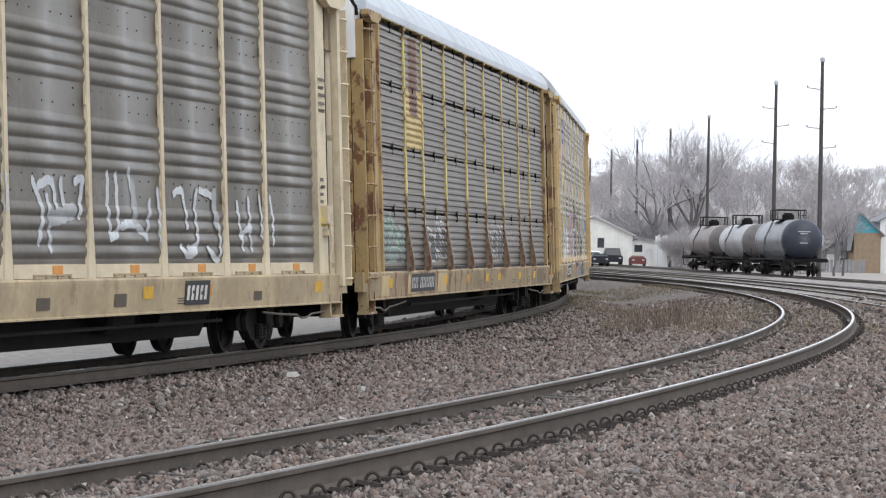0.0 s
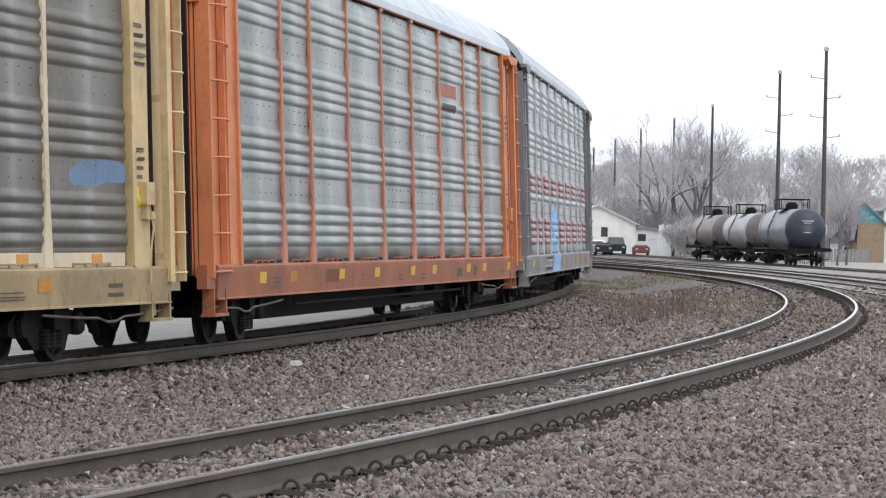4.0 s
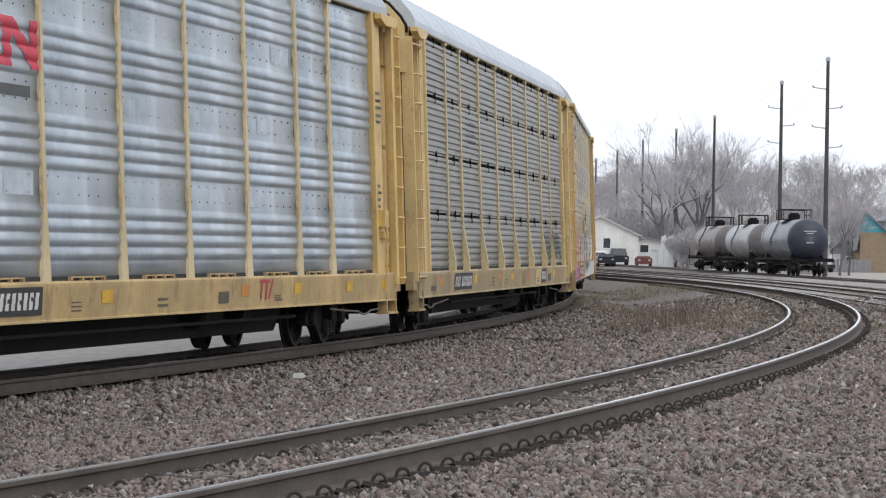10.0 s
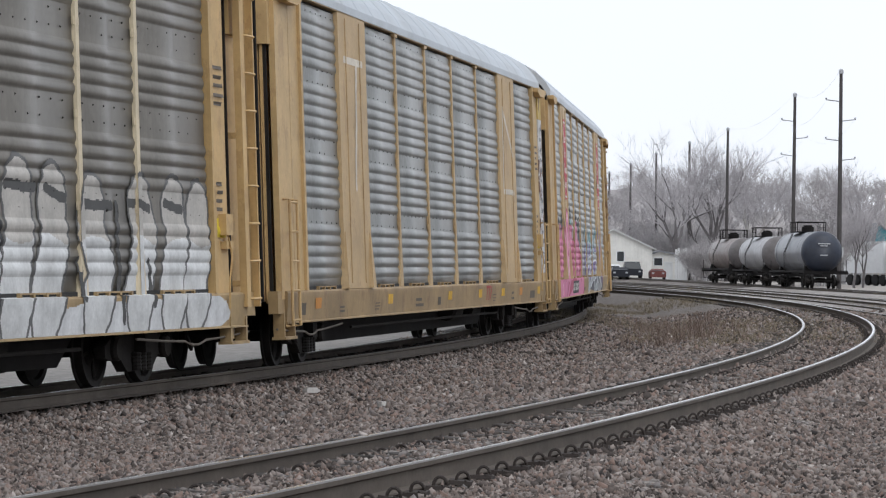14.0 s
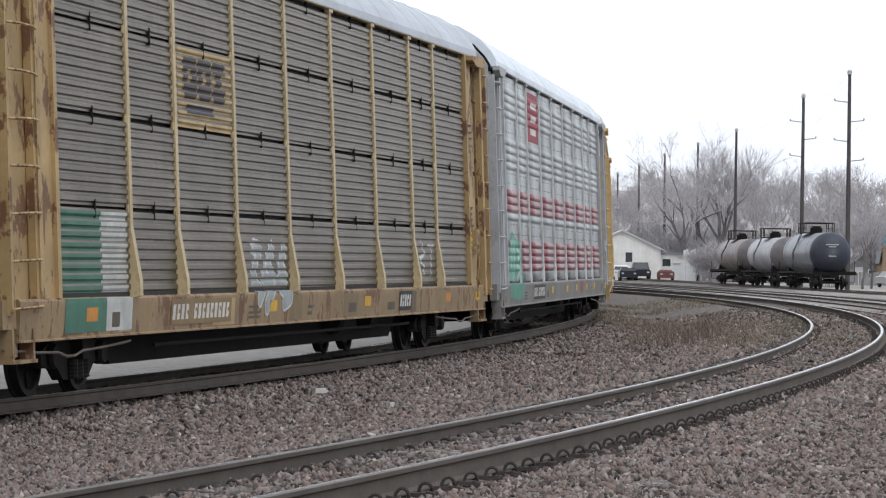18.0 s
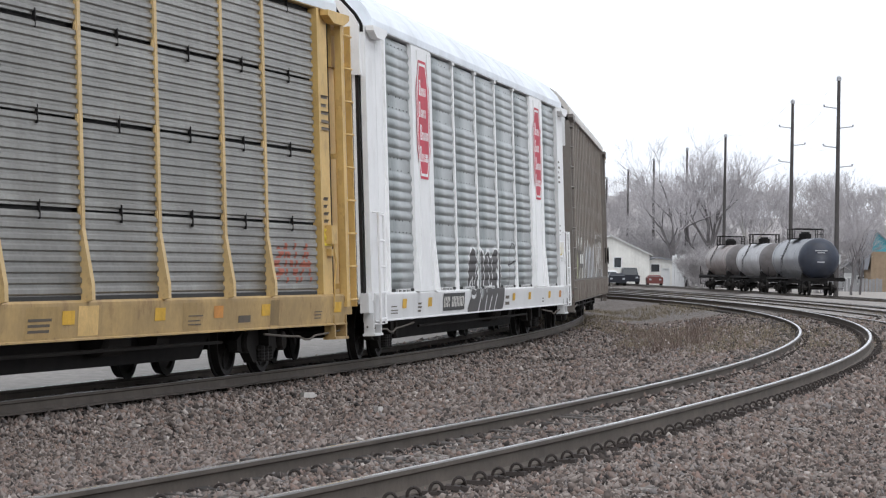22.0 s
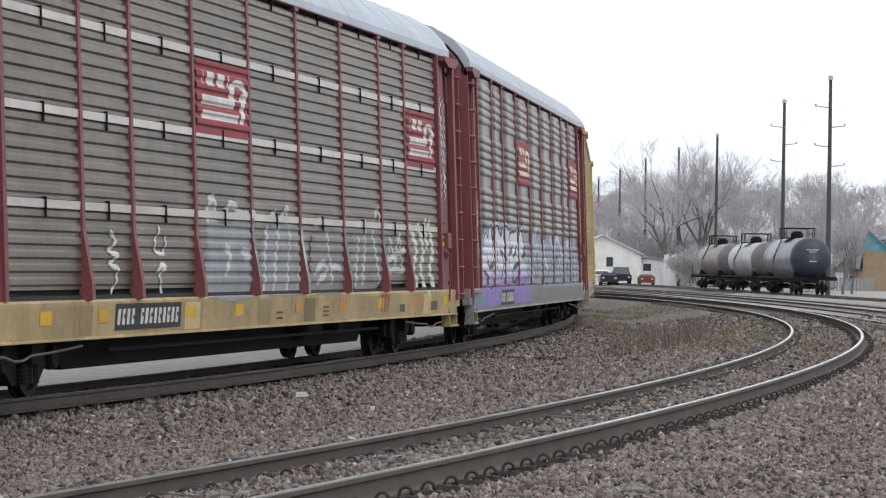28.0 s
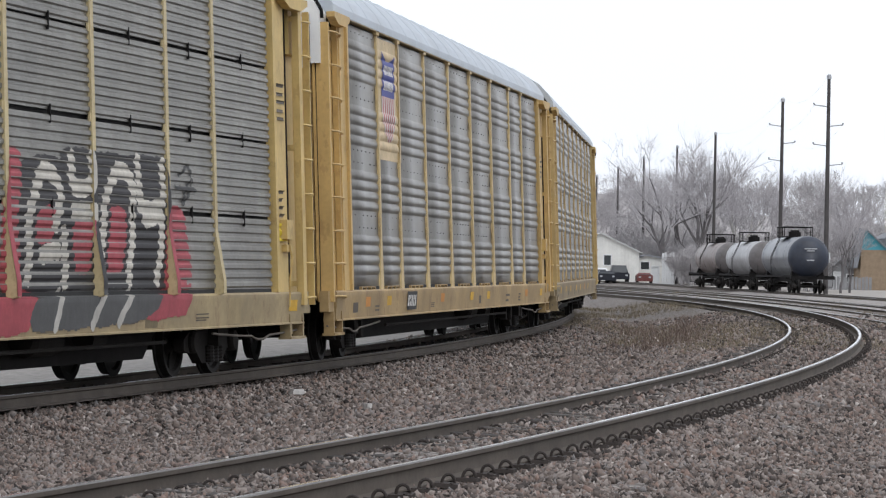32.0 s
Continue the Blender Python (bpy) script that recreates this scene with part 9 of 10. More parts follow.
build_train()
PITCH = 28.4


def train_s(k, t):
    """How far along the main track the middle of car k is at t seconds."""
    return -0.1807 - 16.5259 * t - 0.0134 * t * t + (k - 1) * PITCH


def car_pose(s):
    a, b = on_track("main", s - 10.05), on_track("main", s + 10.05)
    fw = (Vector(b) - Vector(a)).normalized()
    rt = fw.cross(Vector((0, 0, 1))).normalized()
    up = rt.cross(fw)
    c, q = math.cos(MAIN_LEAN), math.sin(MAIN_LEAN)
    rt2, up2 = rt * c + up * q, up * c - rt * q
    m = Matrix((fw, -rt2, up2)).transposed().to_4x4()
    m.translation = (Vector(a) + Vector(b)) / 2
    return m


# ---- the distance: tank cars, poles, houses, vehicles and bare woods ----
SKIN = {
    "tank_grey": mat("grey_tank_paint", (0.15, 0.165, 0.19), 0.3, 0.1, 0.3, 0.6, streak=0.4, grime=(0.10, 0.085, 0.075), grime_amount=0.5, bump=0.02),
    "tank_black": mat("black_tank_paint", (0.026, 0.033, 0.052), 0.45, 0.0, 0.2, 0.6, grime=(0.06, 0.055, 0.05), grime_amount=0.4, bump=0.02),
    "tank_brown": mat("stained_tank_paint", (0.38, 0.385, 0.40), 0.34, 0.05, 0.3, 0.5, streak=0.45, grime=(0.12, 0.09, 0.085), grime_amount=0.45, bump=0.02),
    "tank_rust": mat("brown_stained_tank_paint", (0.26, 0.225, 0.215), 0.4, 0.05, 0.25, 0.5, streak=0.7, grime=(0.08, 0.05, 0.04), grime_amount=0.7, bump=0.02),
    # stained grey ends, darkened further to hold the shade on them
    "tank_end": mat("shaded_rusty_tank_end", (0.15, 0.14, 0.14), 0.6, 0.0, 0.3, 0.8, grime=(0.07, 0.05, 0.045), grime_amount=0.6, bump=0.02),
    "pole": mat("weathered_pole_wood", (0.07, 0.064, 0.063), 0.9, 0, 0.2, 3, bump=0.1),
    "metal": mat("pale_line_hardware", (0.42, 0.43, 0.45), 0.5, 0.3, 0.1),
    "siding": mat("cream_house_siding", (0.74, 0.73, 0.69), 0.8, 0, 0.1, 0.8, streak=0.2, grime=(0.3, 0.28, 0.25)),
    "siding_grey": mat("grey_house_siding", (0.24, 0.24, 0.245), 0.8, 0, 0.15, 1),
    "white": mat("white_board", (0.72, 0.73, 0.73), 0.7, 0, 0.06, 1),
    "shingle": mat("grey_roof_shingles", (0.22, 0.225, 0.24), 0.9, 0, 0.15, 2),
    "pale_roof": mat("pale_metal_roof", (0.52, 0.52, 0.51), 0.7, 0, 0.1, 1),
    "teal": mat("teal_gable_boards", (0.07, 0.28, 0.34), 0.7, 0, 0.12, 2),
    "tan": mat("tan_door_boards", (0.27, 0.20, 0.135), 0.8, 0, 0.15, 2),
    "glass": mat("dark_window_glass", (0.04, 0.045, 0.05), 0.12, 0, 0.0, bump=0.0, spec=0.6),
    "bark": mat("grey_bark", (0.135, 0.125, 0.126), 0.95, 0, 0.25, 2, bump=0.1),
    # both twig colours are lightened to hold the distance haze
    "twig": mat("haze_paled_twigs", (0.44, 0.42, 0.425), 0.95, 0, 0.2, 0.4, bump=0.0, per_island=0.25),
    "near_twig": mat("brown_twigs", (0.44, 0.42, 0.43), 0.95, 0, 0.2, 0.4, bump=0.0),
    "pale_bark": mat("pale_sycamore_bark", (0.42, 0.40, 0.37), 0.9, 0, 0.3, 1.5, bump=0.0),
    # dead leaves, with the haze over the rise mixed into the colour
    "hill": mat("haze_paled_leaf_litter", (0.44, 0.412, 0.405), 0.95, 0, 0.2, 0.15, grime=(0.35, 0.325, 0.32), grime_amount=0.6, bump=0.3, bump_scale=2),
    "car_dark": mat("dark_blue_car_paint", (0.02, 0.022, 0.03), 0.3, 0.2, 0.05, bump=0.0),
    "car_white": mat("white_car_paint", (0.70, 0.71, 0.72), 0.35, 0.0, 0.05, bump=0.0),
    "car_red": mat("faded_red_paint", (0.15, 0.045, 0.04), 0.5, 0.0, 0.1, bump=0.0),
    "rubber": mat("tyre_rubber", (0.02, 0.02, 0.02), 0.85, 0, 0.1),
    "chrome": mat("dull_chrome", (0.55, 0.55, 0.57), 0.3, 0.9, 0.05),
    "grass": mat("dry_grass", (0.20, 0.165, 0.115), 0.95, 0, 0.2, 2, bump=0.0, per_island=0.3),
}


def tank_car(at, barrel, end, label, writing=False, r=1.41, zc=2.45):
    car = thing("tank_car", label, "railway car", "parked tank cars", at=at)
    b = Build()
    b.lathe([(0, -6.15), (0.39 * r, -6.1), (0.75 * r, -5.9), (0.95 * r, -5.6), (r, -5.25), (r, 0.0), (r, 5.25), (0.95 * r, 5.6), (0.75 * r, 5.9), (0.39 * r, 6.1), (0, 6.15)], "x", 36, (0, 0, zc))
    for i in range(len(b.f)):
        k = i // 36
        b.m[i] = 1 if k < 4 else 0
    part("tank", b, [barrel, end], car, smooth=True)
    for x in (-3.6, 0.9, 4.6):
        band = Build()
        band.lathe([(r - 0.005, -0.05), (r + 0.015, -0.05), (r + 0.015, 0.05), (r - 0.005, 0.05)], "x", 32, (x, 0, zc))
        part("tank_band", band, [barrel], car)
    dz = zc + r - 4.19          # the fittings stand on the tank
    up = pose(0, 0, dz)
    dome = Build()
    dome.lathe([(0.42, 0.0), (0.42, 0.35), (0.40, 0.40), (0.0, 0.44)], "z", 18, (0, 0, 4.15))
    dome.box(-0.3, 0.3, -0.25, 0.25, 4.5, 4.66)
    part("manway", dome, [BLACK], car, at=up)
    plat = Build()
    wide = 1.45 if writing else 0.9
    plat.box(-wide - 0.05, wide + 0.05, -1.0, 1.0, 4.16, 4.21)
    for x in (-wide, -wide / 2, wide / 2, wide):
        for y in (-0.98, 0.98):
            plat.tube([(x, y, 4.2), (x, y, 4.86)], 0.03, 6)
    for x in (-wide, wide):
        plat.tube([(x, -0.98, 4.86), (x, 0.98, 4.86)], 0.035, 6)
    for y in (-0.98, 0.98):
        plat.tube([(-wide, y, 4.86), (wide, y, 4.86)], 0.03, 6)
        plat.tube([(-wide, y, 4.5), (wide, y, 4.5)], 0.02, 6)
    part("platform_railing", plat, [BLACK], car, at=up)
    for y in (-1.62, 1.62):
        lad = Build()
        for x in (-0.22, 0.22):
            lad.tube([(x, y, 1.0), (x, y, zc), (x, y * 0.62, 4.2 + dz)], 0.025, 5)
        for k in range(9):
            lad.tube([(-0.22, y, 1.1 + 0.2 * k), (0.22, y, 1.1 + 0.2 * k)], 0.015, 5)
        part("ladder", lad, [GEAR], car)
    sill = Build()
    for y in (-1.45, 1.45):
        sill.box(-6.9, 6.9, y - 0.05, y + 0.05, 1.05, 1.2)
    sill.box(-7.0, 7.0, -0.3, 0.3, 0.75, 1.1)
    for x in (-6.9, 6.9, -5.0, 5.0):
        sill.box(x - 0.1, x + 0.1, -1.5, 1.5, 0.95, 1.15)
    for x in (-4.9, 4.9):
        sill.prism([(-1.15, 1.1), (1.15, 1.1), (1.0, zc - 0.8), (0.6, zc - 1.12), (-0.6, zc - 1.12), (-1.0, zc - 0.8)], x - 0.25, x + 0.25, "x")
    part("underframe", sill, [BLACK], car)
    for x in (-6.8, 6.8):
        for y in (-1.4, 1.4):
            g = Build()
            g.tube([(x, y, 0.45), (x, y, 1.9)], 0.025, 5)
            g.tube([(x, y * 0.75, 0.45), (x, y, 0.45)], 0.025, 5)
            part("grab_iron", g, [GEAR], car)
    for x in (-4.9, 4.9):
        add_truck(car, x)
    plc = Build()
    plc.box(-5.35, -4.85, -r - 0.06, -r + 0.01, zc - 0.35, zc + 0.35)
    plc.box(-5.3, -4.9, -r - 0.07, -r - 0.06, zc - 0.3, zc + 0.3)
    part("placard", plc, [SKIN["white"]], car, "small white placard")
    if writing:
        bars = Build()
        for w, z in ((0.85, zc + 0.52), (0.5, zc + 0.38), (0.5, zc - 0.25)):
            bars.box(-6.17, -6.13, -w / 2, w / 2, z, z + 0.07)
        tagged(part("lettering_bars", bars, [SKIN["metal"]], car), "grey-white lettering reduced to bars", kind="stuff")
    return car


def tank_pose(s):
    x, y, z = on_track("tank", s)
    return Matrix.Translation((x, y, z)) @ Euler((0, 0, math.pi / 2 - TRACKS["tank"][0](s)[2])).to_matrix().to_4x4()


tank_car(tank_pose(115.0), SKIN["tank_grey"], SKIN["tank_black"], "grey parked tank car with a black end", True)
tank_car(tank_pose(132.0), SKIN["tank_brown"], SKIN["tank_end"], "stained pale grey parked tank car", r=1.27, zc=2.36)
tank_car(tank_pose(148.0), SKIN["tank_rust"], SKIN["tank_end"], "brown-stained parked tank car", r=1.24, zc=2.36)


def power_pole(x, y, top, arms):
    z = one_ground(x, y)
    p = thing("utility_pole", "tall weathered wooden utility pole" + (" with side arms" if arms else ""), "utility pole", "poles beside the yard", at=pose(x, y, z, 0, random.uniform(-0.4, 0.4), 0))
    h = top - z
    s = Build()
    s.tube([(0, 0, -0.3), (0, 0, h * 0.5), (0, 0, h)], 0.2, 10, radii=[0.20, 0.165, 0.125])
    part("shaft", s, [SKIN["pole"]], p)
    cap = Build()
    cap.lathe([(0.0, 0.0), (0.18, 0.0), (0.18, 0.25), (0.08, 0.36), (0, 0.36)], "z", 10, (0, 0, h - 0.05))
    part("cap", cap, [SKIN["metal"]], p)
    for k in range(arms):
        a = Build()
        sgn = -1 if k % 2 == 0 else 1
        zz = h - 2.1 - 1.45 * k
        a.tube([(0.1 * sgn, 0, zz), (1.1 * sgn, 0, zz + 0.12)], 0.045, 6)
        a.lathe([(0, 0), (0.07, 0), (0.07, 0.12), (0, 0.14)], "z", 8, (1.08 * sgn, 0, zz + 0.14))
        part("side_arm", a, [SKIN["metal"]], p, "pale insulator arm")
    return p


random.seed(12)
POLES = [(27.8, 228.9, 16.2, 4), (27.7, 260.1, 16.2, 3), (27.4, 322.3, 16.1, 0), (26.1, 357.4, 16.1, 0), (24.3, 389.5, 16.0, 0), (23.1, 428.1, 16.0, 0), (22.0, 467.0, 16.0, 0)]
for x, y, top, arms in POLES:
    power_pole(x, y, top, arms)
wires = thing("overhead_wires", "thin overhead power wires between the poles", "wire")
for side, dz in ((-1.05, -2.0), (1.05, -3.4), (0, 0.25)):
    for (x0, y0, t0, _), (x1, y1, t1, _) in zip(POLES, POLES[1:]):
        w = Build()
        w.tube([(x0 + (x1 - x0) * k / 8 + side, y0 + (y1 - y0) * k / 8, t0 + dz + (t1 - t0) * k / 8 - 1.1 * (1 - (k / 4 - 1) ** 2)) for k in range(9)], 0.005, 3)
        part("wire", w, [SKIN["metal"]], wires)


def wall_with(b, x0, x1, y, z0, z1, holes, thick=0.2, slot=0):
    """A wall facing -y with rectangular openings cut through it."""
    xs = sorted({x0, x1, *[h[0] for h in holes], *[h[1] for h in holes]})
    for a, c in zip(xs, xs[1:]):
        m = (a + c) / 2
        cuts = sorted((h[2], h[3]) for h in holes if h[0] < m < h[1])
        z = z0
        for lo, hi in cuts:
            if lo > z:
                b.box(a, c, y, y + thick, z, lo, slot)
            z = hi
        if z < z1:
            b.box(a, c, y, y + thick, z, z1, slot)


def house(x, y, w, depth, eave, ridge, walls, roof, holes, label, ridge_at=0.5, gable=None):
    z = one_ground(x, y)
    h = thing("house", label, "house", at=pose(x, y, z))
    b = Build()
    wall_with(b, 0, w, 0, -0.3, eave, holes)
    b.box(0, w, depth - 0.2, depth, -0.3, eave)
    b.box(0, 0.2, 0.2, depth - 0.2, -0.3, eave)
    b.box(w - 0.2, w, 0.2, depth - 0.2, -0.3, eave)
    part("wall", b, [walls], h)
    g = Build()
    g.prism([(0, eave), (w, eave), (w * ridge_at, ridge)], 0.0, 0.2, "y")
    gm = g.mesh("gable", [gable or walls])
    part("gable", gm, None, h)
    part("gable", gm, None, h, at=pose(0, depth - 0.2, 0))
    k = w * ridge_at
    for a, e in ((0, -0.35), (w, w + 0.35)):
        r = Build()
        sl = (ridge - eave) / (abs(k - a) + 1e-6)
        ze = eave - sl * 0.35
        r.prism([(k, ridge + 0.005), (e, ze), (e, ze + 0.14), (k, ridge + 0.16)], -0.3, depth + 0.3, "y")
        part("roof", r, [roof], h)
    for x0, x1, z0, z1 in holes:
        win = Build()
        win.box(x0, x1, 0.10, 0.13, z0, z1)
        wp = part("window" if z0 > 0.3 else "door", win, [SKIN["glass"] if z0 > 0.3 else SKIN["white"]], h)
        fr = Build()
        for q in (x0 - 0.05, x1 - 0.05):
            fr.box(q, q + 0.1, -0.03, 0.10, z0 - 0.05, z1 + 0.05)
        for q in (z0 - 0.05, z1 - 0.05):
            fr.box(x0 + 0.05, x1 - 0.05, -0.03, 0.10, q, q + 0.1)
        part("frame", fr, [SKIN["white"]], wp)
    return h


house(11.7, 322, 8.0, 9, 3.3, 5.15, SKIN["siding"], SKIN["pale_roof"], [(4.3, 5.1, 1.9, 3.0), (1.6, 2.8, 1.2, 2.6)], "cream single-storey house with a pale gable roof", 0.5)
house(19.75, 323, 2.4, 6, 2.7, 2.95, SKIN["siding"], SKIN["shingle"], [(0.15, 1.1, 1.5, 2.35), (1.3, 2.1, 0.0, 1.9)], "white lean-to with a dark window", 0.3)
house(39.8, 300, 2.6, 7, 4.0, 6.0, SKIN["tan"], SKIN["shingle"], [], "tan shed with a teal gable and grey roof", 0.15, SKIN["teal"])
house(42.45, 301, 5.5, 8, 5.2, 6.6, SKIN["white"], SKIN["shingle"], [(0.5, 1.0, 3.6, 4.9), (1.2, 1.7, 3.6, 4.9), (1.9, 2.4, 3.6, 4.9), (1.0, 2.2, 0.9, 2.1)], "white two-storey house at the yard's edge", 0.5)
house(37.2, 305, 3.4, 6, 2.0, 3.2, SKIN["siding_grey"], SKIN["shingle"], [(0.6, 1.3, 0.0, 1.8), (1.9, 2.7, 0.8, 1.6)], "small grey shed behind a fence", 0.5)
fence = thing("board_fence", "tall weathered white board fence", "fence", at=pose(22.0, 321, one_ground(22.6, 321)))
for k in range(5):
    bd = Build()
    hh = 3.3 + 0.12 * math.sin(k * 2.1)
    bd.box(0.26 * k, 0.26 * k + 0.24, 0, 0.05, -0.1, hh)
    part("board", bd, [SKIN["white"]], fence)
fence2 = thing("board_fence", "low grey board fence by the shed", "fence", at=pose(35.8, 297, one_ground(35.8, 297)))
for k in range(14):
    bd = Build()
    bd.box(0.34 * k, 0.34 * k + 0.28, 0, 0.05, -0.1, 1.35 + 0.06 * math.sin(k * 1.7))
    part("board", bd, [SKIN["siding_grey"]], fence2)


def road_vehicle(name, label, x, y, paint, w, h, length, cab=(0.25, 0.85), rz=0):
    v = thing(name, label, "car", "vehicles by the house", at=pose(x, y, one_ground(x, y), 0, 0, rz))
    b = Build()
    b.prism([(-w / 2, 0.35), (w / 2, 0.35), (w / 2, 0.9), (w / 2 - 0.08, 1.0), (-w / 2 + 0.08, 1.0), (-w / 2, 0.9)], 0, length, "y")
    part("body", b, [paint], v)
    c = Build()
    y0, y1 = length * cab[0], length * cab[1]
    c.add([(-w / 2 + 0.08, y0, 1.0), (w / 2 - 0.08, y0, 1.0), (w / 2 - 0.08, y1, 1.0), (-w / 2 + 0.08, y1, 1.0), (-w / 2 + 0.25, y0 + 0.3, h), (w / 2 - 0.25, y0 + 0.3, h), (w / 2 - 0.25, y1 - 0.4, h), (-w / 2 + 0.25, y1 - 0.4, h)],
          [(0, 1, 2, 3), (4, 7, 6, 5), (0, 4, 5, 1), (1, 5, 6, 2), (2, 6, 7, 3), (3, 7, 4, 0)])
    part("cabin", c, [paint], v)
    g = Build()
    g.add([(-w / 2 + 0.16, y0 - 0.004, 1.04), (w / 2 - 0.16, y0 - 0.004, 1.04), (w / 2 - 0.30, y0 + 0.27, h - 0.08), (-w / 2 + 0.30, y0 + 0.27, h - 0.08)], [(0, 1, 2, 3)])
    g.v += [(a, b_ - 0.012, c_) for a, b_, c_ in g.v[:4]]
    g.f += [(7, 6, 5, 4), (0, 4, 5, 1), (1, 5, 6, 2), (2, 6, 7, 3), (3, 7, 4, 0)]
    g.m = [0] * len(g.f)
    part("windscreen", g, [SKIN["glass"]], v)
    for sx in (-1, 1):
        for yy in (0.8, length - 0.8):
            t = Build()
            t.lathe([(0, -0.1), (0.2, -0.1), (0.32, -0.08), (0.34, 0), (0.32, 0.1), (0.2, 0.1), (0, 0.1)], "x", 16, (sx * (w / 2 - 0.12), yy, 0.34))
            part("wheel", t, [SKIN["rubber"]], v)
        l = Build()
        l.box(sx * (w / 2 - 0.3) - 0.12, sx * (w / 2 - 0.3) + 0.12, -0.02, 0.02, 0.68, 0.84)
        part("headlight", l, [SKIN["metal"]], v)
    return v


road_vehicle("pickup_truck", "dark pickup truck parked before the house", 17.2, 312, SKIN["car_dark"], 1.9, 1.75, 5.2)
road_vehicle("car", "white car parked before the house", 15.2, 312, SKIN["car_white"], 1.8, 1.5, 4.4)
road_vehicle("car", "dark car parked before the house", 15.6, 306, SKIN["car_dark"], 1.8, 1.3, 4.4)
road_vehicle("car", "low faded red car by the lean-to", 19.7, 312, SKIN["car_red"], 1.6, 1.2, 3.0)


def semi_truck():
    v = thing("semi_truck", "white semi truck pulling a white box trailer", "truck")
    hood = Build()
    hood.prism([(-1.0, 0.6), (1.0, 0.6), (1.05, 1.5), (0.85, 1.75), (-0.85, 1.75), (-1.05, 1.5)], 0.0, 1.7, "y")
    part("hood", hood, [SKIN["car_white"]], v)
    cab = Build()
    cab.prism([(-1.2, 0.6), (1.2, 0.6), (1.2, 2.4), (1.0, 2.75), (-1.0, 2.75), (-1.2, 2.4)], 1.72, 4.2, "y")
    cab.prism([(-1.15, 2.76), (1.15, 2.76), (1.0, 3.7), (-1.0, 3.7)], 2.6, 4.2, "y")
    part("cab", cab, [SKIN["car_white"]], v)
    g = Build()
    g.box(-1.0, 1.0, 1.68, 1.72, 1.85, 2.5)
    part("windscreen", g, [SKIN["glass"]], v)
    gr = Build()
    for k in range(5):
        gr.box(-0.55, 0.55, -0.04, 0.0, 0.8 + 0.16 * k, 0.9 + 0.16 * k)
    part("grille", gr, [SKIN["chrome"]], v)
    bm_ = Build()
    bm_.box(-1.2, 1.2, -0.25, -0.05, 0.4, 0.75)
    part("bumper", bm_, [SKIN["car_dark"]], v)
    for sx in (-1, 1):
        l = Build()
        l.box(sx * 0.85 - 0.15, sx * 0.85 + 0.15, -0.03, 0.0, 0.95, 1.2)
        part("headlight", l, [SKIN["chrome"]], v)
        mi = Build()
        mi.box(sx * 1.4 - 0.1, sx * 1.4 + 0.1, 1.7, 1.8, 1.7, 2.4)
        mi.box(min(sx * 1.2, sx * 1.4), max(sx * 1.2, sx * 1.4), 1.74, 1.78, 2.3, 2.36)
        part("mirror", mi, [SKIN["car_dark"]], v)
        for yy in (0.7, 4.9, 6.1, 9.2, 10.3):
            t = Build()
            t.lathe([(0, -0.15), (0.3, -0.15), (0.5, -0.12), (0.52, 0), (0.5, 0.15), (0.3, 0.15), (0, 0.15)], "x", 18, (sx * 1.0, yy, 0.52))
            part("wheel", t, [SKIN["rubber"]], v)
    ch = Build()
    ch.box(-0.5, 0.5, 1.0, 7.0, 0.6, 0.9)
    part("chassis", ch, [BLACK], v)
    tr = Build()
    tr.box(-1.28, 1.28, 4.5, 11.0, 1.15, 4.05)
    part("box_trailer", tr, [SKIN["car_white"]], v)
    return v


SEMI = semi_truck()
WAY = radians(24)
SEDAN = road_vehicle("car", "white sedan driving behind the truck past the houses", 37.0, 279, SKIN["car_white"], 1.8, 1.42, 4.5, (0.28, 0.86))
tagged(SEDAN, "white sedan driving behind the truck past the houses", "car")


def on_way(x, y, d, turn):
    """d metres along the short way past the houses, turned a little towards the yard."""
    px, py = x + d * math.sin(WAY), y - d * math.cos(WAY)
    return pose(px, py, one_ground(px, py) + 0.1, 0, 0, turn)


SEMI_ROWS = [(t, on_way(37.75, 285, 1.3 * d, 10 + 4 * min(4.0, max(0.0, d)))) for t, d in ((0, -9.0), (8.5, -9.0), (10, -5.0), (11.5, -1.3), (12, 0.0), (12.5, 1.3), (13, 2.65), (13.5, 4.4), (15.5, 14.0), (18, 24.0), (22, 29.0), (32, 29.5))]
SEDAN_ROWS = [(t, on_way(35.40, 276, d, 4 + max(0.0, d) * 1.5)) for t, d in ((0, -16.0), (9, -16.0), (12, -11.0), (14, -5.2), (15.5, 0.0), (16.2, 1.41), (17, 3.31), (18, 5.69), (20, 14.0), (24, 22.0), (32, 22.5))]


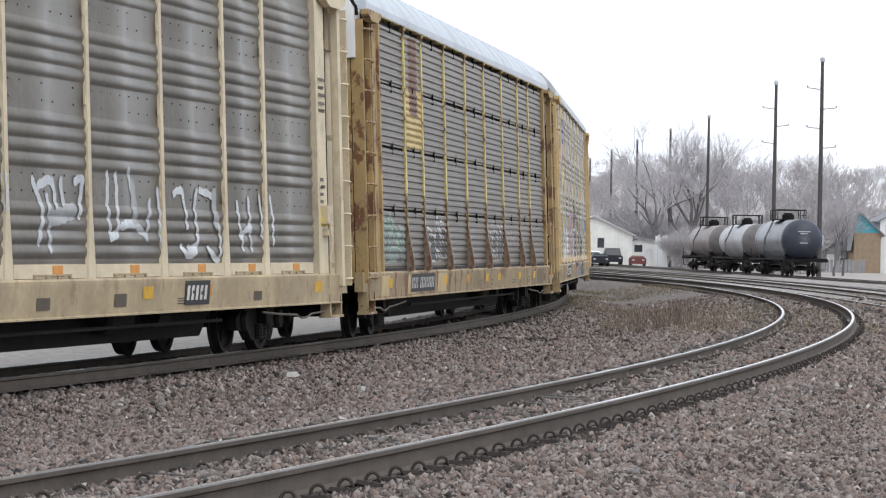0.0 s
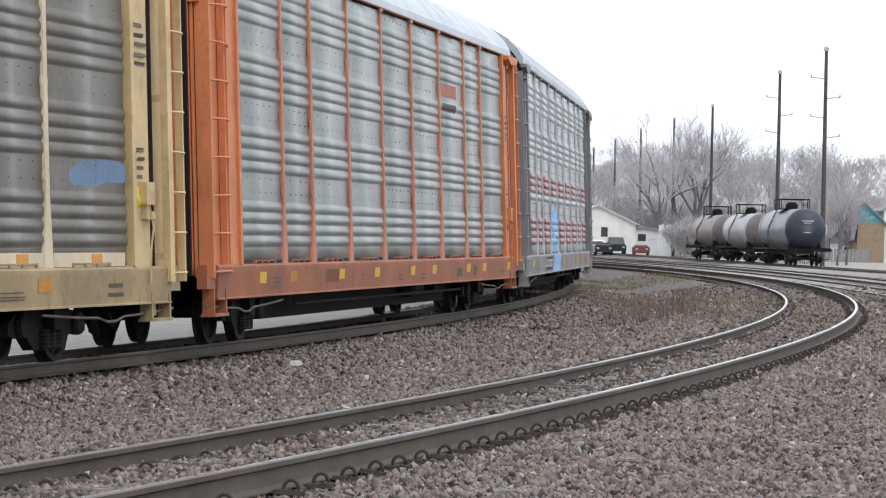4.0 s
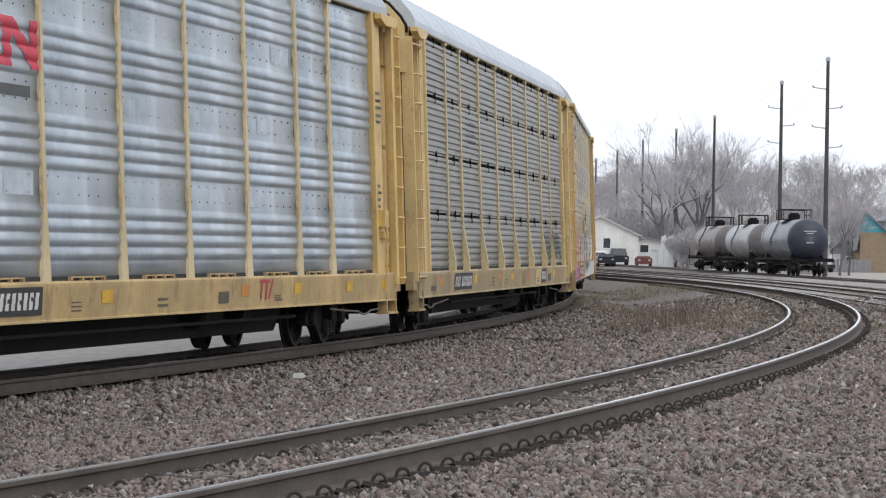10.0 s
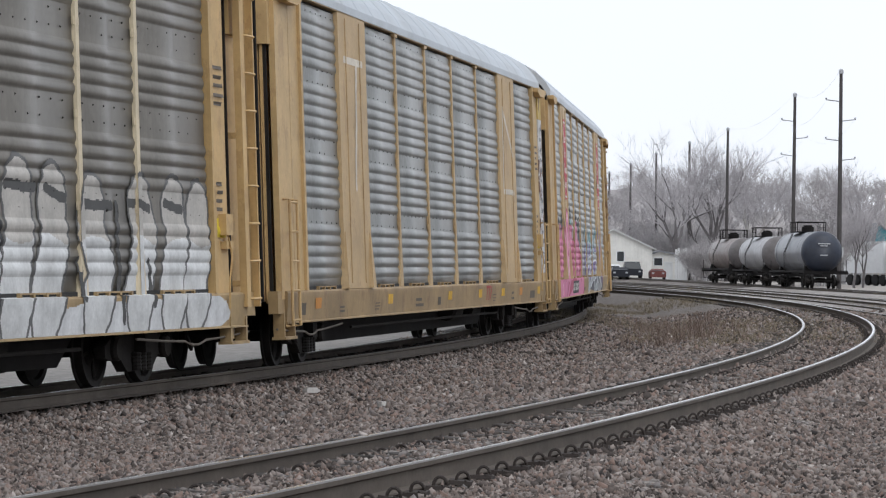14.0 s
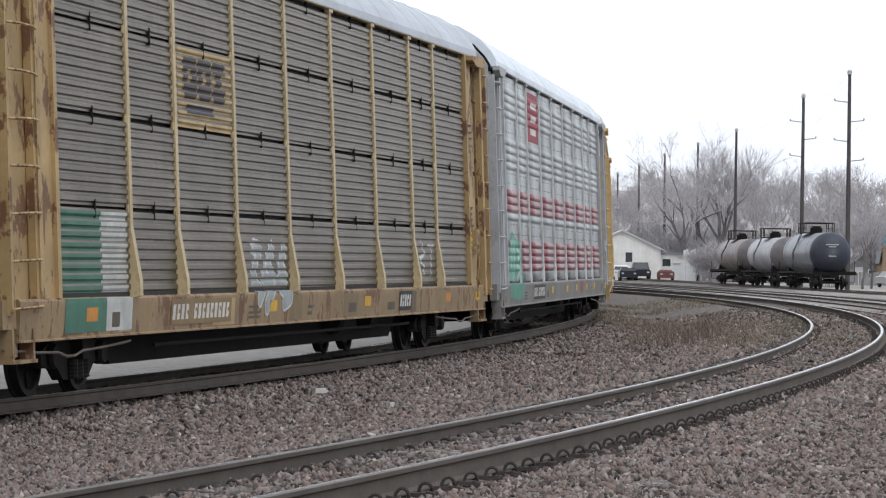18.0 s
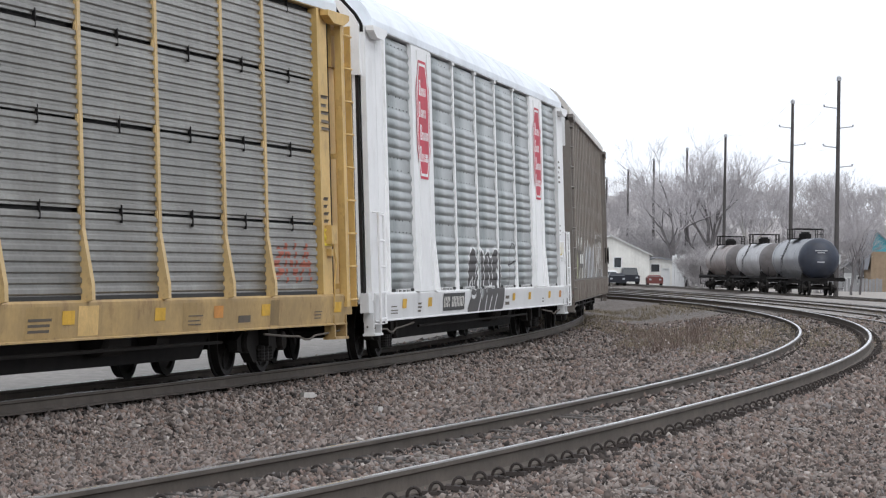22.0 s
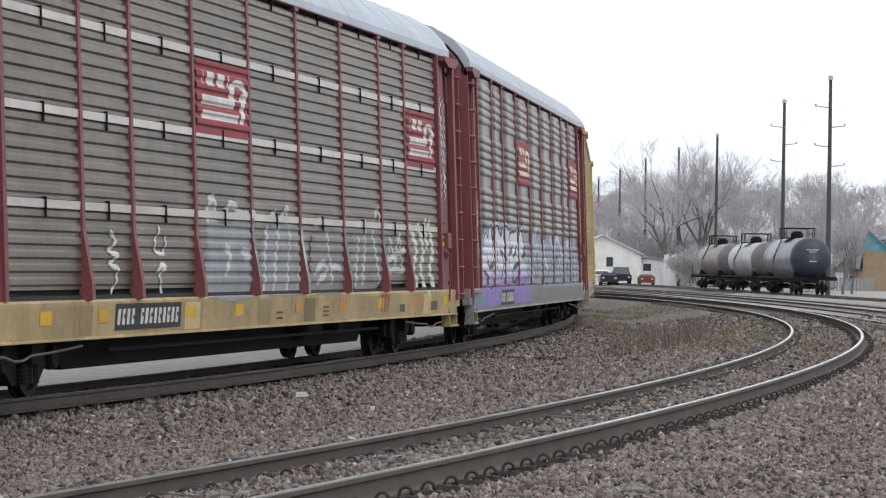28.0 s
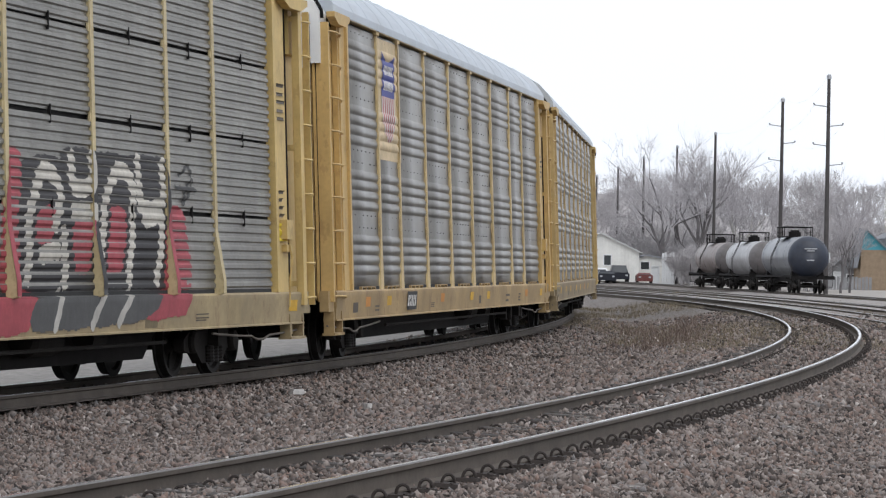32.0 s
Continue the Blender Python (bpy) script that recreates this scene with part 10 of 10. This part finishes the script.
# bare trees
def grow(seed, height, levels=5, spread_=0.5, droop=0.0, kids=(3, 4), sides=4, trunk_r=0.22, min_r=0.008, forks=True, reach=0.78):
    """A bare tree: trunk and branches as tapered tubes. Returns two builds, the trunk with its limbs and the twigs."""
    r = random.Random(seed)
    trunk, twigs = Build(), Build()

    def branch(p, d, length, rad, lev):
        n = 3 if lev < 3 else 2
        pts, q, dd = [p.copy()], p.copy(), d.copy()
        for k in range(n):
            dd = (dd + Vector((r.gauss(0, 0.13), r.gauss(0, 0.13), r.gauss(0.05, 0.08) - droop * lev))).normalized()
            q = q + dd * length / n
            pts.append(q.copy())
        radii = [rad * (1 - 0.45 * k / n) for k in range(n + 1)]
        (trunk if lev < 3 else twigs).tube(pts, rad, sides if lev < 2 else 3, radii=radii)
        if lev >= levels:
            return
        for k in range(r.randint(*kids)):
            t = r.uniform(0.35, 1.0) if lev else r.uniform(0.4, 1.0)
            if k == 0:
                t = 1.0
            i = min(n - 1, int(t * n))
            base = pts[i].lerp(pts[i + 1], t * n - i)
            side = Vector((r.gauss(0, 1), r.gauss(0, 1), r.gauss(0.2, 0.4))).normalized()
            nd = (dd * r.uniform(0.6, 1.1) + side * spread_ * r.uniform(0.7, 1.4)).normalized()
            branch(base, nd, length * reach * r.uniform(0.75, 1.1), max(min_r, rad * r.uniform(0.42, 0.62)), lev + 1)

    branch(Vector((0, 0, -0.2)), Vector((r.gauss(0, 0.06), r.gauss(0, 0.06), 1)).normalized(), height * 0.34, trunk_r, 0)
    return trunk, twigs


def tree(label, x, y, seed, height, rz=0, bark="bark", **kw):
    trunk, twigs = grow(seed, height, **kw)
    top = max(v[2] for v in twigs.v)
    k = height / top
    trunk.v = [(a * k, b * k, c * k) for a, b, c in trunk.v]
    twigs.v = [(a * k, b * k, c * k) for a, b, c in twigs.v]
    t = thing("tree", label, "tree", "bare trees", at=pose(x, y, one_ground(x, y), 0, 0, rz))
    part("trunk", trunk, [SKIN[bark]], t)
    part("crown", twigs, [SKIN["near_twig"]], t)
    return t


tree("tall bare spreading tree with several leaning limbs", 22.8, 330, 4, 17.0, levels=6, kids=(3, 5), trunk_r=0.42, min_r=0.008, spread_=0.62, reach=0.80)
tree("tall bare tree behind the tank cars", 27.4, 345, 9, 18.5, levels=6, kids=(3, 5), trunk_r=0.42, min_r=0.008, spread_=0.5, reach=0.80)
tree("bare tree with pale limbs", 33.5, 365, 15, 15.0, bark="pale_bark", levels=6, kids=(3, 4), trunk_r=0.26, min_r=0.011, spread_=0.5)
tree("tall bare tree before the woods", 44.0, 345, 41, 14.0, levels=6, kids=(3, 4), trunk_r=0.28, min_r=0.011, spread_=0.55)
tree("bare tree at the yard's edge", 31.6, 250, 21, 7.5, levels=6, kids=(3, 4), trunk_r=0.18, min_r=0.008, spread_=0.35)
tree("bare many-stemmed tree beside the shed", 33.2, 257, 27, 8.8, levels=6, kids=(3, 5), trunk_r=0.14, min_r=0.008, spread_=0.38)

# the wooded rise behind
HX = np.linspace(-120, 260, 60)
HY = np.array([372, 400, 430, 470, 520, 600, 800])
HZ = np.array([0.0, 1.2, 4.0, 7.5, 11.0, 14.0, 16.0])
hv, hf = [], []
for j, (yy, zz) in enumerate(zip(HY, HZ)):
    for i, xx in enumerate(HX):
        hv.append((xx * (yy / 420), yy + 6 * math.sin(xx * 0.05 + j), 0.6 + zz * (0.85 + 0.25 * math.sin(xx * 0.043 + 1.0) + 0.1 * math.sin(xx * 0.17 + j)) + (0 if j else -1.5)))
for j in range(len(HY) - 1):
    for i in range(len(HX) - 1):
        a = j * len(HX) + i
        hf.append((a, a + 1, a + 1 + len(HX), a + len(HX)))
hb = Build()
hb.add(hv, hf)
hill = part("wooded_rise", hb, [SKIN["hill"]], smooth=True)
tagged(hill, "low rise covered in dead leaves behind the yard, paled for haze", "hill", kind="structure")


def wood(name, label, variants, places, material, seed):
    """Many bare trees joined, for woods that nobody could count."""
    r = np.random.default_rng(seed)
    V, Fc, base = [], [], 0
    arrs = [(np.array(a.v + b.v), np.array([q[:4] if len(q) >= 4 else (q[0], q[1], q[2], q[2]) for q in a.f + [tuple(i + len(a.v) for i in q) for q in b.f]])) for a, b in variants]
    for x, y, z, h in places:
        v, f = arrs[r.integers(len(arrs))]
        k = h / v[:, 2].max()
        a = r.uniform(0, 6.28)
        w = v * k * np.array([1.15, 1.15, 1.0])
        V.append(np.stack([w[:, 0] * math.cos(a) - w[:, 1] * math.sin(a) + x, w[:, 0] * math.sin(a) + w[:, 1] * math.cos(a) + y, w[:, 2] + z], 1))
        Fc.append(f + base)
        base += len(v)
    V, Fc = np.concatenate(V), np.concatenate(Fc)
    tri = np.concatenate([Fc[:, [0, 1, 2]], Fc[:, [0, 2, 3]][Fc[:, 2] != Fc[:, 3]]])
    me = bpy.data.meshes.new(name)
    me.vertices.add(len(V))
    me.vertices.foreach_set("co", V.ravel())
    me.loops.add(tri.size)
    me.loops.foreach_set("vertex_index", tri.ravel().astype(np.int32))
    me.polygons.add(len(tri))
    me.polygons.foreach_set("loop_start", np.arange(0, tri.size, 3, dtype=np.int32))
    me.update(calc_edges=True)
    me.validate()
    me.materials.append(material)
    return tagged(new(name, me), label, "woods", kind="stuff")


def rise_z(y):
    return float(np.interp(y, HY, HZ)) * 0.9 + 0.3


random.seed(8)
WOOD_TREES = [grow(100 + k, 14, levels=5, kids=(3, 4), sides=3, trunk_r=0.2, min_r=0.02, spread_=0.48) for k in range(5)]
places = []
for k in range(150):
    y = random.uniform(385, 520)
    x = random.uniform(0.03, 0.16) * y
    places.append((x, y, rise_z(y) - 0.5, random.uniform(7, 11)))
wood("bare_woods", "grey-brown bare winter woods on the rise, paled for haze", WOOD_TREES, places, SKIN["twig"], 3)
BUSH = [grow(200 + k, 5, levels=4, kids=(4, 6), sides=3, trunk_r=0.06, min_r=0.016, spread_=0.55, reach=0.85) for k in range(4)]
places = []
for k in range(330):
    y = random.uniform(345, 400)
    x = random.uniform(0.04, 0.16) * y
    places.append((x, y, (rise_z(y) if y > 372 else one_ground(x, y)) - 0.2, random.uniform(3.0, 7.0)))
for k in range(30):
    y = random.uniform(262, 282)
    x = y * random.uniform(0.109, 0.1195)
    places.append((x, y, one_ground(x, y) - 0.1, random.uniform(3.5, 6.5)))
for k in range(22):
    y = random.uniform(300, 330)
    x = y * random.uniform(0.0745, 0.082)
    places.append((x, y, one_ground(x, y) - 0.1, random.uniform(2.0, 5.0)))
wood("bare_brush", "tangled grey winter brush before the woods, paled for haze", BUSH, places, SKIN["twig"], 4)


# dry grass and weeds between the tracks
def tufts(name, label, count, region, h, seed, keep=None):
    r = np.random.default_rng(seed)
    x0, x1, y0, y1 = region
    x, y = r.uniform(x0, x1, count), r.uniform(y0, y1, count)
    if keep is not None:
        ok = keep(x, y)
        x, y = x[ok], y[ok]
    z = ground_z(x, y)
    b = Build()
    for px, py, pz in zip(x, y, z):
        for q in range(5):
            a, l, hh = r.uniform(0, 6.28), r.uniform(0.02, 0.16), h * r.uniform(0.4, 1.2)
            ox, oy = r.normal(0, 0.05, 2)
            c, s = 0.008 * math.cos(a + 1.57), 0.008 * math.sin(a + 1.57)
            k = len(b.v)
            b.v += [(px + ox - c, py + oy - s, pz - 0.02), (px + ox + c, py + oy + s, pz - 0.02), (px + ox + l * math.cos(a), py + oy + l * math.sin(a), pz + hh)]
            b.f.append((k, k + 1, k + 2))
    me = bpy.data.meshes.new(name)
    me.from_pydata(b.v, [], b.f)
    me.materials.append(SKIN["grass"])
    return tagged(new(name, me), label, "grass", kind="stuff")


def between(x, y):
    """Patches on the bank between the main and the near track."""
    ok = np.zeros(len(x), bool)
    for i in range(len(x)):
        ok[i] = noise.noise(Vector((x[i] * 0.22, y[i] * 0.07, 1.0))) > 0.15 - 0.2 * min(1.0, max(0.0, (y[i] - 58) / 25)) + 0.25 * noise.noise(Vector((x[i] * 3, y[i] * 1.1, 4.0)))
    return ok & off_rails(x, y)


tufts("dry_grass", "sparse dry winter grass on the bank between the tracks", 9000, (1.5, 9.5, 58, 130), 0.13, 4, between)
tufts("dry_grass", "dry winter grass beyond the near track", 5000, (9.5, 30, 70, 230), 0.14, 5, between)


def weed_clump(x, y, seed, h=0.55):
    """A clump of dead reddish-brown weed stalks."""
    r = random.Random(seed)
    b = Build()
    for k in range(55):
        a, q = r.uniform(0, 6.28), abs(r.gauss(0, 0.35))
        px, py = q * 1.6 * math.cos(a), q * math.sin(a)
        hh = h * r.uniform(0.4, 1.0)
        tip = (px + r.gauss(0, 0.12), py + r.gauss(0, 0.12), hh)
        b.tube([(px, py, -0.03), ((px + tip[0]) / 2 + r.gauss(0, 0.02), (py + tip[1]) / 2, hh * 0.55), tip], 0.007, 3)
    ob = part("weed_clump", b, [mat("dead_weed_stalks", (0.20, 0.15, 0.125), 0.95, 0, 0.2, 3, bump=0.0)], at=pose(x, y, one_ground(x, y)))
    return tagged(ob, "clump of dead reddish-brown weed stalks on the bank", "weeds", "dead weeds on the bank", kind="stuff")


for q, (wx, wy) in enumerate(((4.8, 68.5), (5.4, 71.0), (4.2, 66.0), (6.0, 80.0), (5.0, 84.0), (7.2, 92.0))):
    weed_clump(wx, wy, q, 0.6 if q < 2 else 0.35)


# ---- an unseen bank, added beside and behind the camera to shape light and reflections ----
RING = [(54, 318), (72, 262), (88, 205), (98, 150), (102, 95), (100, 45), (92, 0), (70, -28), (35, -38), (0, -36), (-40, -40), (-90, -36), (-150, -42), (-220, -38)]
bk = Build()
ring = []
for (xa, ya), (xb, yb) in zip(RING, RING[1:]):
    for k in range(6):
        ring.append((xa + (xb - xa) * k / 6, ya + (yb - ya) * k / 6))
bv, bf = [], []
for k, (x, y) in enumerate(ring):
    d = Vector((x, y - 90, 0)).normalized()
    h = 4.2 + 0.9 * math.sin(k * 0.7) + 0.7 * math.sin(k * 1.9) + 0.4 * math.sin(k * 3.7)
    for out, z in ((0, -1.0), (2, h * 0.4), (5, h * 0.85), (9, h), (22, h * 0.8), (38, -1.0)):
        bv.append((x + d.x * out, y + d.y * out, z))
for k in range(len(ring) - 1):
    for q in range(5):
        a = 6 * k + q
        bf.append((a, a + 6, a + 7, a + 1))
bk.add(bv, bf)
tagged(part("backdrop", bk, [SKIN["bark"]], smooth=True), "unseen plain dark bank, added to shape light and reflections", "bank", kind="structure")


# ---- what moves ----
def motions():
    for k, car in enumerate(CARS):
        walk(car, [(t, car_pose(train_s(k, t))) for t in range(33)])
        # the wheels roll while their car passes
        t_in = max(0.0, (train_s(k, 0) - 78) / 16.7)
        t_out = min(32.0, (train_s(k, 0) + 42) / 16.5)
        f0, f1 = int(t_in * FPS), int(max(0.0, t_out) * FPS)
        if f1 - f0 > 2:
            for truck in [o for o in car.children if o.name.startswith("truck")]:
                for w in [o for o in truck.children if o.name.startswith("wheelset")]:
                    x = w.location.x
                    turn = lambda t: pose(x, 0, 0.46, 0, math.degrees(train_s(k, t) / 0.46), 0)
                    rows = [(f / FPS, turn(f / FPS)) for f in range(f0, f1 + 1)]
                    if f0 > 0:
                        rows.insert(0, (0.0, rows[0][1]))
                    if f1 < 32 * FPS:
                        rows.append((32.0, rows[-1][1]))
                    walk(w, rows)
    walk(SEMI, SEMI_ROWS)
    walk(SEDAN, SEDAN_ROWS)


motions()
